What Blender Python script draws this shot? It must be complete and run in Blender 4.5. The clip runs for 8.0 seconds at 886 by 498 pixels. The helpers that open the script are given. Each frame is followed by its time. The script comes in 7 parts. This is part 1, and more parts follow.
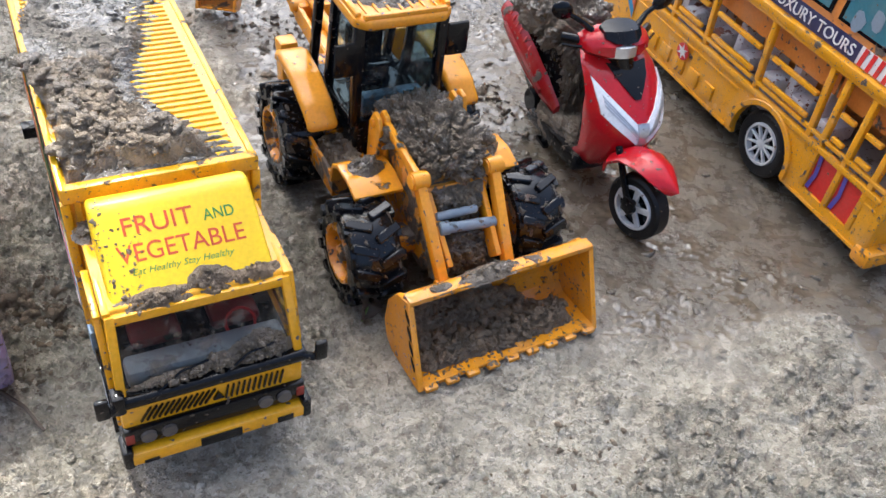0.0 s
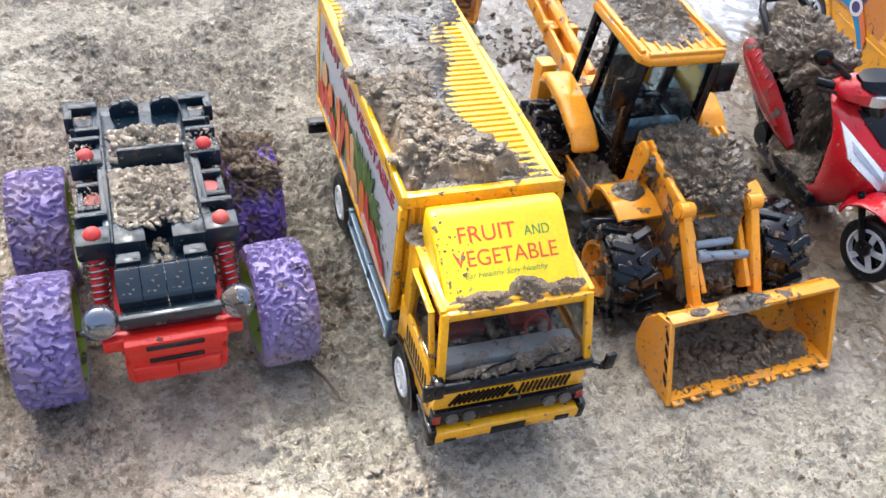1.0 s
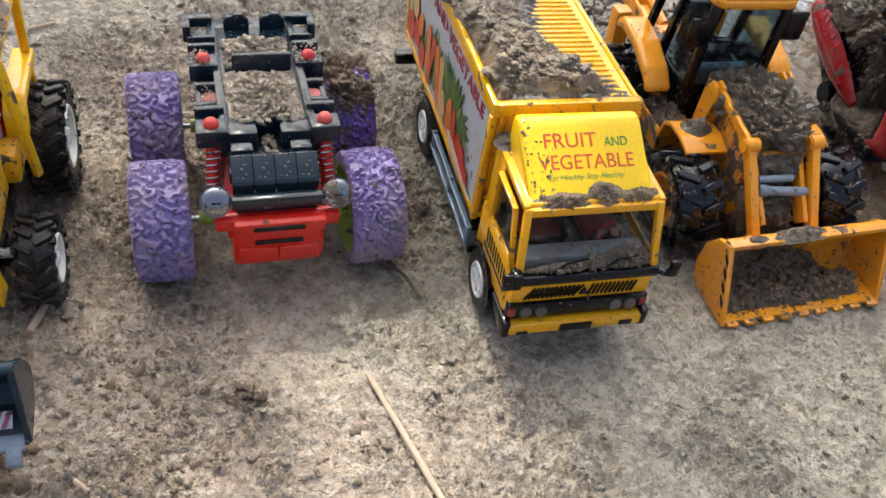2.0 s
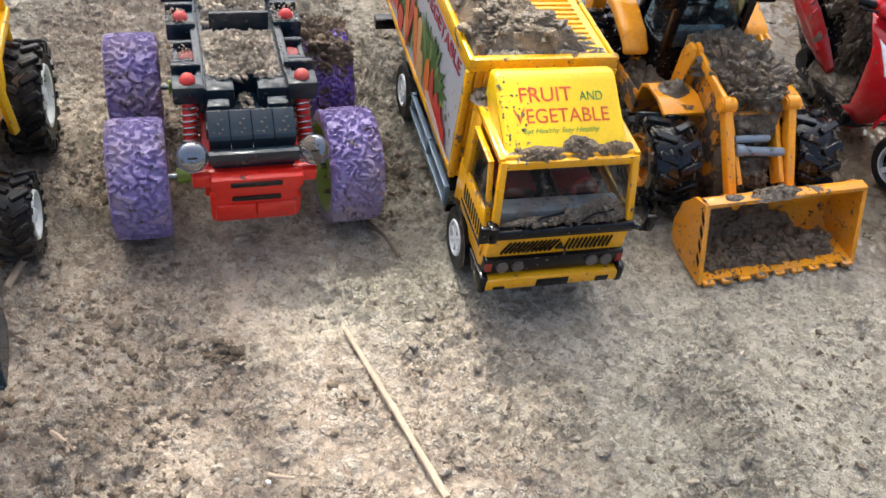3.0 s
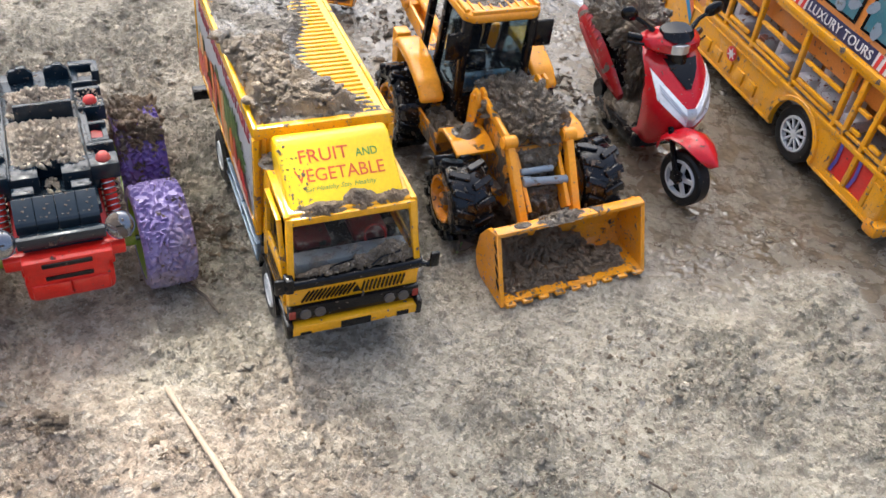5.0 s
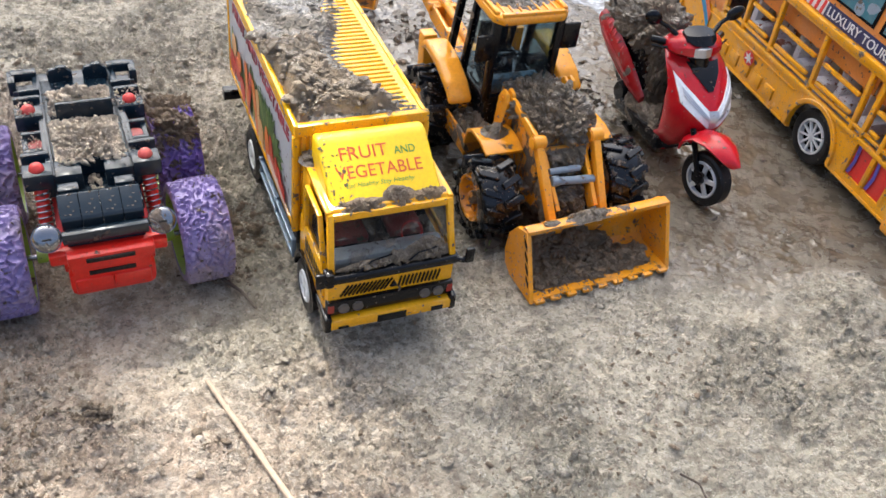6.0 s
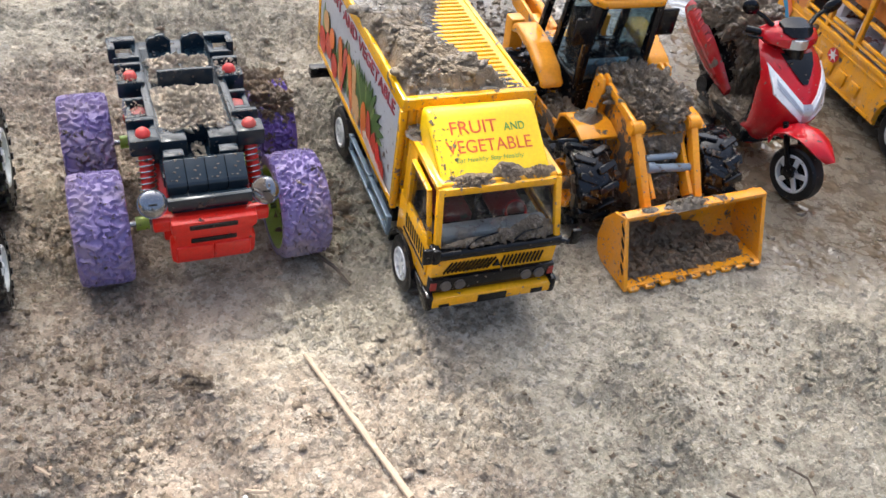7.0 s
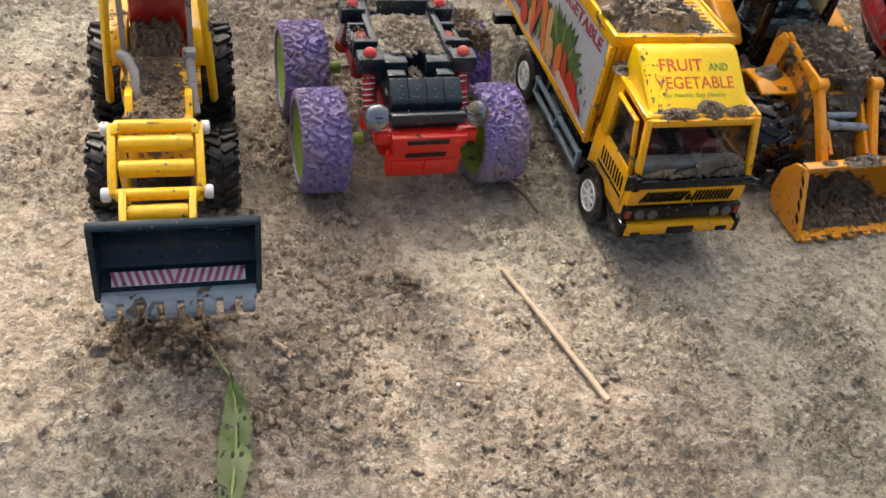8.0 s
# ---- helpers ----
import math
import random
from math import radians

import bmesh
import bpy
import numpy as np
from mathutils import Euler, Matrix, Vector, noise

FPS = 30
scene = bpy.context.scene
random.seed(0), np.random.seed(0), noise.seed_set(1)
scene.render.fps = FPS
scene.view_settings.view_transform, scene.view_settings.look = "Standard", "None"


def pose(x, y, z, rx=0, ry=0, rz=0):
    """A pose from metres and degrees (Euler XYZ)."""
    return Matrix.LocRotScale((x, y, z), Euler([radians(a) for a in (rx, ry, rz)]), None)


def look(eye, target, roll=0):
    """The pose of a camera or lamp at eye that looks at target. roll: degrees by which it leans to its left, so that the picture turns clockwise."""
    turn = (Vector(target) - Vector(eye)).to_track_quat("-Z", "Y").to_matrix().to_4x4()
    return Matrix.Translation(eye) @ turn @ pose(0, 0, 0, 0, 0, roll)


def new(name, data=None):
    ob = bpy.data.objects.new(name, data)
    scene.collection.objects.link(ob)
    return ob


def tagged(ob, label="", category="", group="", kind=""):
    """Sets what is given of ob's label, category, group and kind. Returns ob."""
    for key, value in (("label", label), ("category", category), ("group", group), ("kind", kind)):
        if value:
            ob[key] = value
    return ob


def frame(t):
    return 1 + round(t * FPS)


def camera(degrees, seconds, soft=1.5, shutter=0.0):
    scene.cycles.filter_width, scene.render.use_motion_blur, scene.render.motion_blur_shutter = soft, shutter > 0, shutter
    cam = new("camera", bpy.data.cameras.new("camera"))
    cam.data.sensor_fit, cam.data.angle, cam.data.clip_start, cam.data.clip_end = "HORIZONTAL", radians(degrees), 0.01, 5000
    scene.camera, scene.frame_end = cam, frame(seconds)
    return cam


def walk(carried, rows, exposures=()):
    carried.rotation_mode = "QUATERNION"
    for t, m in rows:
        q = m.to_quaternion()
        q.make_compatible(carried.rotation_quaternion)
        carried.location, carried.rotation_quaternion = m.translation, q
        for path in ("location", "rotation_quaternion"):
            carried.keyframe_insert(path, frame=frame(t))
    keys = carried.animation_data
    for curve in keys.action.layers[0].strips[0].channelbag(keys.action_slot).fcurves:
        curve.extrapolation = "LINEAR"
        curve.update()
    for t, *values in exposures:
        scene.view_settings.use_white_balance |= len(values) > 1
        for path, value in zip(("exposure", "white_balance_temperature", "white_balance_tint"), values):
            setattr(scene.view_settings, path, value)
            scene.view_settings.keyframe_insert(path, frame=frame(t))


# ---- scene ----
cam = camera(52.7, 8.0)
PATH = [
    (0, (0.043, 0.047, 0.337), (0.017, 1.541, -0.992), 8.4),
    (0.5, (-0.004, 0.028, 0.347), (-0.136, 1.486, -1.016), 8.5),
    (1, (-0.04, 0.01, 0.363), (-0.277, 1.448, -1.007), 8.7),
    (1.2, (-0.05, 0.011, 0.382), (-0.335, 1.443, -0.985), 9.2),
    (1.5, (-0.059, -0.007, 0.393), (-0.359, 1.418, -0.978), 10.3),
    (2, (-0.044, -0.049, 0.356), (-0.353, 1.351, -1.039), 10.1),
    (2.2, (-0.042, -0.047, 0.349), (-0.344, 1.339, -1.061), 10.3),
    (3.3, (-0.021, -0.062, 0.346), (-0.285, 1.336, -1.059), 11.2),
    (3.5, (-0.01, -0.057, 0.349), (-0.252, 1.338, -1.063), 11.7),
    (3.8, (0.01, -0.03, 0.38), (-0.194, 1.382, -1.022), 11.0),
    (4, (0.023, -0.012, 0.402), (-0.188, 1.445, -0.952), 9.7),
    (4.2, (0.04, -0.017, 0.388), (-0.185, 1.459, -0.943), 8.4),
    (4.5, (0.045, -0.042, 0.378), (-0.097, 1.436, -0.962), 9.3),
    (4.7, (0.041, -0.056, 0.389), (-0.107, 1.423, -0.949), 8.5),
    (5.8, (0.021, -0.078, 0.381), (-0.115, 1.412, -0.946), 8.5),
    (6, (0.015, -0.083, 0.388), (-0.122, 1.41, -0.936), 8.8),
    (6.5, (-0.012, -0.095, 0.364), (-0.151, 1.393, -0.965), 9.5),
    (7, (-0.029, -0.096, 0.366), (-0.201, 1.398, -0.953), 9.9),
    (7.5, (-0.054, -0.12, 0.353), (-0.277, 1.356, -0.979), 9.8),
    (7.8, (-0.073, -0.142, 0.35), (-0.351, 1.32, -0.987), 10.2),
    (8, (-0.083, -0.164, 0.35), (-0.393, 1.277, -1.002), 10.5),
]
walk(cam, [(t, look(eye, target, roll)) for t, eye, target, roll in PATH], [(0, 1.53, 5550, 5), (0.5, 1.87, 5600, 5), (1, 1.83, 5650, 5), (1.5, 1.28, 5950, 4), (2.2, 1.26, 6050, 4), (3.3, 1.46, 5850, 4), (4, 1.42, 5750, 5), (4.5, 1.54, 5900, 5), (7, 1.54, 5900, 5), (7.5, 1.62, 6000, 4), (8, 1.05, 6500, 5)])

# ---- world, sun ----
SUN_EL, SUN_AZ = 58.0, 35.0  # degrees; azimuth from +y towards -x
world = bpy.data.worlds.new("sky")
scene.world = world
world.use_nodes = True
wt = world.node_tree
wt.nodes.clear()
w_out = wt.nodes.new("ShaderNodeOutputWorld")
w_bg = wt.nodes.new("ShaderNodeBackground")
w_sky = wt.nodes.new("ShaderNodeTexSky")
w_sky.sky_type = "NISHITA"
w_sky.sun_disc = False
w_sky.sun_elevation, w_sky.sun_rotation = radians(SUN_EL), radians(-SUN_AZ)
w_sky.air_density, w_sky.dust_density, w_sky.ozone_density = 0.6, 10.0, 0.6
w_bg.inputs["Strength"].default_value = 0.15
wt.links.new(w_sky.outputs[0], w_bg.inputs[0])
wt.links.new(w_bg.outputs[0], w_out.inputs[0])

sun = new("sun", bpy.data.lights.new("sun", "SUN"))
sun.data.energy, sun.data.angle, sun.data.color = 1.6, radians(0.6), (1.0, 0.89, 0.78)
sd = Vector((-math.sin(radians(SUN_AZ)) * math.cos(radians(SUN_EL)), math.cos(radians(SUN_AZ)) * math.cos(radians(SUN_EL)), math.sin(radians(SUN_EL))))
sun.matrix_world = look(sd * 3.0, (0, 0, 0))

# ---- materials ----
MUD = (0.105, 0.078, 0.056)
DUST = (0.36, 0.29, 0.215)


class Net:
    """A node material under construction."""

    def __init__(self, name):
        self.mat = bpy.data.materials.new(name)
        self.mat.use_nodes = True
        self.t = self.mat.node_tree
        self.t.nodes.clear()
        self.out = self.n("ShaderNodeOutputMaterial")
        self.bsdf = self.n("ShaderNodeBsdfPrincipled")
        self.t.links.new(self.bsdf.outputs[0], self.out.inputs[0])
        self.co = self.n("ShaderNodeTexCoord").outputs["Object"]

    def n(self, kind):
        return self.t.nodes.new(kind)

    def put(self, sock, v):
        if isinstance(v, bpy.types.NodeSocket):
            self.t.links.new(v, sock)
        elif isinstance(v, tuple) and len(v) == 3 and sock.type == "RGBA":
            sock.default_value = (*v, 1)
        else:
            sock.default_value = v

    def noise(self, scale, detail=4.0, rough=0.55, warp=0.0, co=None):
        k = self.n("ShaderNodeTexNoise")
        self.put(k.inputs["Vector"], co or self.co)
        self.put(k.inputs["Scale"], scale)
        self.put(k.inputs["Detail"], detail)
        self.put(k.inputs["Roughness"], rough)
        self.put(k.inputs["Distortion"], warp)
        return k.outputs["Fac"]

    def cells(self, scale, kind="F1", co=None):
        k = self.n("ShaderNodeTexVoronoi")
        k.feature = kind
        self.put(k.inputs["Vector"], co or self.co)
        self.put(k.inputs["Scale"], scale)
        return k.outputs["Distance"]

    def warped(self, scale, amount):
        """The object's coordinates pushed about by noise."""
        shift, gain, add = self.n("ShaderNodeTexNoise"), self.n("ShaderNodeVectorMath"), self.n("ShaderNodeVectorMath")
        self.put(shift.inputs["Vector"], self.co)
        self.put(shift.inputs["Scale"], scale)
        self.put(shift.inputs["Detail"], 3.0)
        gain.operation, add.operation = "SCALE", "ADD"
        self.put(gain.inputs[0], shift.outputs["Color"])
        self.put(gain.inputs["Scale"], amount)
        self.put(add.inputs[0], self.co)
        self.put(add.inputs[1], gain.outputs[0])
        return add.outputs[0]

    def plates(self, scale, co=None):
        """Broken plates: a random grey for each, and the distance from its rim."""
        vor, rim, grey = self.n("ShaderNodeTexVoronoi"), self.n("ShaderNodeTexVoronoi"), self.n("ShaderNodeSeparateColor")
        rim.feature = "DISTANCE_TO_EDGE"
        for node in (vor, rim):
            self.put(node.inputs["Vector"], co or self.co)
            self.put(node.inputs["Scale"], scale)
        self.put(grey.inputs[0], vor.outputs["Color"])
        return grey.outputs[0], rim.outputs["Distance"]

    def step(self, v, a, b, lo=0.0, hi=1.0):
        k = self.n("ShaderNodeMapRange")
        k.interpolation_type = "SMOOTHSTEP"
        self.put(k.inputs["Value"], v)
        for key, val in (("From Min", a), ("From Max", b), ("To Min", lo), ("To Max", hi)):
            self.put(k.inputs[key], val)
        return k.outputs["Result"]

    def math(self, op, a, b=0.0):
        k = self.n("ShaderNodeMath")
        k.operation = op
        self.put(k.inputs[0], a)
        self.put(k.inputs[1], b)
        return k.outputs[0]

    def mix(self, f, a, b):
        k = self.n("ShaderNodeMix")
        k.data_type = "RGBA"
        self.put(k.inputs[0], f)
        self.put(k.inputs[6], a)
        self.put(k.inputs[7], b)
        return k.outputs[2]

    def lerp(self, f, a, b):
        k = self.n("ShaderNodeMix")
        self.put(k.inputs[0], f)
        self.put(k.inputs[2], a)
        self.put(k.inputs[3], b)
        return k.outputs[0]

    def bump(self, h, dist, strength=1.0, base=None):
        k = self.n("ShaderNodeBump")
        self.put(k.inputs["Height"], h)
        self.put(k.inputs["Distance"], dist)
        self.put(k.inputs["Strength"], strength)
        if base:
            self.put(k.inputs["Normal"], base)
        return k.outputs[0]

    def done(self, colour, rough=0.5, normal=None, metal=0.0, **more):
        self.put(self.bsdf.inputs["Base Color"], colour)
        self.put(self.bsdf.inputs["Roughness"], rough)
        self.put(self.bsdf.inputs["Metallic"], metal)
        if normal:
            self.put(self.bsdf.inputs["Normal"], normal)
        for key, val in more.items():
            self.put(self.bsdf.inputs[key.replace("_", " ")], val)
        return self.mat


def plastic(name, col, rough=0.32, mud=0.3, dust=0.25, scale=70.0, metal=0.0, mudcol=MUD, spec=0.5):
    """Moulded toy plastic with splashes of mud, specks and a dust film. mud: 0 (clean) to 1 (caked)."""
    k = Net(name)
    big = k.noise(scale, 6.0, 0.62, 0.4)
    fine = k.noise(scale * 7, 3.0, 0.6)
    edge = 0.70 - 0.27 * mud
    blot = k.step(big, edge, edge + 0.035)
    spot_edge = 0.70 - 0.14 * mud
    specks = k.step(k.noise(scale * 4.2, 2.0, 0.5), spot_edge, spot_edge + 0.03)
    mask = k.math("MAXIMUM", blot, specks) if mud > 0 else k.math("MULTIPLY", blot, 0.0)
    film = k.step(k.noise(scale * 0.45, 5.0, 0.6), 0.42, 0.72, 0.0, dust)
    tint = k.mix(k.step(fine, 0.3, 0.7), col, tuple(c * 0.88 for c in col))
    tint = k.mix(film, tint, DUST)
    mudtint = k.mix(fine, tuple(c * 0.65 for c in mudcol), tuple(c * 1.7 for c in mudcol))
    colour = k.mix(mask, tint, mudtint)
    r = k.lerp(mask, k.step(film, 0.0, 0.6, rough, rough + 0.3), k.step(fine, 0.35, 0.65, 0.35, 0.85))
    h = k.math("ADD", k.math("MULTIPLY", mask, k.math("ADD", 0.6, fine)), k.math("MULTIPLY", fine, 0.06))
    return k.done(colour, r, k.bump(h, 0.0009), metal if not metal else k.lerp(mask, metal, 0.0), Specular_IOR_Level=spec)


def mud_material(name, col, wet=0.5, scale=220.0):
    """Clotted earth: grains, lumps and damp sheen."""
    k = Net(name)
    a, b, c = k.noise(scale, 6.0, 0.6), k.noise(scale * 0.25, 4.0, 0.6), k.noise(scale * 4, 3.0, 0.6)
    colour = k.mix(k.step(b, 0.3, 0.7), tuple(v * 0.7 for v in col), tuple(min(v * 1.35, 1) for v in col))
    colour = k.mix(k.step(a, 0.35, 0.75, 0.0, 0.6), colour, tuple(v * 0.55 for v in col))
    wet_edge = 0.36 + 0.14 * wet
    r = k.lerp(k.step(b, wet_edge, wet_edge + 0.10), 0.90 - 0.80 * wet, 0.95 - 0.3 * wet)
    h = k.math("ADD", a, k.math("MULTIPLY", c, 0.35))
    for size, part_ in ((2.6, 0.9), (6.0, 0.45)):
        grey, rim = k.plates(scale * size)
        h = k.math("ADD", h, k.math("MULTIPLY", k.math("MULTIPLY", grey, k.step(rim, 0.0, 0.16)), part_))
    return k.done(colour, r, k.bump(h, 0.0011), Specular_IOR_Level=0.4 + 0.2 * wet, Coat_Weight=k.step(b, wet_edge, wet_edge + 0.08, 0.65 * wet * wet, 0.0), Coat_Roughness=0.06)


def glass_material(name, tint, rough=0.08):
    k = Net(name)
    dirt = k.step(k.noise(130.0, 5.0, 0.65), 0.5, 0.66)
    t, g = k.n("ShaderNodeBsdfTransparent"), k.n("ShaderNodeMixShader")
    k.put(t.inputs[0], tint)
    k.done(k.mix(dirt, (0.05, 0.05, 0.05), (0.2, 0.16, 0.12)), k.lerp(dirt, rough, 0.6))
    k.put(g.inputs[0], k.lerp(dirt, 0.10, 0.40))
    k.t.links.new(t.outputs[0], g.inputs[1])
    k.t.links.new(k.bsdf.outputs[0], g.inputs[2])
    k.t.links.new(g.outputs[0], k.out.inputs[0])
    return k.mat


M = {
    "truck_yellow": plastic("truck_yellow", (0.88, 0.42, 0.004), 0.17, 0.14, 0.10),
    # The truck's yellow made lighter: sky glare on the roof put into its colour.
    "roof_yellow": plastic("roof_yellow", (0.93, 0.50, 0.004), 0.14, 0.22, 0.10),
    "truck_muddy": plastic("truck_muddy", (0.84, 0.415, 0.004), 0.2, 0.40, 0.15, 130),
    "sign_yellow": plastic("sign_yellow", (0.92, 0.60, 0.004), 0.25, 0.0, 0.03, 85),
    "digger_yellow": plastic("digger_yellow", (0.82, 0.325, 0.012), 0.2, 0.34, 0.2, 110),
    "digger_clean": plastic("digger_clean", (0.84, 0.335, 0.012), 0.17, 0.20, 0.1),
    "digger_caked": plastic("digger_caked", (0.78, 0.30, 0.012), 0.25, 0.62, 0.3),
    "loader_yellow": plastic("loader_yellow", (0.94, 0.53, 0.006), 0.2, 0.14, 0.1),
    "loader_muddy": plastic("loader_muddy", (0.88, 0.45, 0.008), 0.35, 0.5, 0.3),
    "bus_yellow": plastic("bus_yellow", (0.84, 0.37, 0.010), 0.2, 0.30, 0.22, 150),
    "bus_orange": plastic("bus_orange", (0.62, 0.21, 0.03), 0.4, 0.25, 0.3),
    "black": plastic("black", (0.004, 0.0045, 0.006), 0.15, 0.2, 0.02, spec=0.28),
    "black_clean": plastic("black_clean", (0.004, 0.0045, 0.006), 0.14, 0.08, 0.02, spec=0.28),
    "black_muddy": plastic("black_muddy", (0.005, 0.0055, 0.007), 0.14, 0.5, 0.03, spec=0.28),
    "navy_black": plastic("navy_black", (0.008, 0.019, 0.030), 0.22, 0.16, 0.05, spec=0.42),
    "tyre": plastic("tyre", (0.010, 0.010, 0.011), 0.38, 0.3, 0.12, 90, spec=0.28),
    "tyre_muddy": plastic("tyre_muddy", (0.005, 0.0055, 0.007), 0.12, 0.28, 0.02, 110, spec=0.42),
    "tyre_clean": plastic("tyre_clean", (0.008, 0.008, 0.009), 0.42, 0.08, 0.05, 90, spec=0.28),
    "purple": plastic("purple", (0.232, 0.178, 0.378), 0.42, 0.24, 0.60, 60),
    "purple_muddy": plastic("purple_muddy", (0.14, 0.085, 0.32), 0.4, 0.62, 0.5, 45),
    "lime": plastic("lime", (0.25, 0.42, 0.03), 0.4, 0.2, 0.25),
    "red": plastic("red", (0.74, 0.016, 0.008), 0.3, 0.08, 0.06),
    "red_gloss": plastic("red_gloss", (0.52, 0.006, 0.014), 0.10, 0.05, 0.06),
    "red_muddy": plastic("red_muddy", (0.36, 0.010, 0.014), 0.16, 0.34, 0.2),
    "dark_red": plastic("dark_red", (0.30, 0.012, 0.012), 0.4, 0.3, 0.25),
    "coral": plastic("coral", (0.66, 0.050, 0.040), 0.4, 0.3, 0.3),
    "chrome": plastic("chrome", (0.30, 0.31, 0.33), 0.2, 0.40, 0.25, metal=0.95),
    "silver": plastic("silver", (0.62, 0.63, 0.64), 0.3, 0.06, 0.08, metal=0.7),
    "rim_chrome": plastic("rim_chrome", (0.74, 0.75, 0.76), 0.2, 0.06, 0.05, metal=0.4),
    "white": plastic("white", (0.78, 0.78, 0.76), 0.35, 0.16, 0.12),
    "headlight": plastic("headlight", (0.88, 0.89, 0.90), 0.15, 0.05, 0.05),
    "lamp_dim": plastic("lamp_dim", (0.10, 0.085, 0.075), 0.18, 0.2, 0.2),
    "grey_blue": plastic("grey_blue", (0.22, 0.27, 0.32), 0.35, 0.3, 0.2),
    "steel": plastic("steel", (0.22, 0.29, 0.36), 0.25, 0.2, 0.10, metal=0.3),
    "dark_blue": plastic("dark_blue", (0.008, 0.026, 0.040), 0.22, 0.16, 0.10, spec=0.28),
    "panel_grey": plastic("panel_grey", (0.46, 0.47, 0.48), 0.35, 0.14, 0.3),
    "seat_grey": plastic("seat_grey", (0.30, 0.28, 0.27), 0.5, 0.42, 0.3),
    "lamp_red": plastic("lamp_red", (0.30, 0.018, 0.01), 0.25, 0.25, 0.1),
    "ink_red": plastic("ink_red", (0.62, 0.075, 0.010), 0.35, 0.0, 0.0, 110),
    "ink_maroon": plastic("ink_maroon", (0.36, 0.06, 0.075), 0.4, 0.1, 0.1),
    "ink_green": plastic("ink_green", (0.04, 0.24, 0.04), 0.35, 0.08, 0.0, 110),
    "leaf_green": plastic("leaf_green", (0.055, 0.12, 0.022), 0.4, 0.14, 0.1),
    "leaf_light": plastic("leaf_light", (0.17, 0.24, 0.06), 0.4, 0.12, 0.1),
    "carrot": plastic("carrot", (0.72, 0.17, 0.025), 0.4, 0.12, 0.1),
    "tomato": plastic("tomato", (0.55, 0.04, 0.02), 0.35, 0.12, 0.1),
    "onion": plastic("onion", (0.66, 0.36, 0.14), 0.4, 0.14, 0.15),
    "radish": plastic("radish", (0.70, 0.52, 0.42), 0.4, 0.12, 0.1),
    "sticker_blue": plastic("sticker_blue", (0.02, 0.22, 0.42), 0.35, 0.15, 0.15),
    "sticker_teal": plastic("sticker_teal", (0.04, 0.16, 0.20), 0.35, 0.2, 0.25),
    "sticker_purple": plastic("sticker_purple", (0.06, 0.035, 0.14), 0.35, 0.15, 0.15),
    "sticker_violet": plastic("sticker_violet", (0.11, 0.08, 0.38), 0.35, 0.1, 0.1),
    "sticker_navy": plastic("sticker_navy", (0.022, 0.025, 0.085), 0.35, 0.1, 0.1),
    "sticker_orange": plastic("sticker_orange", (0.72, 0.16, 0.03), 0.35, 0.15, 0.15),
    "sticker_red": plastic("sticker_red", (0.66, 0.028, 0.022), 0.35, 0.12, 0.12),
    "sticker_mauve": plastic("sticker_mauve", (0.46, 0.075, 0.170), 0.35, 0.2, 0.2),
    "sticker_white": plastic("sticker_white", (0.75, 0.73, 0.70), 0.35, 0.12, 0.12),
    "sticker_pink": plastic("sticker_pink", (0.80, 0.76, 0.75), 0.4, 0.46, 0.1, 60, mudcol=(0.22, 0.085, 0.05)),
    "glass": glass_material("glass", (0.82, 0.84, 0.84)),
    "glass_blue": glass_material("glass_blue", (0.66, 0.76, 0.80)),
    "mud_wet": mud_material("mud_wet", (0.190, 0.145, 0.094), 0.88, 170),
    "mud_slick": mud_material("mud_slick", (0.215, 0.180, 0.130), 1.0, 110),
    "mud_damp": mud_material("mud_damp", (0.350, 0.272, 0.180), 0.78, 200),
    "mud_brown": mud_material("mud_brown", (0.255, 0.182, 0.112), 0.55),
    "mud_clod": mud_material("mud_clod", (0.30, 0.232, 0.160), 0.1, 260),
    "mud_dry": mud_material("mud_dry", (0.72, 0.60, 0.45), 0.05, 300),
    "wood": plastic("wood", (0.50, 0.385, 0.27), 0.6, 0.1, 0.2, 60),
    "twig": plastic("twig", (0.075, 0.055, 0.040), 0.8, 0.2, 0.15, 60),
    "leaf": plastic("leaf", (0.11, 0.16, 0.05), 0.5, 0.22, 0.25, 130),
}


# ---- mesh helpers ----
def box(bm, x0, x1, y0, y1, z0, z1, bev=0.0, m=None, seg=2):
    made = bmesh.ops.create_cube(bm, size=1.0)["verts"]
    for v in made:
        v.co = Vector(((x0 + x1) / 2 + v.co.x * (x1 - x0), (y0 + y1) / 2 + v.co.y * (y1 - y0), (z0 + z1) / 2 + v.co.z * (z1 - z0)))
    return finish(bm, made, bev, m, seg)


def finish(bm, made, bev, m, seg=2):
    if bev:
        edges = list({e for v in made for e in v.link_edges})
        made = list({v for f in bmesh.ops.bevel(bm, geom=edges, offset=bev, segments=seg, profile=0.5, affect="EDGES")["faces"] for v in f.verts} | {v for v in made if v.is_valid})
    if m is not None:
        bmesh.ops.transform(bm, matrix=m, verts=made)
    return made


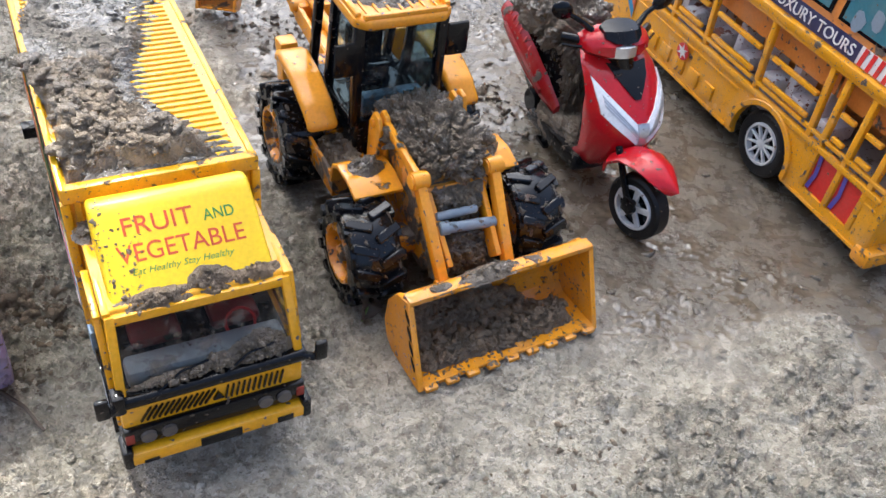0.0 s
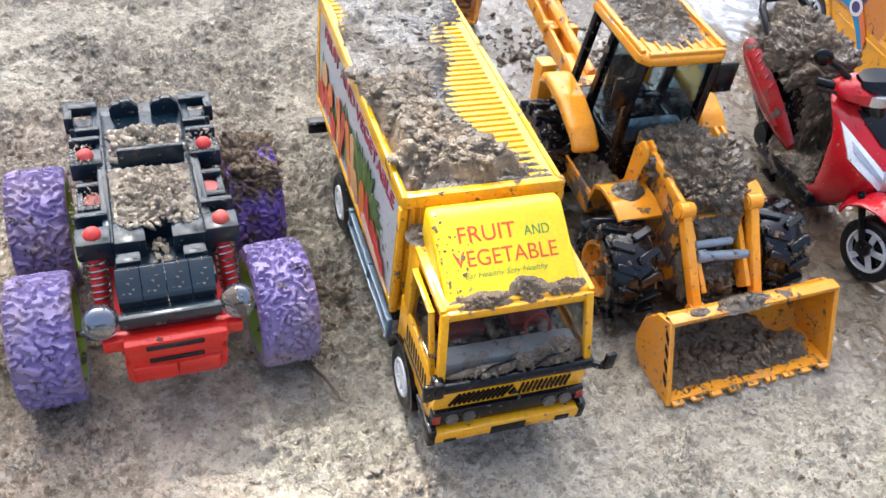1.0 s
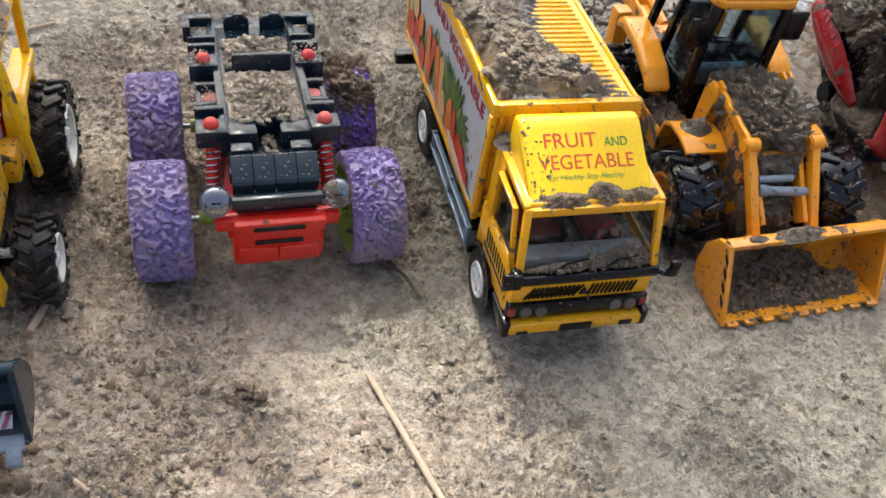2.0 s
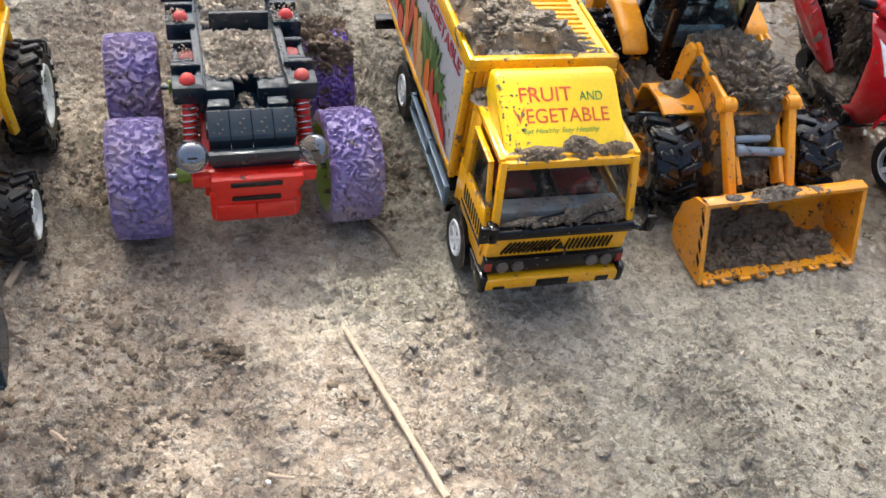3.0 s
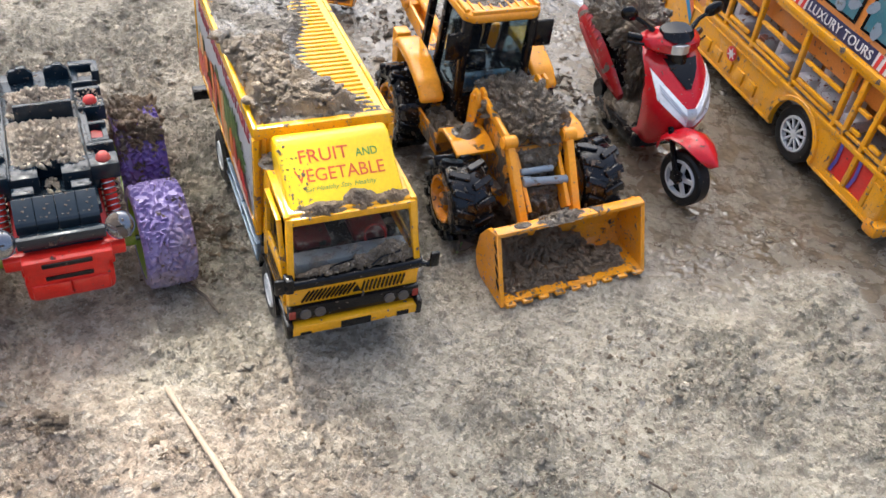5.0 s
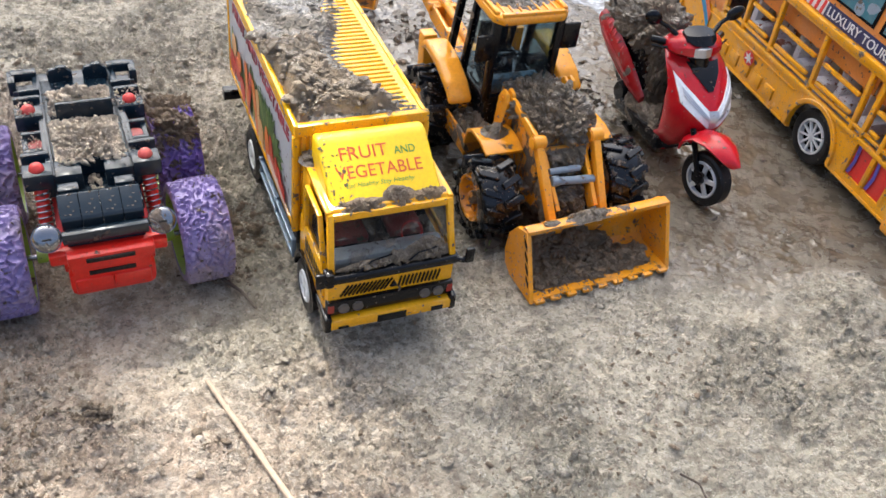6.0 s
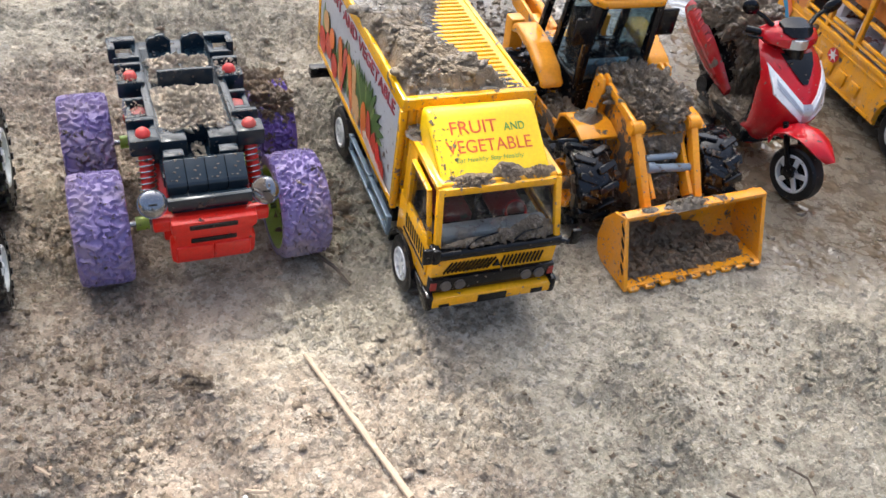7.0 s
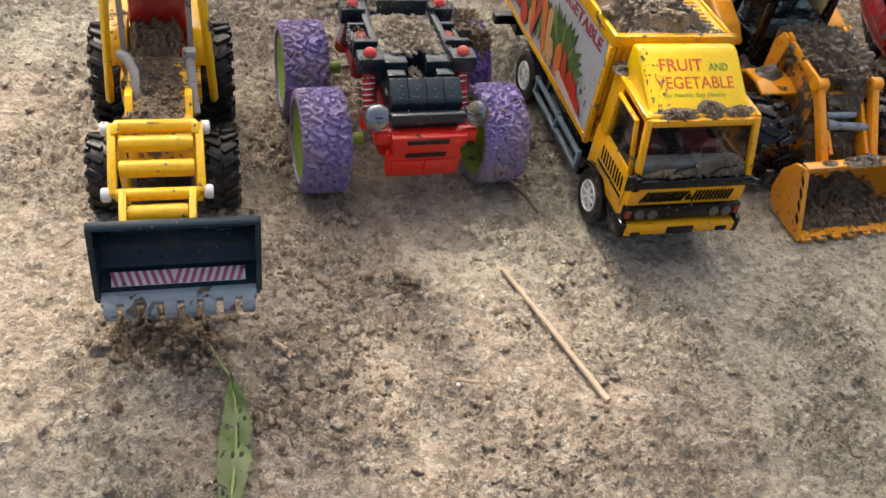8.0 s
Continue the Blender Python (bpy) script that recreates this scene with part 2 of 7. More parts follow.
def prism(bm, pts, a, b, axis="x", bev=0.0, m=None, seg=2):
    """A polygon drawn out between a and b along an axis; pts: (y, z) for x, (x, z) for y, (x, y) for z."""
    put = {"x": lambda u, v, w: (w, u, v), "y": lambda u, v, w: (u, w, v), "z": lambda u, v, w: (u, v, w)}[axis]
    lo = [bm.verts.new(put(u, v, a)) for u, v in pts]
    hi = [bm.verts.new(put(u, v, b)) for u, v in pts]
    n = len(pts)
    fs = [bm.faces.new(lo), bm.faces.new(hi[::-1])] + [bm.faces.new((lo[i], hi[i], hi[(i + 1) % n], lo[(i + 1) % n])) for i in range(n)]
    bmesh.ops.recalc_face_normals(bm, faces=fs)
    return finish(bm, lo + hi, bev, m, seg)


def cyl(bm, p0, p1, r, r2=None, seg=16, bev=0.0):
    p0, p1 = Vector(p0), Vector(p1)
    d = p1 - p0
    m = Matrix.Translation((p0 + p1) / 2) @ d.to_track_quat("Z", "Y").to_matrix().to_4x4()
    made = bmesh.ops.create_cone(bm, cap_ends=True, segments=seg, radius1=r, radius2=r if r2 is None else r2, depth=d.length)["verts"]
    if bev:
        rim = [e for e in {e for v in made for e in v.link_edges} if any(len(f.verts) > 4 for f in e.link_faces)]
        made = list({v for f in bmesh.ops.bevel(bm, geom=rim, offset=bev, segments=2, affect="EDGES")["faces"] for v in f.verts} | {v for v in made if v.is_valid})
    bmesh.ops.transform(bm, matrix=m, verts=made)
    return made


def bar(bm, p0, p1, w, h, bev=0.0, up=(0, 0, 1)):
    """A square bar from p0 to p1, w wide and h deep."""
    p0, p1 = Vector(p0), Vector(p1)
    z = (p1 - p0).normalized()
    x = Vector(up).cross(z)
    x = x.normalized() if x.length > 1e-4 else Vector((1, 0, 0))
    y = z.cross(x)
    m = Matrix((x, y, z)).transposed().to_4x4()
    m.translation = (p0 + p1) / 2
    n = (p1 - p0).length
    return box(bm, -w / 2, w / 2, -h / 2, h / 2, -n / 2, n / 2, bev, m)


def tube(bm, pts, r, seg=8):
    """A round rod along a row of points; r is one radius or one a point."""
    pts = [Vector(p) for p in pts]
    rs = [r] * len(pts) if isinstance(r, float) else list(r)
    rings, ref = [], Vector((0.13, 0.31, 0.94))
    for i, p in enumerate(pts):
        d = (pts[min(i + 1, len(pts) - 1)] - pts[max(i - 1, 0)]).normalized()
        a = d.cross(ref).normalized()
        b = d.cross(a)
        rings.append([bm.verts.new(p + rs[i] * (math.cos(t) * a + math.sin(t) * b)) for t in (2 * math.pi * k / seg for k in range(seg))])
    fs = [bm.faces.new((p[k], p[(k + 1) % seg], q[(k + 1) % seg], q[k])) for p, q in zip(rings, rings[1:]) for k in range(seg)]
    fs += [bm.faces.new(rings[0][::-1]), bm.faces.new(rings[-1])]
    bmesh.ops.recalc_face_normals(bm, faces=fs)


def lathe(bm, prof, seg=32, closed=True, m=None):
    """A profile of (radius, x) turned round the x axis."""
    rings = [[bm.verts.new((x, r * math.cos(t), r * math.sin(t))) for t in (2 * math.pi * k / seg for k in range(seg))] for r, x in prof]
    pairs = list(zip(rings, rings[1:] + rings[:1])) if closed else list(zip(rings, rings[1:]))
    fs = [bm.faces.new((p[k], p[(k + 1) % seg], q[(k + 1) % seg], q[k])) for p, q in pairs for k in range(seg)]
    if not closed:
        fs += [bm.faces.new(rings[0]), bm.faces.new(rings[-1][::-1])]
    bmesh.ops.recalc_face_normals(bm, faces=fs)
    if m is not None:
        bmesh.ops.transform(bm, matrix=m, verts=[v for ring in rings for v in ring])


def ball(bm, p, r, squash=1.0, seg=16):
    made = bmesh.ops.create_uvsphere(bm, u_segments=seg, v_segments=max(6, seg // 2), radius=r)["verts"]
    bmesh.ops.transform(bm, matrix=Matrix.Translation(p) @ Matrix.Diagonal((1, 1, squash, 1)), verts=made)


def loft(bm, rings, cap=True):
    """A skin over rings of equally many points."""
    rows = [[bm.verts.new(p) for p in ring] for ring in rings]
    n = len(rows[0])
    fs = [bm.faces.new((p[k], p[(k + 1) % n], q[(k + 1) % n], q[k])) for p, q in zip(rows, rows[1:]) for k in range(n)]
    if cap:
        fs += [bm.faces.new(rows[0][::-1]), bm.faces.new(rows[-1])]
    bmesh.ops.recalc_face_normals(bm, faces=fs)
    return [v for row in rows for v in row]


def part(name, bm, material, parent, label="", smooth=38):
    me = bpy.data.meshes.new(name)
    bm.to_mesh(me)
    bm.free()
    me.materials.append(M[material] if isinstance(material, str) else material)
    me.shade_smooth()
    me.set_sharp_from_angle(angle=radians(smooth))
    ob = new(name, me)
    ob.parent = parent
    if label:
        ob["label"] = label
    return ob


def repeat(ob, places):
    """Copies of a part under the same parent, sharing its mesh; the first place is its own."""
    ob.location = places[0]
    for p in places[1:]:
        twin = new(ob.name, ob.data)
        twin.parent, twin.location = ob.parent, p


def one(shape, *args, **kw):
    """A fresh bmesh that holds one shape."""
    bm = bmesh.new()
    shape(bm, *args, **kw)
    return bm


def thing(name, m, label, category, group=""):
    ob = tagged(new(name), label, category, group)
    ob.empty_display_size = 0.02
    ob.matrix_world = m
    return ob


def lettering(body, width, height, m, material, parent, depth=0.0003, name="lettering", shear=0.0):
    """Words in the built-in font, fitted to a width and height, middle at m's origin."""
    cu = bpy.data.curves.new(name, "FONT")
    cu.body, cu.align_x, cu.align_y, cu.extrude, cu.shear = body, "CENTER", "CENTER", depth, shear
    tmp = new(name, cu)
    me = bpy.data.meshes.new_from_object(tmp.evaluated_get(bpy.context.evaluated_depsgraph_get()))
    bpy.data.objects.remove(tmp)
    co = np.array([v.co[:] for v in me.vertices])
    lo, hi = co.min(0), co.max(0)
    s = Matrix.Diagonal((width / (hi[0] - lo[0]), height / (hi[1] - lo[1]), 1, 1))
    me.transform(m @ s @ Matrix.Translation((-(lo[0] + hi[0]) / 2, -(lo[1] + hi[1]) / 2, 0)))
    me.materials.clear()
    me.materials.append(M[material])
    ob = new(name, me)
    ob.parent = parent
    return ob


def axes(origin, x, y):
    """The pose whose x and y axes are given."""
    x, y = Vector(x).normalized(), Vector(y).normalized()
    m = Matrix((x, y, x.cross(y))).transposed().to_4x4()
    m.translation = Vector(origin)
    return m


def decal(name, outlines, m, material, parent, lift=0.0003):
    """Printed flat shapes in the plane of m."""
    bm = bmesh.new()
    for pts in outlines:
        prism(bm, pts, lift - 0.00025, lift, "z")
    bmesh.ops.transform(bm, matrix=m, verts=bm.verts)
    return part(name, bm, material, parent)


def oval(cx, cy, rx, ry, n=14, turn=0.0, wob=0.0, seed=0):
    rng = random.Random(seed)
    c, s = math.cos(turn), math.sin(turn)
    out = []
    for k in range(n):
        t, f = 2 * math.pi * k / n, 1 + wob * (rng.random() - 0.5)
        u, v = rx * f * math.cos(t), ry * f * math.sin(t)
        out.append((cx + c * u - s * v, cy + s * u + c * v))
    return out


# ---- numeric noise ----
TABLE = np.random.RandomState(7).rand(256, 256)


def vnoise(x, y, seed=0):
    x, y = np.asarray(x) + seed * 17.31, np.asarray(y) + seed * 9.77
    xi, yi = np.floor(x).astype(int), np.floor(y).astype(int)
    fx, fy = x - xi, y - yi
    fx, fy = fx * fx * (3 - 2 * fx), fy * fy * (3 - 2 * fy)
    g = lambda a, b: TABLE[a % 256, b % 256]
    return (g(xi, yi) * (1 - fx) + g(xi + 1, yi) * fx) * (1 - fy) + (g(xi, yi + 1) * (1 - fx) + g(xi + 1, yi + 1) * fx) * fy


def fbm(x, y, octaves=4, seed=0):
    total, amp, norm = 0.0, 1.0, 0.0
    for k in range(octaves):
        total = total + amp * vnoise(x * 2**k, y * 2**k, seed + k)
        norm += amp
        amp *= 0.5
    return total / norm


def chunks(x, y, seed=0):
    """Broken lumps with tilted flat tops: their height, -0.5 to 1.5, and the width of the crevice beside each point."""
    xi, yi = np.floor(x).astype(int), np.floor(y).astype(int)
    f1, f2 = np.full(np.shape(x), 9.0), np.full(np.shape(x), 9.0)
    top = np.zeros(np.shape(x))
    for a in (-1, 0, 1):
        for b in (-1, 0, 1):
            u, v = xi + a, yi + b
            px, py = u + TABLE[(u + seed) % 256, v % 256], v + TABLE[(u + 91) % 256, (v + 37 + seed) % 256]
            d = np.hypot(x - px, y - py)
            tilt_x, tilt_y = TABLE[(u + 23) % 256, (v + 61 + seed) % 256] - 0.5, TABLE[(u + 71) % 256, (v + 19 + seed) % 256] - 0.5
            plane = TABLE[(u + 5) % 256, (v + 131 + seed) % 256] + 1.5 * (tilt_x * (x - px) + tilt_y * (y - py))
            near = d < f1
            f2 = np.where(near, f1, np.minimum(f2, d))
            top = np.where(near, plane, top)
            f1 = np.where(near, d, f1)
    return top, f2 - f1


def smooth01(v, a, b):
    t = np.clip((v - a) / (b - a), 0, 1)
    return t * t * (3 - 2 * t)


def sheet(name, X, Y, Z, keep, material):
    """A mesh over a grid of points; keep: which points the faces may use."""
    ny, nx = X.shape
    idx = np.arange(nx * ny).reshape(ny, nx)
    quads = np.stack([idx[:-1, :-1], idx[:-1, 1:], idx[1:, 1:], idx[1:, :-1]], -1).reshape(-1, 4)
    ok = keep.reshape(-1)
    quads = quads[ok[quads].any(1)]
    used = np.unique(quads)
    back = np.zeros(nx * ny, int)
    back[used] = np.arange(len(used))
    co = np.stack([X, Y, Z], -1).reshape(-1, 3)[used]
    me = bpy.data.meshes.new(name)
    me.vertices.add(len(co))
    me.vertices.foreach_set("co", co.astype(np.float32).ravel())
    me.loops.add(len(quads) * 4)
    me.loops.foreach_set("vertex_index", back[quads].astype(np.int32).ravel())
    me.polygons.add(len(quads))
    me.polygons.foreach_set("loop_start", np.arange(0, len(quads) * 4, 4, dtype=np.int32))
    me.update(calc_edges=True)
    me.validate()
    me.shade_smooth()
    me.materials.append(M[material] if isinstance(material, str) else material)
    return new(name, me)


def mud_patch(name, m, span, floor_z, cover, tall, label, material="mud_wet", res=0.0012, seed=0, lump=150.0, clots=0, clot=0.0022):
    """Mud lying on a surface: span (x0, x1, y0, y1), floor_z(x, y) the surface, cover(x, y) above 0 where it lies."""
    x0, x1, y0, y1 = span
    X, Y = np.meshgrid(np.arange(x0, x1 + res, res), np.arange(y0, y1 + res, res))
    edge = cover(X, Y) + 0.55 * (fbm(X * 130, Y * 130, 4, seed) - 0.5) + 0.5 * (fbm(X * 45, Y * 45, 2, seed + 3) - 0.5)
    body = np.clip(edge, 0, 1) ** 0.75
    wx, wy = X + 0.004 * fbm(X * 130, Y * 130, 3, seed + 5), Y + 0.004 * fbm(X * 130, Y * 130, 3, seed + 6)
    c1, g1 = chunks(wx * lump, wy * lump, seed)
    c2, g2 = chunks(wx * lump * 2.4, wy * lump * 2.4, seed + 11)
    c3, g3 = chunks(wx * lump * 0.45 + 40, wy * lump * 0.45, seed + 19)
    amp = min(tall, 0.0095)
    h = 1.1 * (tall - 0.55 * amp) * body * (0.35 + 1.0 * fbm(X * 55, Y * 55, 3, seed + 8))
    h = h + amp * body * (0.45 * smooth01(g1, 0.0, 0.12) * np.clip(c1, 0, 1.3) + 0.60 * smooth01(g3, 0.0, 0.20) * np.clip(c3, 0, 1.3) ** 1.3)
    h = h + min(0.0030, 0.40 * tall) * body * smooth01(g2, 0.0, 0.20) * np.clip(c2 - 0.15, 0, 1)
    ob = sheet(name, X, Y, floor_z(X, Y) + h - 0.0008, edge > 0, material)
    if clots:
        rng = np.random.RandomState(seed)
        flat_e, Z = edge.ravel(), (floor_z(X, Y) + h).ravel()
        clots = int(clots * 1.5)
        pick = rng.choice(len(flat_e), clots, p=np.clip(flat_e, 0, 0.6) / np.clip(flat_e, 0, 0.6).sum())
        size = clot * (0.16 + 0.84 * rng.rand(clots) ** 3)
        spread = crumbs("clots", np.stack([X.ravel()[pick], Y.ravel()[pick], Z[pick] - size * 0.35, size], 1), "", material, seed, 0.5, 2)
        bm = bmesh.new()
        bm.from_mesh(ob.data)
        bm.from_mesh(spread.data)
        bm.to_mesh(ob.data)
        bm.free()
        bpy.data.objects.remove(spread)
    ob.matrix_world = m
    return tagged(ob, label, "mud", kind="stuff")


def mud_lump(m, centre, radii, label, material="mud_wet", seed=0, lump=130.0, amp=0.006, square=0.75, below=105.0, clots=0, clot=0.003):
    """A heap of mud, domed over a thing and hanging a little over its sides."""
    P, T = np.meshgrid(np.radians(np.linspace(0.5, below, 110)), np.linspace(0, 2 * math.pi, 270))
    box_in = lambda v: np.sign(v) * np.abs(v) ** square
    dx, dy, dz = np.sin(P) * box_in(np.cos(T)), np.sin(P) * box_in(np.sin(T)), np.sign(np.cos(P)) * np.abs(np.cos(P)) ** 0.8
    X, Y, Z = radii[0] * dx, radii[1] * dy, radii[2] * dz
    u, v = 0.55 * (radii[0] + radii[2]) * P * box_in(np.cos(T)), 0.55 * (radii[1] + radii[2]) * P * box_in(np.sin(T))
    u, v = u + 0.004 * fbm(u * 130 + 9, v * 130, 3, seed), v + 0.004 * fbm(u * 130, v * 130 + 7, 3, seed + 1)
    h = amp * (1.3 * fbm(u * 60, v * 60, 3, seed + 2) - 1.1)
    for scale, part_, gap in ((0.5, 0.55, 0.20), (1.1, 0.55, 0.20), (2.3, 0.30, 0.22), (4.6, 0.10, 0.28)):
        c, g = chunks(u * lump * scale + 30, v * lump * scale + 30, seed + int(scale * 10))
        h = h + amp * part_ * smooth01(g, 0.0, gap) * np.clip(c, 0, 1.2)
    nx, ny, nz = dx / radii[0], dy / radii[1], dz / radii[2]
    size = np.sqrt(nx * nx + ny * ny + nz * nz)
    ob = sheet("mud", centre[0] + X + h * nx / size, centre[1] + Y + h * ny / size, centre[2] + Z + h * nz / size, np.ones_like(X, bool), material)
    if clots:
        rng = np.random.RandomState(seed)
        pick = rng.randint(0, X.size, clots)
        pick = pick[np.sin(P).ravel()[pick] < 0.98]
        size = clot * (0.2 + 0.8 * rng.rand(len(pick)) ** 3)
        co = np.array([q.co[:] for q in ob.data.vertices])
        spread = crumbs("clots", np.column_stack([co[pick], size]), "", material, seed, 0.75, 2)
        bm = bmesh.new()
        bm.from_mesh(ob.data)
        bm.from_mesh(spread.data)
        bm.to_mesh(ob.data)
        bm.free()
        bpy.data.objects.remove(spread)
    ob.matrix_world = m
    return tagged(ob, label, "mud", kind="stuff")


def inside(x0, x1, y0, y1, soft):
    """A cover that is 1 in a rectangle and fades below 0 outside it."""
    return lambda X, Y: np.minimum(np.minimum(X - x0, x1 - X), np.minimum(Y - y0, y1 - Y)) / soft


def crumbs(name, places, label, material, seed=1, flat=0.75, sub=1, smooth=False):
    """Loose grains, joined: places are (x, y, z, size)."""
    rng = np.random.RandomState(seed)
    tmp = bmesh.new()
    bmesh.ops.create_icosphere(tmp, subdivisions=sub, radius=1.0)
    tmp.verts.ensure_lookup_table()
    base = np.array([v.co[:] for v in tmp.verts])
    tris = np.array([[v.index for v in f.verts] for f in tmp.faces])
    tmp.free()
    P = np.asarray(places)
    n, k = len(P), len(base)
    cut = rng.normal(0, 1, (n, 7, 3))
    cut /= np.linalg.norm(cut, axis=2)[:, :, None]
    depth = 0.30 + 0.50 * rng.rand(n, 7)
    lean = np.clip(np.einsum("kc,npc->nkp", base, cut), 1e-3, None)
    radius = np.minimum((depth[:, None, :] / lean).min(2), 1.25)[..., None] * (0.72 + 0.56 * rng.rand(n, k, 1))
    shape = base[None] * radius * (0.6 + 0.9 * rng.rand(n, 1, 3)) * np.array([1, 1, flat])
    a = rng.rand(n) * 6.28
    c, s = np.cos(a)[:, None], np.sin(a)[:, None]
    shape = np.stack([shape[..., 0] * c - shape[..., 1] * s, shape[..., 0] * s + shape[..., 1] * c, shape[..., 2]], -1)
    co = (shape * P[:, None, 3:4] + P[:, None, :3]).reshape(-1, 3)
    faces = (tris[None] + (np.arange(n) * k)[:, None, None]).reshape(-1, 3)
    me = bpy.data.meshes.new(name)
    me.vertices.add(len(co))
    me.vertices.foreach_set("co", co.astype(np.float32).ravel())
    me.loops.add(len(faces) * 3)
    me.loops.foreach_set("vertex_index", faces.astype(np.int32).ravel())
    me.polygons.add(len(faces))
    me.polygons.foreach_set("loop_start", np.arange(0, len(faces) * 3, 3, dtype=np.int32))
    me.update(calc_edges=True)
    if smooth:
        me.shade_smooth()
    me.materials.append(M[material] if isinstance(material, str) else material)
    return tagged(new(name, me), label, "soil", kind="stuff")


# ---- wheels ----
def tyre_mesh(bm, R, w, rim, lugs=16, lug_h=0.0016, slant=0.5, round_=0.25, lug_w=0.35):
    """A tyre round the x axis with slanted lugs."""
    h = w / 2
    r0 = R - lug_h
    lathe(bm, [(rim, -h * 0.8), (rim + (r0 - rim) * 0.5, -h), (r0 - (r0 - rim) * round_, -h * 0.97), (r0, -h * 0.7), (r0, h * 0.7), (r0 - (r0 - rim) * round_, h * 0.97), (rim + (r0 - rim) * 0.5, h), (rim, h * 0.8)], 40)
    for k in range(lugs):
        for side in (-1, 1):
            t = 2 * math.pi * (k + (0.5 if side > 0 else 0.0)) / lugs
            m = Matrix.Rotation(t, 4, "X") @ Matrix.Translation((side * h * 0.5, 0, r0)) @ Matrix.Rotation(side * slant, 4, "Z")
            d = 2 * math.pi * R / lugs * lug_w
            box(bm, -h * 0.52, h * 0.52, -d / 2, d / 2, -lug_h, lug_h, lug_h * 0.3, m, 1)
            if lug_h < 0.001:
                continue
            m2 = Matrix.Rotation(t + side * 0.0, 4, "X") @ Matrix.Translation((side * h * 0.97, 0, r0 - (r0 - rim) * 0.2))
            box(bm, -lug_h * 0.6, lug_h * 0.6, -d / 2, d / 2, -(r0 - rim) * 0.22, (r0 - rim) * 0.2, 0, m2)


def wheel(parent, x, y, R, w, rim, side, tyre_mat, rim_mat, lugs=16, lug_h=0.0016, slant=0.5, spokes=0, tilt=0.0, label=""):
    """A wheel whose axle is x; side: -1 or 1, the outer face."""
    m = Matrix.Translation((x, y, R - 0.001)) @ Matrix.Rotation(tilt, 4, "X")
    bm = bmesh.new()
    tyre_mesh(bm, R, w, rim, lugs, lug_h, slant)
    bmesh.ops.transform(bm, matrix=m, verts=bm.verts)
    ob = part("wheel", bm, tyre_mat, parent, label)
    bm = bmesh.new()
    o = side * w / 2
    if spokes:
        lathe(bm, [(rim * 1.02, o * 0.86), (rim * 0.98, o * 1.0), (rim * 0.88, o * 0.98), (rim * 0.84, o * 0.45), (rim * 1.02, o * 0.4)], 32, True)
        lathe(bm, [(rim * 0.24, o * 0.3), (rim * 0.24, o * 0.85), (rim * 0.14, o * 0.95), (rim * 0.02, o * 0.95)], 20, False)
        back = bmesh.new()
        lathe(back, [(rim * 1.01, o * 0.1), (rim * 1.01, o * 0.3), (rim * 0.02, o * 0.3), (rim * 0.02, o * 0.1)], 24)
        bmesh.ops.transform(back, matrix=m, verts=back.verts)
        part("wheel_back", back, "black", ob)
    else:
        lathe(bm, [(rim * 1.02, o * 0.86), (rim * 0.98, o * 1.0), (rim * 0.86, o * 0.98), (rim * 0.78, o * 0.62), (rim * 0.30, o * 0.58), (rim * 0.26, o * 0.9), (rim * 0.12, o * 0.95), (rim * 0.1, -o * 0.6), (rim * 1.02, -o * 0.6)], 32, True)
    if spokes:
        swell = 0.5 / spokes + 0.03 if spokes < 9 else 0.30 / spokes + 0.03
        for k in range(spokes):
            mm = Matrix.Rotation(2 * math.pi * k / spokes, 4, "X")
            box(bm, min(o * 0.6, o * 0.88), max(o * 0.6, o * 0.88), -rim * swell, rim * swell, rim * 0.15, rim * 0.9, 0.0002, mm, 1)
    else:
        for k in range(6):
            mm = Matrix.Rotation(2 * math.pi * k / 6, 4, "X") @ Matrix.Translation((o * 0.66, 0, rim * 0.5))
            box(bm, -abs(o) * 0.06, abs(o) * 0.06, -rim * 0.09, rim * 0.09, -rim * 0.09, rim * 0.09, 0, mm)
    bmesh.ops.transform(bm, matrix=m, verts=bm.verts)
    part("rim", bm, rim_mat, ob)
    return ob

# ---- ground ----
def spot(X, Y, cx, cy, rx, ry, turn=0.0):
    """1 in the middle of an ellipse, 0 on its rim, below 0 outside."""
    c, s = math.cos(radians(turn)), math.sin(radians(turn))
    u, v = (X - cx) * c + (Y - cy) * s, (Y - cy) * c - (X - cx) * s
    return 1 - np.hypot(u / rx, v / ry)


def wetness(X, Y):
    w = np.full(np.shape(X), -1.0)
    for e in ((0.20, 0.50, 0.16, 0.11, 25), (0.10, 0.64, 0.24, 0.17, 30), (-0.02, 0.60, 0.13, 0.20, 20), (0.06, 0.82, 0.22, 0.20, 0), (0.34, 0.46, 0.11, 0.12, 0), (0.0, 0.45, 0.05, 0.10, 32), (0.02, 0.76, 0.20, 0.14, 20), (0.10, 0.50, 0.07, 0.12, 28)):
        w = np.maximum(w, spot(X, Y, *e))
    return smooth01(w + 0.20 + 0.8 * (fbm(X * 14, Y * 14, 4, 21) - 0.5), 0.05, 0.28)


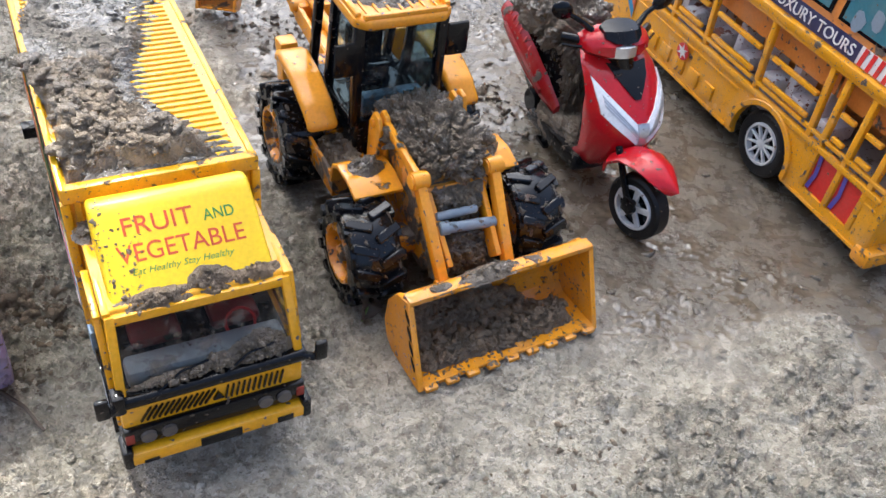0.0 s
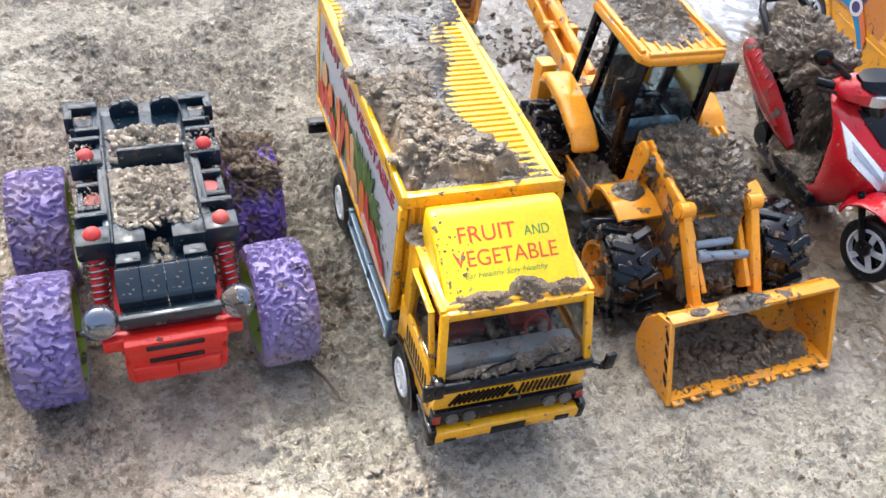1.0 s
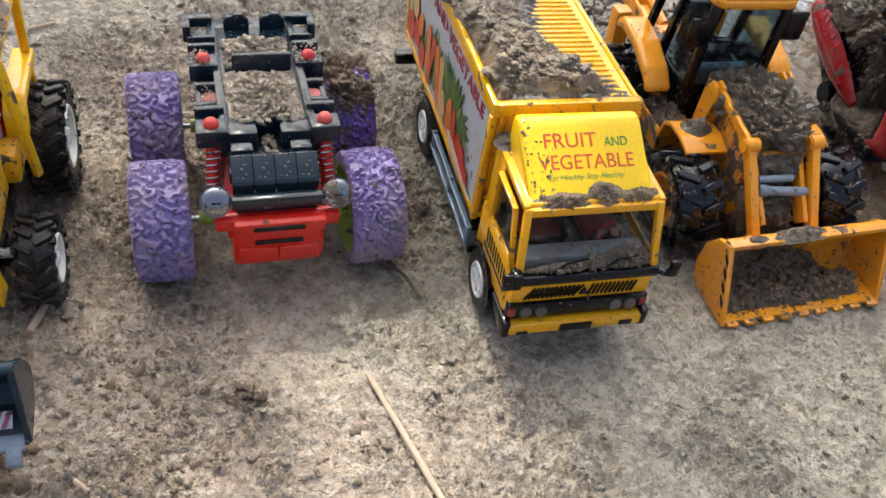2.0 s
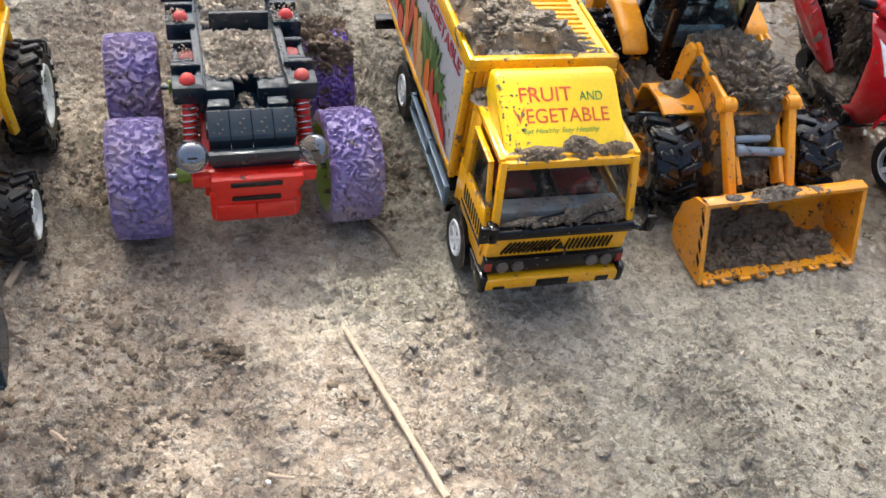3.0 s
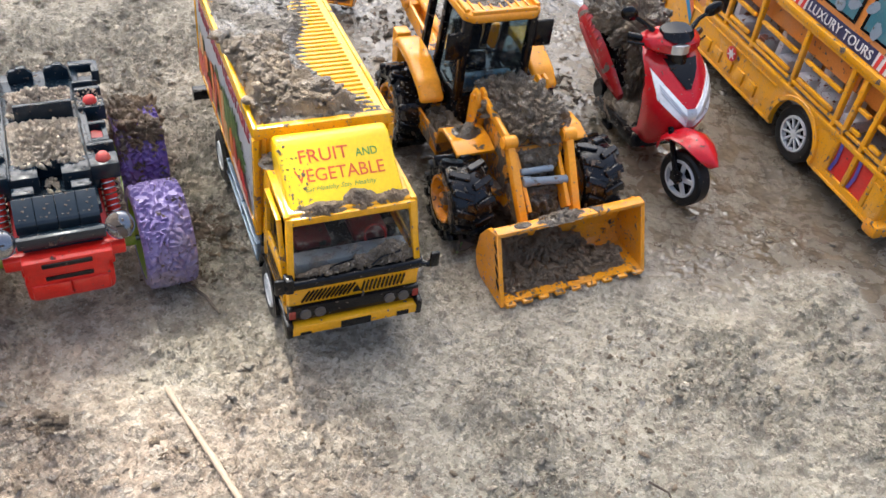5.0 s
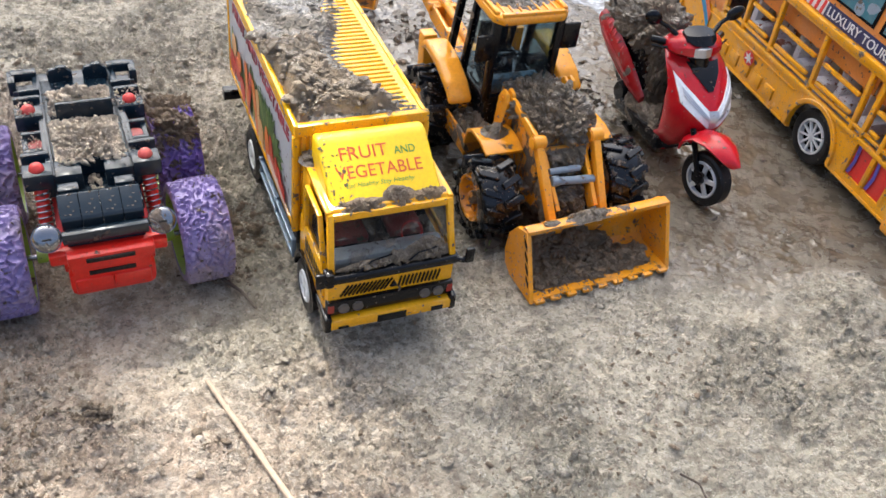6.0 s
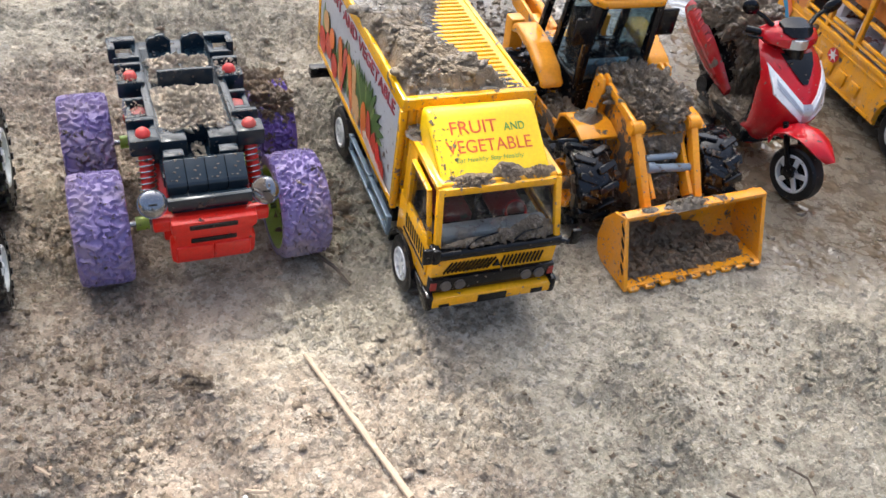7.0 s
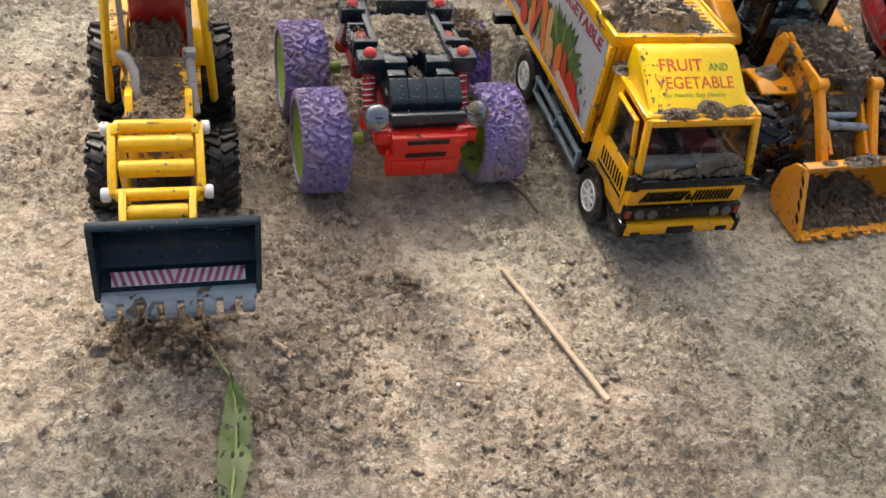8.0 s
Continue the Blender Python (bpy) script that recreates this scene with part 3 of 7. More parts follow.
def paleness(X, Y):
    w = np.full(np.shape(X), -1.0)
    for e in ((-0.38, 0.50, 0.24, 0.26, 30), (-0.22, 0.62, 0.18, 0.16, 0), (-0.10, 0.20, 0.10, 0.075, 30), (-0.38, 0.13, 0.12, 0.24, 30), (0.04, 0.30, 0.17, 0.10, 30)):
        w = np.maximum(w, spot(X, Y, *e))
    return smooth01(w + 0.9 * (fbm(X * 18, Y * 18, 4, 41) - 0.5), -0.1, 0.55)


def tanness(X, Y):
    # Tan earth; the ellipse round the stick also paints in the sun patch's warm tint.
    w = np.maximum(spot(X, Y, -0.42, 0.10, 0.26, 0.22, 30), spot(X, Y, -0.12, 0.09, 0.17, 0.16, 30))
    w = np.maximum(np.maximum(w, spot(X, Y, -0.33, 0.38, 0.16, 0.10, 30) - 0.2), spot(X, Y, -0.27, 0.24, 0.14, 0.12, 30))
    return smooth01(w + 0.7 * (fbm(X * 16, Y * 16, 4, 55) - 0.5), -0.1, 0.5)


def terrace(f, n):
    """Flaky steps: flat treads with crisp edges."""
    q = f * n
    fl = np.floor(q)
    return (fl + smooth01(q - fl, 0.72, 1.0)) / n


def nearness(X, Y):
    """1 round the toys, 0 where the earth runs out flat."""
    return smooth01(1.30 - np.hypot(X, Y - 0.4), 0.0, 0.5)


def brokenness(X, Y):
    """Where the crust is broken up into crumbs: 0 on packed earth, 1 in turned-up patches."""
    return smooth01(fbm(X * 24, Y * 24, 4, 12) + 0.10 * (fbm(X * 90, Y * 90, 3, 15) - 0.5), 0.38, 0.62)


def ground_height(X, Y):
    wet = wetness(X, Y)
    wx, wy = X + 0.007 * fbm(X * 110, Y * 110, 3, 3), Y + 0.007 * fbm(X * 110, Y * 110, 3, 4)
    rough = (0.45 + 0.65 * brokenness(X, Y)) * (1 - 0.7 * wet)
    c1, g1 = chunks(wx * 95, wy * 95, 2)
    c2, g2 = chunks(wx * 190, wy * 190, 9)
    c3, g3 = chunks(wx * 400, wy * 400, 5)
    z = 0.005 * (fbm(X * 9, Y * 9, 3, 5) - 0.5) + 0.0075 * (terrace(fbm(wx * 34, wy * 34, 4, 6), 9) - 0.5) * (1 - 0.85 * wet)
    z = z + rough * (0.0026 * smooth01(g1, 0.0, 0.10) * np.clip(c1 - 0.50, 0, 1) + 0.0040 * smooth01(g2, 0.0, 0.14) * np.clip(c2 - 0.42, 0, 1) + 0.0030 * smooth01(g3, 0.0, 0.25) * np.clip(c3 - 0.2, 0, 1))
    z = z + 0.0010 * smooth01(g3, 0.0, 0.3) * np.clip(c3 - 0.55, 0, 1) * (1 - 0.6 * wet) - 0.001 * wet
    z = z - 0.009 * smooth01(spot(X, Y, 0.100, 0.825, 0.105, 0.085, 60) + 0.5 * (fbm(X * 22, Y * 22, 3, 77) - 0.5), -0.15, 0.45)
    return (z - 0.0008) * nearness(X, Y)


fine = 0.0013
xs = np.concatenate([-np.geomspace(60, 0.74, 14)[:-1], np.arange(-0.72, -0.42, 0.0026), np.arange(-0.42, 0.24, fine), np.arange(0.24, 0.56, 0.0026), np.geomspace(0.60, 60, 14)])
ys = np.concatenate([-np.geomspace(60, 0.12, 14)[:-1], np.arange(-0.10, -0.04, 0.003), np.arange(-0.04, 0.50, fine), np.arange(0.50, 0.70, 0.0018), np.arange(0.70, 1.06, 0.0026), np.geomspace(1.10, 60, 14)])
GX, GY = np.meshgrid(xs, ys)
k = Net("earth")
zones = []
for key in ("wet", "pale", "tan"):
    zone = k.n("ShaderNodeAttribute")
    zone.attribute_name = key
    zones.append(zone.outputs["Fac"])
wet, pale, tan = zones
n1, n2, n3, n4 = k.noise(20.0, 5.0, 0.6), k.noise(90.0, 5.0, 0.6, 0.3), k.noise(330.0, 5.0, 0.62), k.noise(1200.0, 3.0, 0.6)
pushed = k.warped(140.0, 0.009)
nudged = k.warped(420.0, 0.0026)
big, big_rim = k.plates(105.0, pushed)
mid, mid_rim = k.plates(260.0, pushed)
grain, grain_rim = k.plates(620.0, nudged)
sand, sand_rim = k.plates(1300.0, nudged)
broken = k.n("ShaderNodeAttribute")
broken.attribute_name = "broken"
broken = broken.outputs["Fac"]
dry = k.mix(k.step(n2, 0.34, 0.66), (0.345, 0.303, 0.226), (0.470, 0.421, 0.322))
dry = k.mix(k.step(n1, 0.40, 0.66, 0.0, 0.6), dry, (0.300, 0.268, 0.204))
light = k.mix(k.step(n2, 0.36, 0.62), (0.390, 0.345, 0.260), (0.545, 0.490, 0.380))
base = k.mix(pale, dry, light)
base = k.mix(k.math("MULTIPLY", tan, 0.62), base, k.mix(k.step(n2, 0.34, 0.64), (0.355, 0.252, 0.184), (0.52, 0.398, 0.303)))
damp = k.mix(k.step(n2, 0.35, 0.65), (0.088, 0.071, 0.048), (0.158, 0.130, 0.090))
base = k.mix(wet, base, damp)
dryness = k.math("SUBTRACT", 1.0, wet)
# Raised plates paler, low plates and grains darker: crevice shade put into the colour.
base = k.mix(k.math("MULTIPLY", dryness, k.step(big, 0.62, 1.0, 0.0, 0.28)), base, (0.56, 0.51, 0.42))
base = k.mix(k.math("MULTIPLY", dryness, k.step(mid, 0.66, 0.90, 0.0, 0.42)), base, (0.58, 0.53, 0.44))
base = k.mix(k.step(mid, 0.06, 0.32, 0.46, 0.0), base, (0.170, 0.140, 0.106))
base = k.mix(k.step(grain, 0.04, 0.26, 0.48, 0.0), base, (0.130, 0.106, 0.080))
base = k.mix(k.math("MULTIPLY", dryness, k.step(sand, 0.90, 1.0, 0.0, 0.55)), base, (0.62, 0.58, 0.50))
stain = k.step(k.noise(62.0, 7.0, 0.72), 0.50, 0.64, 0.0, 0.40)
base = k.mix(k.math("MULTIPLY", stain, dryness), base, (0.185, 0.152, 0.115))
pool = k.math("MULTIPLY", wet, k.step(k.noise(55.0, 4.0, 0.6, 0.6), 0.50, 0.56))
gloss = k.lerp(pool, k.lerp(wet, 0.92, k.step(n2, 0.38, 0.58, 0.16, 0.50)), 0.05)
rise = lambda grey, rim, edge: k.math("MULTIPLY", k.step(rim, 0.0, edge, 0.72, 1.0), grey)
hh = k.math("ADD", k.math("MULTIPLY", n3, 0.0016), k.math("MULTIPLY", n4, 0.0004))
hh = k.math("ADD", hh, k.math("MULTIPLY", rise(k.step(big, 0.45, 1.0), big_rim, 0.07), k.lerp(broken, 0.0020, 0.0034)))
hh = k.math("ADD", hh, k.math("MULTIPLY", rise(k.step(mid, 0.30, 1.0), mid_rim, 0.10), k.lerp(broken, 0.0018, 0.0032)))
hh = k.math("ADD", hh, k.math("MULTIPLY", rise(grain, grain_rim, 0.16), k.lerp(broken, 0.0009, 0.0015)))
hh = k.math("ADD", hh, k.math("MULTIPLY", rise(sand, sand_rim, 0.2), 0.00022))
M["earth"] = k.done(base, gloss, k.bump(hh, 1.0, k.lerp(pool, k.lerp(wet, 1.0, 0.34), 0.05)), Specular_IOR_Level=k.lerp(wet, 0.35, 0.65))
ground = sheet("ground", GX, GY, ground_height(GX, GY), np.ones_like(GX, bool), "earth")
for key, fn in (("wet", wetness), ("pale", paleness), ("tan", tanness), ("broken", brokenness)):
    at = ground.data.attributes.new(key, "FLOAT", "POINT")
    at.data.foreach_set("value", (fn(GX, GY) * nearness(GX, GY)).astype(np.float32).ravel())


def soil_zones(ob):
    """Carry the ground's wet, pale and tan zones on to a mesh that lies on it."""
    me = ob.data
    co = np.empty(len(me.vertices) * 3, np.float32)
    me.vertices.foreach_get("co", co)
    for key, fn in (("wet", wetness), ("pale", paleness), ("tan", tanness), ("broken", brokenness)):
        at = me.attributes.new(key, "FLOAT", "POINT")
        at.data.foreach_set("value", fn(co[0::3], co[1::3]).astype(np.float32))


tagged(ground, "trampled bare earth, pale and crumbly, with dark wet mud", "ground", kind="structure")

k = Net("puddle_water")
# Foam streaks; their pale colour also stands in for the bright sky's reflection.
foam_sky = k.math("MULTIPLY", k.step(k.noise(22.0, 5.0, 0.6, 2.5), 0.40, 0.62), k.step(k.noise(160.0, 4.0, 0.6, 0.5), 0.30, 0.55))
M["water"] = k.done(k.mix(foam_sky, (0.13, 0.125, 0.115), (0.50, 0.53, 0.56)), k.lerp(foam_sky, 0.03, 0.30), k.bump(k.noise(70.0, 4.0, 0.6), 0.0006, 0.5), Specular_IOR_Level=0.8)
PX, PY = np.meshgrid(np.arange(-0.04, 0.24, 0.003), np.arange(0.68, 1.01, 0.003))
pud = spot(PX, PY, 0.100, 0.825, 0.140, 0.120, 60)
puddle = sheet("water", PX, PY, -0.0042 + 0 * PX, pud > 0, "water")
tagged(puddle, "shallow puddle on wet mud, its foam and sky reflection in the colour", "puddle", kind="structure")

rng = np.random.RandomState(4)
n = 70000
cx, cy = rng.uniform(-0.56, 0.34, n), rng.uniform(-0.06, 0.80, n)
dens = (0.22 + 0.78 * brokenness(cx, cy)) * (1 - 0.6 * wetness(cx, cy))
ok = dens > 0.12 + 0.80 * rng.rand(n)
cx, cy = cx[ok], cy[ok]
size = 0.0006 + 0.0026 * rng.rand(len(cx)) ** 6
large = size > 0.0022
for pick, sub in ((large, 2), (~large, 1)):
    soil_zones(crumbs("soil_crumbs", np.stack([cx, cy, ground_height(cx, cy) - size * 0.02, size], 1)[pick], "loose crumbs of dry brown earth on the ground", "earth", sub, 0.5, sub))

# ---- fruit truck ----
TRUCK = pose(-0.0415, 0.264, 0, 0, 0, 32.5)
truck = thing("toy_truck", TRUCK, "yellow plastic toy truck with a mud-caked cargo box", "toy truck")


def build_truck(t):
    Y, YM, B = "truck_yellow", "truck_muddy", "black"
    bm = one(box, -0.020, 0.020, 0.012, 0.240, 0.020, 0.036, 0.001)
    box(bm, -0.030, 0.030, 0.225, 0.240, 0.018, 0.034, 0.001)
    part("chassis", bm, B, t, "dark grey chassis")
    # cargo box
    body = part("cargo_box", one(box, -0.0375, 0.0375, 0.0655, 0.243, 0.041, 0.1105, 0.0008), Y, t, "tall yellow ribbed cargo box")
    front_wall = part("front_wall", one(box, -0.0385, 0.0385, 0.0622, 0.0667, 0.1065, 0.1135, 0.0008), YM, body)
    for x in (-0.0375, 0.0375):
        part("corner_post", one(box, x - 0.0018, x + 0.0018, 0.0625, 0.0665, 0.040, 0.1062, 0.0007), YM, front_wall)
    part("lower_rail", one(box, -0.0355, 0.0355, 0.0630, 0.0667, 0.0405, 0.0440, 0.0006), YM, front_wall)
    rib = part("rib", one(box, -0.0013, 0.0013, 0.0640, 0.0660, 0.044, 0.106, 0.0005, None, 1), YM, front_wall)
    repeat(rib, [(-0.033 + k * 0.066 / 14, 0, 0) for k in range(15)])
    bm = bmesh.new()
    box(bm, -0.0389, -0.0361, 0.0625, 0.2445, 0.1085, 0.1138, 0.0007)
    box(bm, 0.0358, 0.0389, 0.0625, 0.2445, 0.1085, 0.1118, 0.0012)
    box(bm, -0.0375, 0.0375, 0.2415, 0.2450, 0.1085, 0.1138, 0.0006)
    box(bm, -0.0360, 0.0360, 0.0660, 0.2420, 0.1090, 0.1107)
    roof = part("roof", bm, "roof_yellow", body, "ribbed yellow roof with a raised rim")
    rib = part("rib", one(box, -0.0335, 0.0318, -0.00150, 0.00150, 0.1092, 0.1117, 0.0008, None, 2), "roof_yellow", roof)
    repeat(rib, [(0, 0.071 + k * 0.0045, 0) for k in range(38)])
    for s in (-1, 1):
        bm = bmesh.new()
        x = s * 0.0380
        box(bm, x - 0.0008, x + 0.0008, 0.0655, 0.2440, 0.0405, 0.0445, 0.0004)
        box(bm, x - 0.0008, x + 0.0008, 0.0655, 0.2440, 0.1055, 0.1100, 0.0004)
        box(bm, x - 0.0008, x + 0.0008, 0.2400, 0.2446, 0.0440, 0.1060, 0.0004)
        part("side_frame", bm, Y, body)
        side_panel = part("side_panel", one(box, min(s * 0.0374, s * 0.0381), max(s * 0.0374, s * 0.0381), 0.0675, 0.2400, 0.0445, 0.1055), "panel_grey", body, "pale grey panel printed with vegetables")
        if s < 0:
            veg_print(side_panel)
    # rear lamp bar
    part("rear_bar", one(box, -0.046, -0.030, 0.231, 0.239, 0.024, 0.031, 0.0006), B, t, "black rear lamp bar")
    # side guards
    for s in (-1, 1):
        bm = bmesh.new()
        x = s * 0.0375
        for z in (0.0185, 0.0285):
            bar(bm, (x, 0.066, z), (x, 0.153, z), 0.003, 0.0026, 0.0005)
        for y in (0.067, 0.108, 0.150):
            bar(bm, (x, y, 0.017), (x, y, 0.031), 0.0026, 0.0028, 0.0004)
        part("side_guard", bm, "steel", t, "blue-grey side guard rail")
        part("tank", one(box, min(s * 0.022, s * 0.034), max(s * 0.022, s * 0.034), 0.075, 0.14, 0.018, 0.036, 0.002), B, t)
        wheel(t, s * 0.0335, 0.041, 0.0175, 0.0095, 0.0098, s, "tyre", "white", 0, 0.0008, 0.2, 8)
        wheel(t, s * 0.0335, 0.172, 0.0185, 0.0130, 0.0100, s, "tyre", "white", 0, 0.0008, 0.2, 8)
        bm = bmesh.new()
        arch = [(0.041 + 0.0215 * math.cos(a), 0.0175 + 0.0205 * math.sin(a)) for a in np.linspace(0.0, math.pi, 13)]
        inner = [(0.041 + 0.0192 * math.cos(a), 0.0175 + 0.0185 * math.sin(a)) for a in np.linspace(math.pi, 0.0, 13)]
        prism(bm, arch + inner, min(s * 0.026, s * 0.0385), max(s * 0.026, s * 0.0385), "x", 0.0)
        box(bm, min(s * 0.024, s * 0.0372), max(s * 0.024, s * 0.0372), 0.002, 0.021, 0.0225, 0.030, 0.0012)
        part("front_fender", bm, B, t, "black front fender and step")
    # cab
    cab = part("cab", one(prism, [(0.0012, 0.030), (0.0005, 0.0580), (0.0580, 0.0585), (0.0580, 0.030)], -0.0362, 0.0362, "x", 0.0012), Y, t, "yellow cab with mud on it")
    bm = bmesh.new()
    box(bm, -0.0350, 0.0350, 0.0540, 0.0582, 0.0580, 0.0930, 0.0008)
    prism(bm, [(0.0118, 0.0905), (0.0135, 0.0945), (0.0580, 0.0965), (0.0580, 0.0925), (0.0140, 0.0902)], -0.0345, 0.0345, "x", 0.0008)
    for s in (-1, 1):
        bar(bm, (s * 0.0346, 0.0012, 0.0575), (s * 0.0328, 0.0125, 0.0930), 0.0036, 0.0038, 0.0008, (0, 1, 0))
        bar(bm, (s * 0.0350, 0.048, 0.0575), (s * 0.0335, 0.049, 0.0935), 0.0120, 0.0026, 0.0006, (1, 0, 0))
        bar(bm, (s * 0.0336, 0.012, 0.0932), (s * 0.0336, 0.056, 0.0945), 0.0030, 0.0030, 0.0006)
    box(bm, -0.0345, 0.0345, 0.0000, 0.0050, 0.0565, 0.0605, 0.0008)
    box(bm, -0.0335, 0.0335, 0.0105, 0.0140, 0.0885, 0.0930, 0.0008)
    part("cab_frame", bm, Y, cab)
    for s in (-1, 1):
        bm = bmesh.new()
        x = s * 0.0366
        prism(bm, [(0.0065, 0.0375), (0.0065, 0.0595), (0.0095, 0.0620), (0.0435, 0.0620), (0.0435, 0.0375)], x - 0.0008, x + 0.0008, "x", 0.0006)
        bar(bm, (x, 0.0075, 0.0600), (x, 0.0175, 0.0880), 0.0016, 0.0028, 0.0004, (1, 0, 0))
        bar(bm, (x, 0.0425, 0.0600), (x, 0.0425, 0.0890), 0.0016, 0.0026, 0.0004, (1, 0, 0))
        bar(bm, (x, 0.0170, 0.0885), (x, 0.0430, 0.0890), 0.0016, 0.0028, 0.0004, (1, 0, 0))
        door = part("door", bm, YM, cab)
        pane = part("window", one(prism, [(0.0095, 0.0615), (0.0180, 0.0875), (0.0415, 0.0875), (0.0415, 0.0615)], s * 0.0350, s * 0.0354, "x"), "glass", door, "tinted side window")
        pane.visible_shadow = False
        bm = bmesh.new()
        for j in range(9):
            y = 0.0095 + j * 0.0036
            prism(bm, [(y, 0.046), (y + 0.0016, 0.046), (y + 0.0030, 0.055), (y + 0.0014, 0.055)], x + s * 0.0006, x + s * 0.0011, "x")
        box(bm, min(x, x + s * 0.0011), max(x, x + s * 0.0011), 0.008, 0.043, 0.0425, 0.0440)
        part("stripe_print", bm, "black_clean", door, "black printed stripes")
    pane = part("windscreen", one(prism, [(0.0025, 0.0605), (0.0128, 0.0890), (0.0132, 0.0888), (0.0029, 0.0603)], -0.0320, 0.0320, "x"), "glass", cab, "dusty windscreen")
    pane.visible_shadow = False
    # inside
    bm = one(box, -0.031, 0.031, 0.0055, 0.016, 0.058, 0.0670, 0.002)
    part("cab_floor", one(box, -0.0335, 0.0335, 0.0045, 0.0535, 0.0583, 0.0592), "black_muddy", cab)
    part("dashboard", bm, "panel_grey", cab, "pale grey dashboard")
    for x in (-0.016, 0.016):
        bm = one(box, x - 0.010, x + 0.010, 0.024, 0.042, 0.058, 0.064, 0.002)
        box(bm, x - 0.010, x + 0.010, 0.040, 0.047, 0.060, 0.084, 0.002)
        part("seat", bm, "dark_red", cab, "dark red seat")
    bm = bmesh.new()
    tube(bm, [(0.016 + 0.006 * math.cos(a), 0.018 + 0.003 * math.sin(a), 0.067 + 0.005 * math.sin(a)) for a in np.linspace(0, 6.28, 17)], 0.0007, 6)
    part("steering_wheel", bm, "red", cab)
    # sign over the cab
    top, foot = Vector((0, 0.0480, 0.1145)), Vector((0, 0.0150, 0.0932))
    bm = one(prism, [(0.0132, 0.0920), (0.0150, 0.0940), (0.0465, 0.1140), (0.0500, 0.1150), (0.0560, 0.1135), (0.0560, 0.0930)], -0.0312, 0.0302, "x", 0.0022, None, 3)
    sign = part("roof_sign", bm, "sign_yellow", cab, "bright yellow slanted roof sign with red and green lettering")
    up = (top - foot).normalized()
    nrm = Vector((1, 0, 0)).cross(up)
    base = foot + nrm * 0.0004
    place = lambda u, f: axes(base + up * f + Vector((u, 0, 0)), (1, 0, 0), up)
    lettering("FRUIT", 0.0262, 0.0070, place(-0.0076, 0.0293), "ink_red", sign)
    lettering("AND", 0.0118, 0.0044, place(0.0150, 0.0280), "ink_green", sign)
    lettering("VEGETABLE", 0.0475, 0.0070, place(-0.0010, 0.0188), "ink_red", sign)
    lettering("Eat Healthy Stay Healthy", 0.0380, 0.0033, place(-0.0020, 0.0112), "ink_green", sign, shear=0.35)
    # nose
    bm = bmesh.new()
    for j in range(25):
        if j in (12, 13):
            continue
        x = -0.0270 + j * 0.0540 / 24
        lean = 0.0042 if j < 12 else 0.0014
        prism(bm, [(x - 0.00036 - lean / 2, 0.0450), (x + 0.00036 - lean / 2, 0.0450), (x + 0.00036 + lean / 2, 0.0520), (x - 0.00036 + lean / 2, 0.0520)], -0.0004, 0.0012, "y")
    part("grille", bm, "black_clean", cab, "slanted black grille slots")
    part("emblem", one(prism, [(-0.0012, 0.0460), (0.0032, 0.0460), (0.0012, 0.0502)], -0.0006, 0.0010, "y"), "black_clean", cab)
    part("light_band", one(box, -0.0366, 0.0366, -0.0016, 0.004, 0.0325, 0.0425, 0.0012), "black_clean", cab, "black band with headlights")
    for s in (-1, 1):
        for d in (0.0275, 0.0195):
            bm = bmesh.new()
            cyl(bm, (s * d, -0.0008, 0.0375), (s * d, -0.0028, 0.0375), 0.0034, 0.0030, 16)
            part("headlight", bm, "lamp_dim", cab)
        part("indicator", one(box, s * 0.0345 - 0.0018, s * 0.0345 + 0.0018, -0.0021, 0.004, 0.0350, 0.0405, 0.0006), "lamp_red", cab, "red corner lamp")
    bm = one(prism, [(-0.0362, 0.0238), (-0.0362, 0.0312), (0.0362, 0.0312), (0.0362, 0.0238)], -0.0046, 0.004, "y", 0.0014)
    bumper = part("bumper", bm, Y, t, "yellow front bumper")
    part("plate", one(box, -0.0085, 0.0085, -0.0052, -0.0040, 0.0246, 0.0296, 0.0003), "black_clean", bumper)
    part("fog_slot", one(box, 0.0235, 0.0305, -0.0052, -0.0040, 0.0250, 0.0282, 0.0003), "black_clean", bumper)
    part("fog_slot", one(box, -0.0310, -0.0250, -0.0052, -0.0040, 0.0250, 0.0266, 0.0003), "black_clean", bumper)
    for s in (-1, 1):
        part("corner_cap", one(box, s * 0.0365 - 0.0022, s * 0.0365 + 0.0022, -0.0048, 0.006, 0.0228, 0.0335, 0.0014), "black_clean", bumper)
    # wiper ledge and mirrors
    bm = one(prism, [(-0.0012, 0.0556), (-0.0026, 0.0580), (-0.0018, 0.0612), (0.0040, 0.0614), (0.0040, 0.0556), (0.0000, 0.0552)], -0.0375, 0.0375, "x", 0.0012)
    box(bm, -0.0385, -0.0335, -0.0034, 0.0040, 0.0552, 0.0650, 0.0014)
    for x in (-0.022, 0.004):
        tube(bm, [(x, -0.0012, 0.0605), (x + 0.010, 0.0012, 0.0665), (x + 0.021, 0.0020, 0.0680)], 0.0005, 6)
    part("wiper_ledge", bm, "black_clean", cab, "black wiper ledge smeared with mud")
    for s in (-1, 1):
        bm = bmesh.new()
        tube(bm, [(s * 0.034, 0.001, 0.0590), (s * 0.0395, -0.0035, 0.0595), (s * 0.0418, -0.0045, 0.0630)], 0.0018, 8)
        box(bm, s * 0.0420 - 0.0026, s * 0.0420 + 0.0026, -0.0062, -0.0036, 0.0590, 0.0690, 0.0010)
        part("mirror", bm, "black", cab, "black wing mirror")


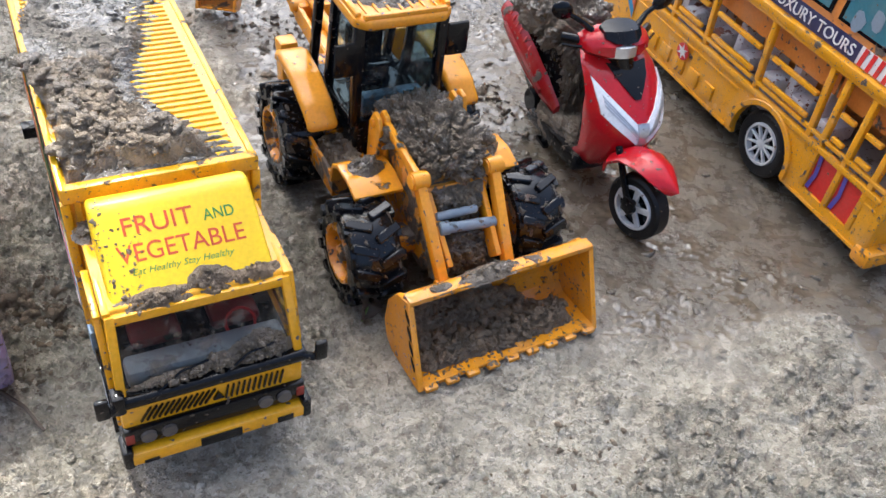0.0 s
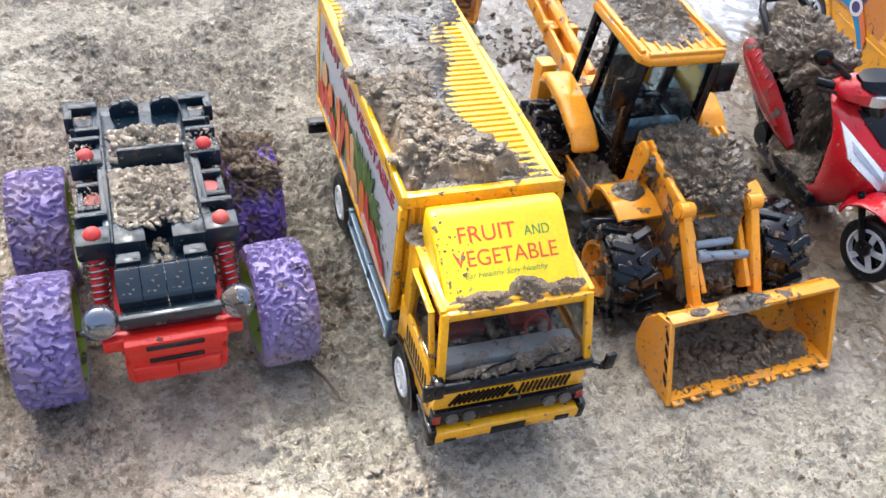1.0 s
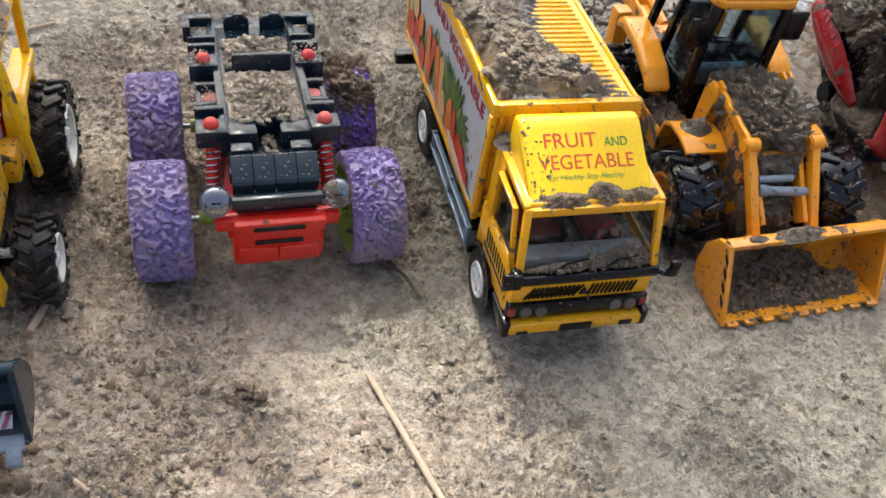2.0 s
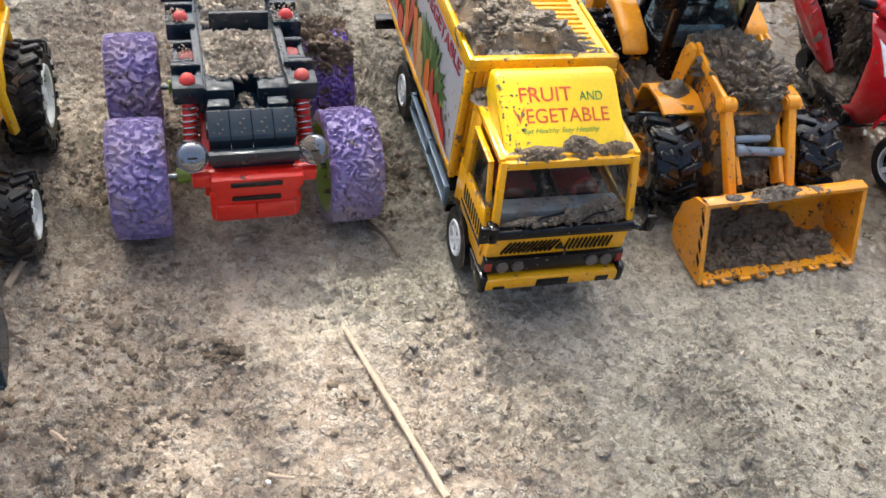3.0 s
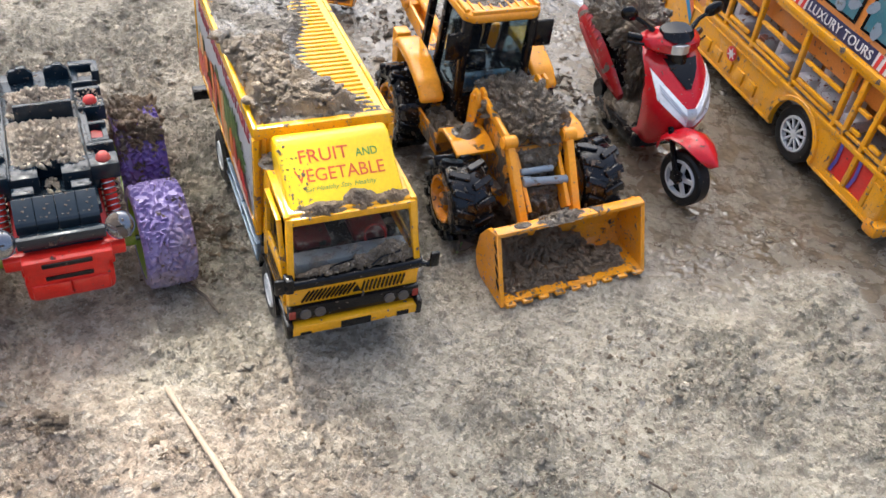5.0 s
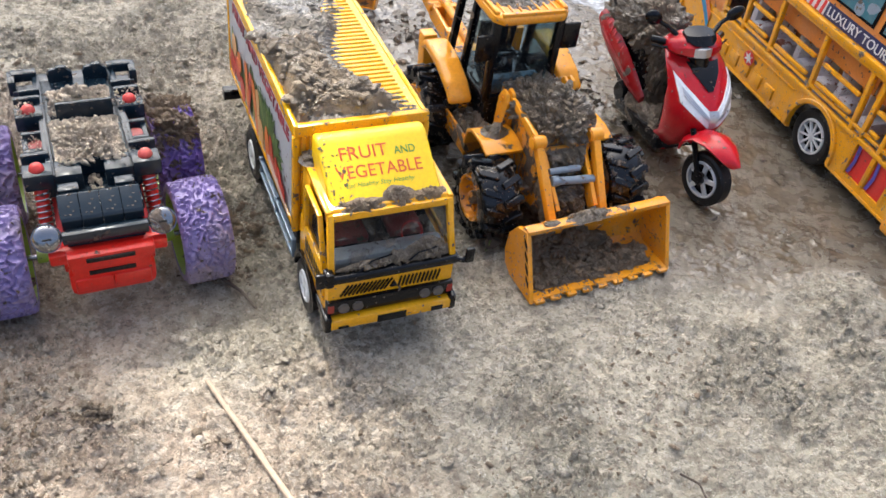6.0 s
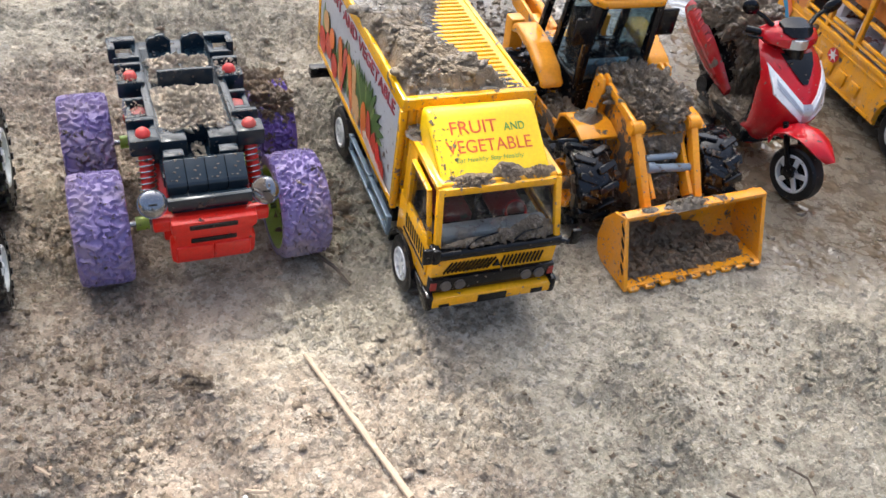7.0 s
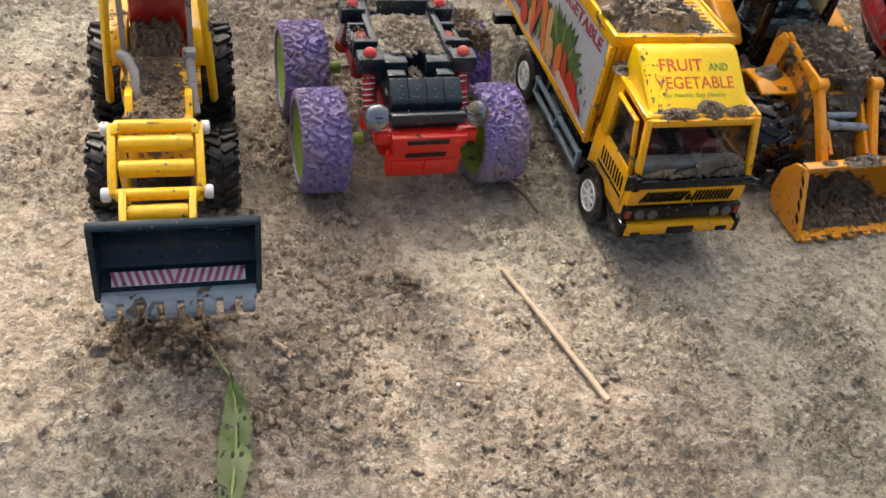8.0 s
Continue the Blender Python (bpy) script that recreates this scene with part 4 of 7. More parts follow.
def veg_print(panel):
    """Vegetables printed in the lower half, words above: u runs forward from the rear, v upwards."""
    m = axes((-0.0381, 0.240, 0.0445), (0, -1, 0), (0, 0, 1))
    rng = random.Random(11)

    def leaf(u, v, angle, length, width):
        d, n = (math.cos(angle), math.sin(angle)), (-math.sin(angle), math.cos(angle))
        out = []
        for f, w in ((0, 0.1), (0.25, 0.75), (0.5, 1.0), (0.75, 0.72), (1.0, 0.0), (0.75, -0.66), (0.5, -0.95), (0.25, -0.8), (0, -0.12)):
            w *= width * rng.uniform(0.8, 1.15)
            out.append((u + d[0] * f * length + n[0] * w, max(v + d[1] * f * length + n[1] * w, 0.001)))
        return out

    shapes = []
    for j in range(15):
        shapes.append(("leaf_print", leaf(0.010 + j * 0.0055, 0.006, rng.uniform(1.1, 2.1), rng.uniform(0.024, 0.040), 0.0042), "leaf_green" if j % 3 else "leaf_light"))
    for j in range(17):
        ang = 0.25 + j * 0.155
        shapes.append(("leaf_print", leaf(0.112 + 0.004 * math.cos(ang), 0.012, ang, rng.uniform(0.030, 0.042), 0.0036), "leaf_green" if j % 4 else "leaf_light"))
    for u, v, r, q in ((0.012, 0.012, 0.0085, "tomato"), (0.028, 0.016, 0.0080, "tomato"), (0.020, 0.030, 0.0070, "onion"), (0.044, 0.010, 0.0078, "tomato"), (0.060, 0.014, 0.0070, "onion"), (0.036, 0.026, 0.0064, "carrot")):
        shapes.append(("tomato_print", oval(u, v, r, r * 1.08, 14, 0.2, 0.10, int(u * 900)), q))
    for u, lean, q in ((0.056, 0.006, "carrot"), (0.070, -0.006, "tomato"), (0.078, 0.010, "carrot"), (0.090, 0.004, "onion")):
        shapes.append(("carrot_print", [(u - 0.0048, 0.034), (u - 0.002, 0.0375), (u + 0.002, 0.0375), (u + 0.0048, 0.034), (u + lean + 0.0030, 0.010), (u + lean + 0.0008, 0.0025), (u + lean - 0.0012, 0.0028)], q))
    for u, v, rx, ry, turn, q in ((0.101, 0.012, 0.0052, 0.0100, 0.3, "onion"), (0.115, 0.015, 0.0056, 0.0120, 0.15, "carrot"), (0.127, 0.014, 0.0044, 0.0135, 0.25, "tomato"), (0.137, 0.011, 0.0052, 0.0105, -0.2, "tomato"), (0.148, 0.010, 0.0044, 0.0095, 0.5, "sticker_red"), (0.156, 0.007, 0.0046, 0.0062, 0.4, "tomato")):
        shapes.append(("pepper_print", oval(u, v, rx, ry, 14, turn, 0.12, int(u * 900)), q))
    shapes.append(("radish_print", [(0.116, 0.008), (0.121, 0.0105), (0.150, 0.0060), (0.170, 0.0022), (0.168, 0.0010), (0.140, 0.0015), (0.122, 0.0035)], "radish"))
    for j, (name, outline, mat) in enumerate(shapes):
        decal(name, [outline], m, mat, panel, 0.0003 + 0.00003 * j)
    lettering("FRUIT AND VEGETABLE", 0.150, 0.0078, axes((-0.0385, 0.150, 0.0995), (0, -1, 0), (0, 0, 1)), "ink_maroon", panel)


build_truck(truck)

# ---- buggy with purple wheels ----
BUGGY = pose(-0.212, 0.265, 0, 0, 0, 34.0)
buggy = thing("toy_buggy", BUGGY, "black bodyless toy buggy with fat purple wheels and red bumper", "toy car")


def purple_wheel(parent, x, y, side, mat, seed, turn=0.0):
    R, w = 0.0310, 0.0285
    m = Matrix.Translation((x, y, R - 0.0015)) @ Matrix.Rotation(radians(turn), 4, "Z")
    seg, rows = 260, 34
    T, U = np.meshgrid(np.linspace(0, 2 * math.pi, seg, endpoint=False), np.linspace(-1, 1, rows))
    # worm-like raised tread
    f = np.sin(13 * U + 1.6 * np.sin(T * 22) + 11 * (fbm((T + 9) * 6, U * 3 + 7, 2, seed) - 0.5)) + 0.8 * np.sin(T * 40 + 2.2 * np.sin(U * 8 + 1) + 9 * (fbm((T + 3) * 7, U * 3.5 + 2, 2, seed + 5) - 0.5))
    crown = 1 - 0.05 * np.abs(U) ** 6
    rad = R * crown - 0.0019 + 0.0020 * smooth01(f, -0.05, 0.30) * (np.abs(U) < 0.985)
    bm = bmesh.new()
    rings = [[bm.verts.new((U[r, 0] * w / 2, rad[r, k] * math.cos(T[r, k]), rad[r, k] * math.sin(T[r, k]))) for k in range(seg)] for r in range(rows)]
    hub = R * 0.80
    for x_, r_ in ((w / 2, hub), (w / 2 * 0.55, hub * 0.97), (-w / 2 * 0.55, hub * 0.97), (-w / 2, hub)):
        rings.append([bm.verts.new((x_, r_ * math.cos(t), r_ * math.sin(t))) for t in T[0]])
    for p, q in zip(rings, rings[1:] + rings[:1]):
        for k in range(seg):
            bm.faces.new((p[k], p[(k + 1) % seg], q[(k + 1) % seg], q[k]))
    bmesh.ops.recalc_face_normals(bm, faces=bm.faces)
    bmesh.ops.transform(bm, matrix=m, verts=bm.verts)
    ob = part("wheel", bm, mat, parent, "fat purple wheel with wormy tread", 60)
    bm = bmesh.new()
    o = -side * w / 2
    lathe(bm, [(hub * 0.99, o * 0.97), (hub * 0.93, o * 0.97), (hub * 0.80, o * 0.1), (hub * 0.30, -o * 0.05), (hub * 0.26, o * 0.75), (hub * 0.10, o * 0.8), (hub * 0.08, -o * 0.6), (hub * 0.6, -o * 0.7), (hub * 0.98, -o * 0.9)], 40)
    for k in range(5):
        box(bm, min(o * 0.1, -o * 0.3), max(o * 0.1, -o * 0.3) + 0.0002, -0.0022, 0.0022, hub * 0.25, hub * 0.9, 0.0006, Matrix.Rotation(2 * math.pi * k / 5, 4, "X"))
    bmesh.ops.transform(bm, matrix=m, verts=bm.verts)
    part("rim", bm, "lime", ob, "lime green rim")


def build_buggy(t):
    B, c = "navy_black", 0.0028
    L, Rr = -0.0185, 0.0250
    # tray
    tray = part("tray", one(box, L, Rr, 0.0100, 0.0960, 0.0580, 0.0745, 0.001), B, t, "black moulded chassis tray")
    part("front_shelf", one(box, L, Rr, -0.0200, 0.0110, 0.0580, 0.0650, 0.001), B, tray)
    part("front_lug", one(box, L, -0.0030, -0.0030, 0.0110, 0.0640, 0.0755, 0.0008), B, tray)
    part("front_lug", one(box, 0.0085, Rr, -0.0030, 0.0110, 0.0640, 0.0755, 0.0008), B, tray)
    for x in (L, Rr):
        part("side_rail", one(box, x - 0.0022, x + 0.0022, -0.0035, 0.1000, 0.062, 0.0770, 0.0010), B, tray)
    part("cross_wall", one(box, -0.0105, 0.0205, 0.0510, 0.0540, 0.0740, 0.0850, 0.0008), B, t)
    # rear deck with two upright plates
    part("rear_deck", one(box, L - 0.002, Rr + 0.002, 0.0930, 0.1060, 0.0680, 0.0735, 0.001), B, t)
    for x in (-0.0045, 0.0155):
        bm = one(prism, [(x - 0.0070, 0.0700), (x - 0.0072, 0.0800), (x - 0.0055, 0.0822), (x - 0.0020, 0.0826), (x - 0.0015, 0.0838), (x + 0.0035, 0.0838), (x + 0.0045, 0.0822), (x + 0.0070, 0.0800), (x + 0.0070, 0.0700)], 0.0930, 0.0965, "y", 0.0006)
        part("upright_plate", bm, B, t)
    for s in (-1, 1):
        e = c + s * 0.0345
        bm = bmesh.new()
        box(bm, min(c + s * 0.020, e), max(c + s * 0.020, e), 0.0975, 0.1035, 0.0735, 0.0795, 0.001)
        box(bm, e - 0.0022, e + 0.0022, 0.0895, 0.1035, 0.0690, 0.0790, 0.001)
        box(bm, min(c + s * 0.020, e), max(c + s * 0.020, e), 0.0860, 0.0885, 0.0660, 0.0745, 0.0006)
        box(bm, min(c + s * 0.020, e - s * 0.003), max(c + s * 0.020, e - s * 0.003), 0.0770, 0.0800, 0.0690, 0.0800, 0.0006)
        box(bm, min(c + s * 0.020, e), max(c + s * 0.020, e), 0.0860, 0.1030, 0.0660, 0.0685, 0.0006)
        part("rear_bracket", bm, B, t)
        # shock towers with balls, springs and lower arms
        for y, yl in ((0.001, -0.016), (0.0575, 0.074)):
            x = c + s * 0.0277
            bm = bmesh.new()
            box(bm, min(x - 0.0075, c + s * 0.021), max(x + 0.0075, c + s * 0.021), y - 0.0062, y + 0.0055, 0.0690, 0.0790, 0.001)
            box(bm, x - 0.0072, x + 0.0072, y + 0.0115, y + 0.0150, 0.0690, 0.0800, 0.0008)
            part("shock_mount", bm, B, t)
            bm = bmesh.new()
            ball(bm, (x, y, 0.0790), 0.0040)
            part("ball", bm, "coral", t, "coral red ball joint")
            bm = bmesh.new()
            lo, hi = Vector((x + s * 0.001, yl, 0.040)), Vector((x, y, 0.0700))
            cyl(bm, lo, hi, 0.0036, None, 14)
            cyl(bm, lo, lo.lerp(hi, 0.2), 0.0050, None, 14)
            shock = part("shock", bm, "red", t, "red shock absorber")
            bm = bmesh.new()
            d = hi - lo
            a = d.cross(Vector((1, 0, 0))).normalized()
            b = d.cross(a).normalized()
            tube(bm, [lo + d * (0.15 + 0.85 * k / 112) + 0.0046 * (math.cos(k * 2 * math.pi / 12) * a + math.sin(k * 2 * math.pi / 12) * b) for k in range(113)], 0.00050, 5)
            part("spring", bm, "chrome", shock, "steel coil spring")
        # side lugs between the towers
        bm = bmesh.new()
        box(bm, min(c + s * 0.021, c + s * 0.0335), max(c + s * 0.021, c + s * 0.0335), 0.0230, 0.0265, 0.0640, 0.0750, 0.0008)
        box(bm, min(c + s * 0.021, c + s * 0.0335), max(c + s * 0.021, c + s * 0.0335), 0.0385, 0.0420, 0.0640, 0.0760, 0.0008)
        box(bm, c + s * 0.0320 - 0.0015, c + s * 0.0320 + 0.0015, 0.023, 0.042, 0.0640, 0.0740, 0.0008)
        part("side_bracket", bm, B, t)
        bm = bmesh.new()
        cyl(bm, (c + s * 0.0265, 0.032, 0.045), (c + s * 0.0265, 0.032, 0.073), 0.0045, None, 14)
        part("inner_shock", bm, "dark_red", t, "dark red damper")
        for y in (-0.004, 0.074):
            bm = bmesh.new()
            cyl(bm, (c + s * 0.004, y, 0.0295), (c + s * 0.060, y, 0.0295), 0.0016, None, 10)
            part("axle", bm, "chrome", t)
            bm = bmesh.new()
            cyl(bm, (c + s * 0.030, y, 0.0295), (c + s * 0.0370, y, 0.0295), 0.0040, None, 12)
            part("axle_nut", bm, "lime", t)
            purple_wheel(t, c * 0.4 + s * 0.0535, y, s, "purple_muddy" if (s > 0 and y > 0) else "purple", 3 + s, 2.5 if (s > 0 and y < 0) else 0.0)
        part("suspension_arm", one(prism, [(-0.022, 0.030), (-0.022, 0.044), (0.004, 0.062), (0.012, 0.062), (0.004, 0.030)], min(c + s * 0.012, c + s * 0.024), max(c + s * 0.012, c + s * 0.024), "x", 0.001), "red", t, "red suspension arm")
        part("suspension_arm", one(prism, [(0.060, 0.030), (0.056, 0.060), (0.070, 0.060), (0.090, 0.044), (0.090, 0.030)], min(c + s * 0.012, c + s * 0.024), max(c + s * 0.012, c + s * 0.024), "x", 0.001), "red", t, "red suspension arm")
        # chrome bolt
        bm = bmesh.new()
        q = Vector((c + s * 0.0290, -0.0345, 0.0605))
        n = Vector((0, -0.85, 0.52))
        cyl(bm, q - n * 0.004, q + n * 0.001, 0.0075, None, 24, 0.0006)
        dome = bmesh.ops.create_uvsphere(bm, u_segments=24, v_segments=12, radius=1.0)["verts"]
        bmesh.ops.transform(bm, matrix=Matrix.Translation(q + n * 0.0006) @ n.to_track_quat("Z", "Y").to_matrix().to_4x4() @ Matrix.Diagonal((0.0072, 0.0072, 0.0028, 1)), verts=dome)
        bolt = part("bolt", bm, "chrome", t, "large chrome screw head")
        bm = bmesh.new()
        bar(bm, q + n * 0.0032 + Vector((-0.0022, 0, 0)), q + n * 0.0032 + Vector((0.0022, 0, 0)), 0.0012, 0.0008)
        part("slot", bm, "black_clean", bolt)
    # engine block in steps
    cover = part("block_cover", one(prism, [(-0.0300, 0.0600), (-0.0310, 0.0665), (-0.0300, 0.0680), (-0.0195, 0.0755), (-0.0165, 0.0740), (-0.0165, 0.0600)], -0.0178, -0.0077, "x", 0.0003), B, t)
    repeat(cover, [(k * 0.01035, 0, 0) for k in range(4)])
    bm = bmesh.new()
    box(bm, -0.0170, -0.0062, -0.0140, -0.0075, 0.064, 0.0740, 0.0008)
    box(bm, 0.0120, 0.0222, -0.0140, -0.0075, 0.064, 0.0740, 0.0008)
    box(bm, -0.0190, 0.0245, -0.0375, -0.0330, 0.0560, 0.0630, 0.0010)
    box(bm, -0.0170, 0.0225, -0.034, -0.010, 0.0480, 0.0610, 0.0008)
    part("engine_block", bm, B, t, "blue-black stepped front block")
    # red bumper plate
    tilt = Matrix.Translation((0.0028, -0.0372, 0.0548)) @ Matrix.Rotation(radians(10), 4, "X")
    bm = one(prism, [(-0.0215, 0.0), (-0.0215, -0.0075), (-0.0200, -0.0095), (-0.0200, -0.0135), (-0.0222, -0.0160), (-0.0222, -0.0265), (-0.0218, -0.0300), (-0.0195, -0.0322), (0.0190, -0.0322), (0.0215, -0.0300), (0.0222, -0.0265), (0.0222, -0.0160), (0.0200, -0.0135), (0.0200, -0.0095), (0.0228, -0.0075), (0.0228, 0.0)], -0.0020, 0.0045, "y", 0.0009)
    box(bm, -0.0300, 0.0300, 0.002, 0.008, -0.0090, -0.0010, 0.001)
    box(bm, -0.0200, 0.0000, -0.0036, 0.0, -0.0308, -0.0180, 0.0018)
    box(bm, -0.0002, 0.0197, -0.0036, 0.0, -0.0308, -0.0180, 0.0018)
    bmesh.ops.transform(bm, matrix=tilt, verts=bm.verts)
    plate = part("bumper", bm, "red", t, "bright red slotted bumper plate")
    for z, w in ((-0.0035, 0.0125), (-0.0140, 0.0120)):
        bm = one(box, -w, w, -0.0028, -0.0015, z - 0.0016, z + 0.0016, 0.0005)
        bmesh.ops.transform(bm, matrix=tilt, verts=bm.verts)
        part("slot", bm, "black_clean", plate)


build_buggy(buggy)
for ob in buggy.children:
    if not ob.name.startswith(("wheel", "axle", "bumper", "suspension", "tie")):
        ob.location = ob.location + Vector((0, 0.004, 0.003))
rng = np.random.RandomState(31)
pts = []
for x0, x1, y0, y1, z, n, big in ((-0.014, 0.0205, 0.006, 0.0480, 0.0752, 1000, 0.0030), (-0.014, 0.0205, 0.0545, 0.0790, 0.0762, 620, 0.0030), (-0.001, 0.0065, -0.015, 0.008, 0.0655, 130, 0.0014), (-0.034, -0.020, 0.020, 0.040, 0.0745, 40, 0.0010), (0.022, 0.036, 0.052, 0.070, 0.079, 60, 0.0010), (-0.034, -0.022, 0.052, 0.066, 0.079, 50, 0.0010)):
    u, v = rng.rand(n), rng.rand(n)
    hump = np.sin(np.pi * u) ** 0.6 * np.sin(np.pi * v) ** 0.6
    for a, b, h, s in zip(u, v, hump, rng.rand(n)):
        size = 0.0006 + big * 0.6 * s**3
        pts.append((x0 + a * (x1 - x0), y0 + b * (y1 - y0), z + h * 0.0080 * rng.rand() * (1.0 if n > 200 else 0.35), size))
soil = crumbs("soil_heap", pts, "heap of dry crumbly brown soil lying in the buggy's tray", "mud_dry", 5, 0.9)
mud_patch("mud", BUGGY @ Matrix.Translation((0, 0.004, 0.003)), (-0.016, 0.0225, 0.010, 0.0500), lambda X, Y: 0.0746 + 0 * X, inside(-0.0155, 0.0220, 0.0110, 0.0500, 0.004), 0.0030, "bed of dry crumbly soil in the buggy's tray", "mud_dry", 0.0008, 57, 300)
soil.matrix_world = BUGGY @ Matrix.Translation((0, 0.004, 0.003))
mud_lump(BUGGY, (0.0545, 0.078, 0.0500), (0.0150, 0.0215, 0.0105), "clump of dark mud on top of a purple wheel", "mud_brown", 51, 150, 0.0075, 0.8, 102, 420, 0.0030)

# ---- backhoe loader ----
BACKHOE = pose(0.0355, 0.42, 0, 0, 0, 32.5)
backhoe = thing("toy_backhoe", BACKHOE, "orange-yellow toy backhoe loader smeared with wet mud", "toy digger")


def shell_bucket(bm, prof, thick, x0, x1, side):
    """A scoop: a bent plate along x, closed by two side plates."""
    pts = [Vector((0, y, z)) for y, z in prof]
    inner = []
    for i, p in enumerate(pts):
        d = (pts[min(i + 1, len(pts) - 1)] - pts[max(i - 1, 0)]).normalized()
        n = Vector((0, -d.z, d.y))
        inner.append(p + n * thick)
    prism(bm, [(p.y, p.z) for p in pts] + [(p.y, p.z) for p in inner[::-1]], x0, x1, "x", 0.0003, None, 1)
    for a, b in ((x0 - 0.001, x0 + thick), (x1 - thick, x1 + 0.001)):
        prism(bm, side, a, b, "x", 0.0005, None, 1)


def slab(bm, p0, p1, width, thick, x0, x1, bev):
    """A rounded slab between two points (y, z), drawn out along x."""
    a, b = Vector((p0[0], p0[1])), Vector((p1[0], p1[1]))
    d = (b - a).normalized()
    n = Vector((-d.y, d.x)) * thick / 2
    prism(bm, [tuple(a + n), tuple(b + n), tuple(b - n), tuple(a - n)], x0, x1, "x", bev, None, 3)


def build_backhoe(t):
    Y, YC, K, B = "digger_yellow", "digger_clean", "digger_caked", "black"
    c = -0.0065
    bm = one(box, c - 0.017, c + 0.017, -0.022, 0.128, 0.015, 0.040, 0.002)
    box(bm, c - 0.030, c + 0.030, -0.012, 0.002, 0.020, 0.032, 0.002)
    box(bm, c - 0.032, c + 0.032, 0.090, 0.106, 0.022, 0.036, 0.002)
    part("chassis", bm, K, t, "mud-caked chassis")
    hood = part("hood", one(prism, [(-0.0130, 0.032), (-0.0130, 0.064), (-0.004, 0.071), (0.048, 0.078), (0.048, 0.032)], c - 0.0185, c + 0.0185, "x", 0.002), K, t, "engine hood under a layer of mud")
    bm = bmesh.new()
    for s in (-1, 1):
        bar(bm, (c + s * 0.0165, -0.0145, 0.030), (c + s * 0.0165, -0.0145, 0.064), 0.004, 0.003, 0.0006, (0, 1, 0))
    for z in (0.032, 0.0635):
        bar(bm, (c - 0.0175, -0.0145, z), (c + 0.0175, -0.0145, z), 0.003, 0.004, 0.0006)
    part("grille_frame", bm, K, hood)
    bm = one(box, c - 0.016, c + 0.016, -0.024, -0.012, 0.018, 0.034, 0.002)
    part("front_axle_block", bm, K, t)
    for s, x in ((-1, -0.0520), (1, 0.0420)):
        wheel(t, x, -0.007, 0.0280, 0.027, 0.0160, s, "tyre_muddy", K, 13, 0.0022, 0.42, 0, 0.1 * s, "chunky black tyre packed with mud")
        wheel(t, x * 1.02, 0.098, 0.0305, 0.026, 0.0170, s, "tyre_muddy", K, 14, 0.0024, 0.42, 0, 0.2, "large black rear tyre packed with mud")
    # hydraulic rams across the nose
    bm = bmesh.new()
    cyl(bm, (c - 0.0135, -0.0300, 0.0500), (c + 0.0170, -0.0310, 0.0480), 0.0028, None, 14, 0.0005)
    cyl(bm, (c - 0.0150, -0.0255, 0.0545), (c + 0.0080, -0.0255, 0.0545), 0.0022, None, 14, 0.0005)
    cyl(bm, (c - 0.0150, -0.0300, 0.0503), (c - 0.0090, -0.0300, 0.0500), 0.0036, None, 14, 0.0005)
    part("ram", bm, "grey_blue", t, "blue-grey hydraulic ram")
    # lifting arms
    for s in (-1, 1):
        x = c + s * 0.0217
        bm = bmesh.new()
        rise, drop = (0.005, 0.0075) if s > 0 else (0.0, 0.0)
        prism(bm, [(0.038, 0.040), (0.037, 0.074 + rise), (0.032, 0.082 + rise), (0.026, 0.081 + rise), (0.023, 0.075), (0.027, 0.040)], x - 0.0042, x - 0.0016, "x", 0.0008)
        prism(bm, [(0.038, 0.040), (0.037, 0.074 + rise), (0.032, 0.082 + rise), (0.026, 0.081 + rise), (0.023, 0.075), (0.027, 0.040)], x + 0.0002, x + 0.0030, "x", 0.0008)
        box(bm, x - 0.002, x + 0.001, 0.026, 0.036, 0.042, 0.070)
        prism(bm, [(0.031, 0.077 - drop), (0.024, 0.079 - drop), (-0.0165, 0.0735 - drop * 0.4), (-0.0165, 0.0680), (-0.010, 0.0678), (0.018, 0.0728 - drop)], x - 0.0005, x + 0.0030, "x", 0.0010)
        cyl(bm, (x - 0.0055, 0.0305, 0.076 + rise), (x + 0.0045, 0.0305, 0.076 + rise), 0.0022, None, 12)
        part("arm_bracket", bm, YC, t, "yellow arm bracket")
        bm = bmesh.new()
        top, low = Vector((x - s * 0.001, -0.0150, 0.0700)), Vector((x - s * 0.003, -0.0480, 0.0300))
        bar(bm, top, low, 0.0066, 0.0055, 0.0012, (1, 0, 0))
        cyl(bm, (top.x - 0.0048, top.y, top.z + 0.001), (top.x + 0.0048, top.y, top.z + 0.001), 0.0046, None, 18, 0.0008)
        bar(bm, top + Vector((-s * 0.0056, 0.008, -0.006)), low + Vector((-s * 0.0050, 0.006, 0.004)), 0.0100, 0.0030, 0.0006, (1, 0, 0))
        cyl(bm, (low.x - 0.004, low.y, low.z), (low.x + 0.004, low.y, low.z), 0.0030, None, 14)
        part("lift_arm", bm, YC, t, "yellow lifting arm")
        # mudguards
        bm = one(prism, [(0.036, 0.040), (0.033, 0.053), (0.026, 0.0575), (0.012, 0.0580), (0.000, 0.0545), (0.0005, 0.0520), (0.012, 0.0553), (0.025, 0.0548), (0.031, 0.0510), (0.0335, 0.040)], min(c + s * 0.0205, c + s * 0.0475), max(c + s * 0.0205, c + s * 0.0475), "x", 0.0007)
        part("front_mudguard", bm, YC, t, "yellow front mudguard splashed with mud")
        bm = bmesh.new()
        a, b = sorted((c + s * 0.022, c + s * 0.0455))
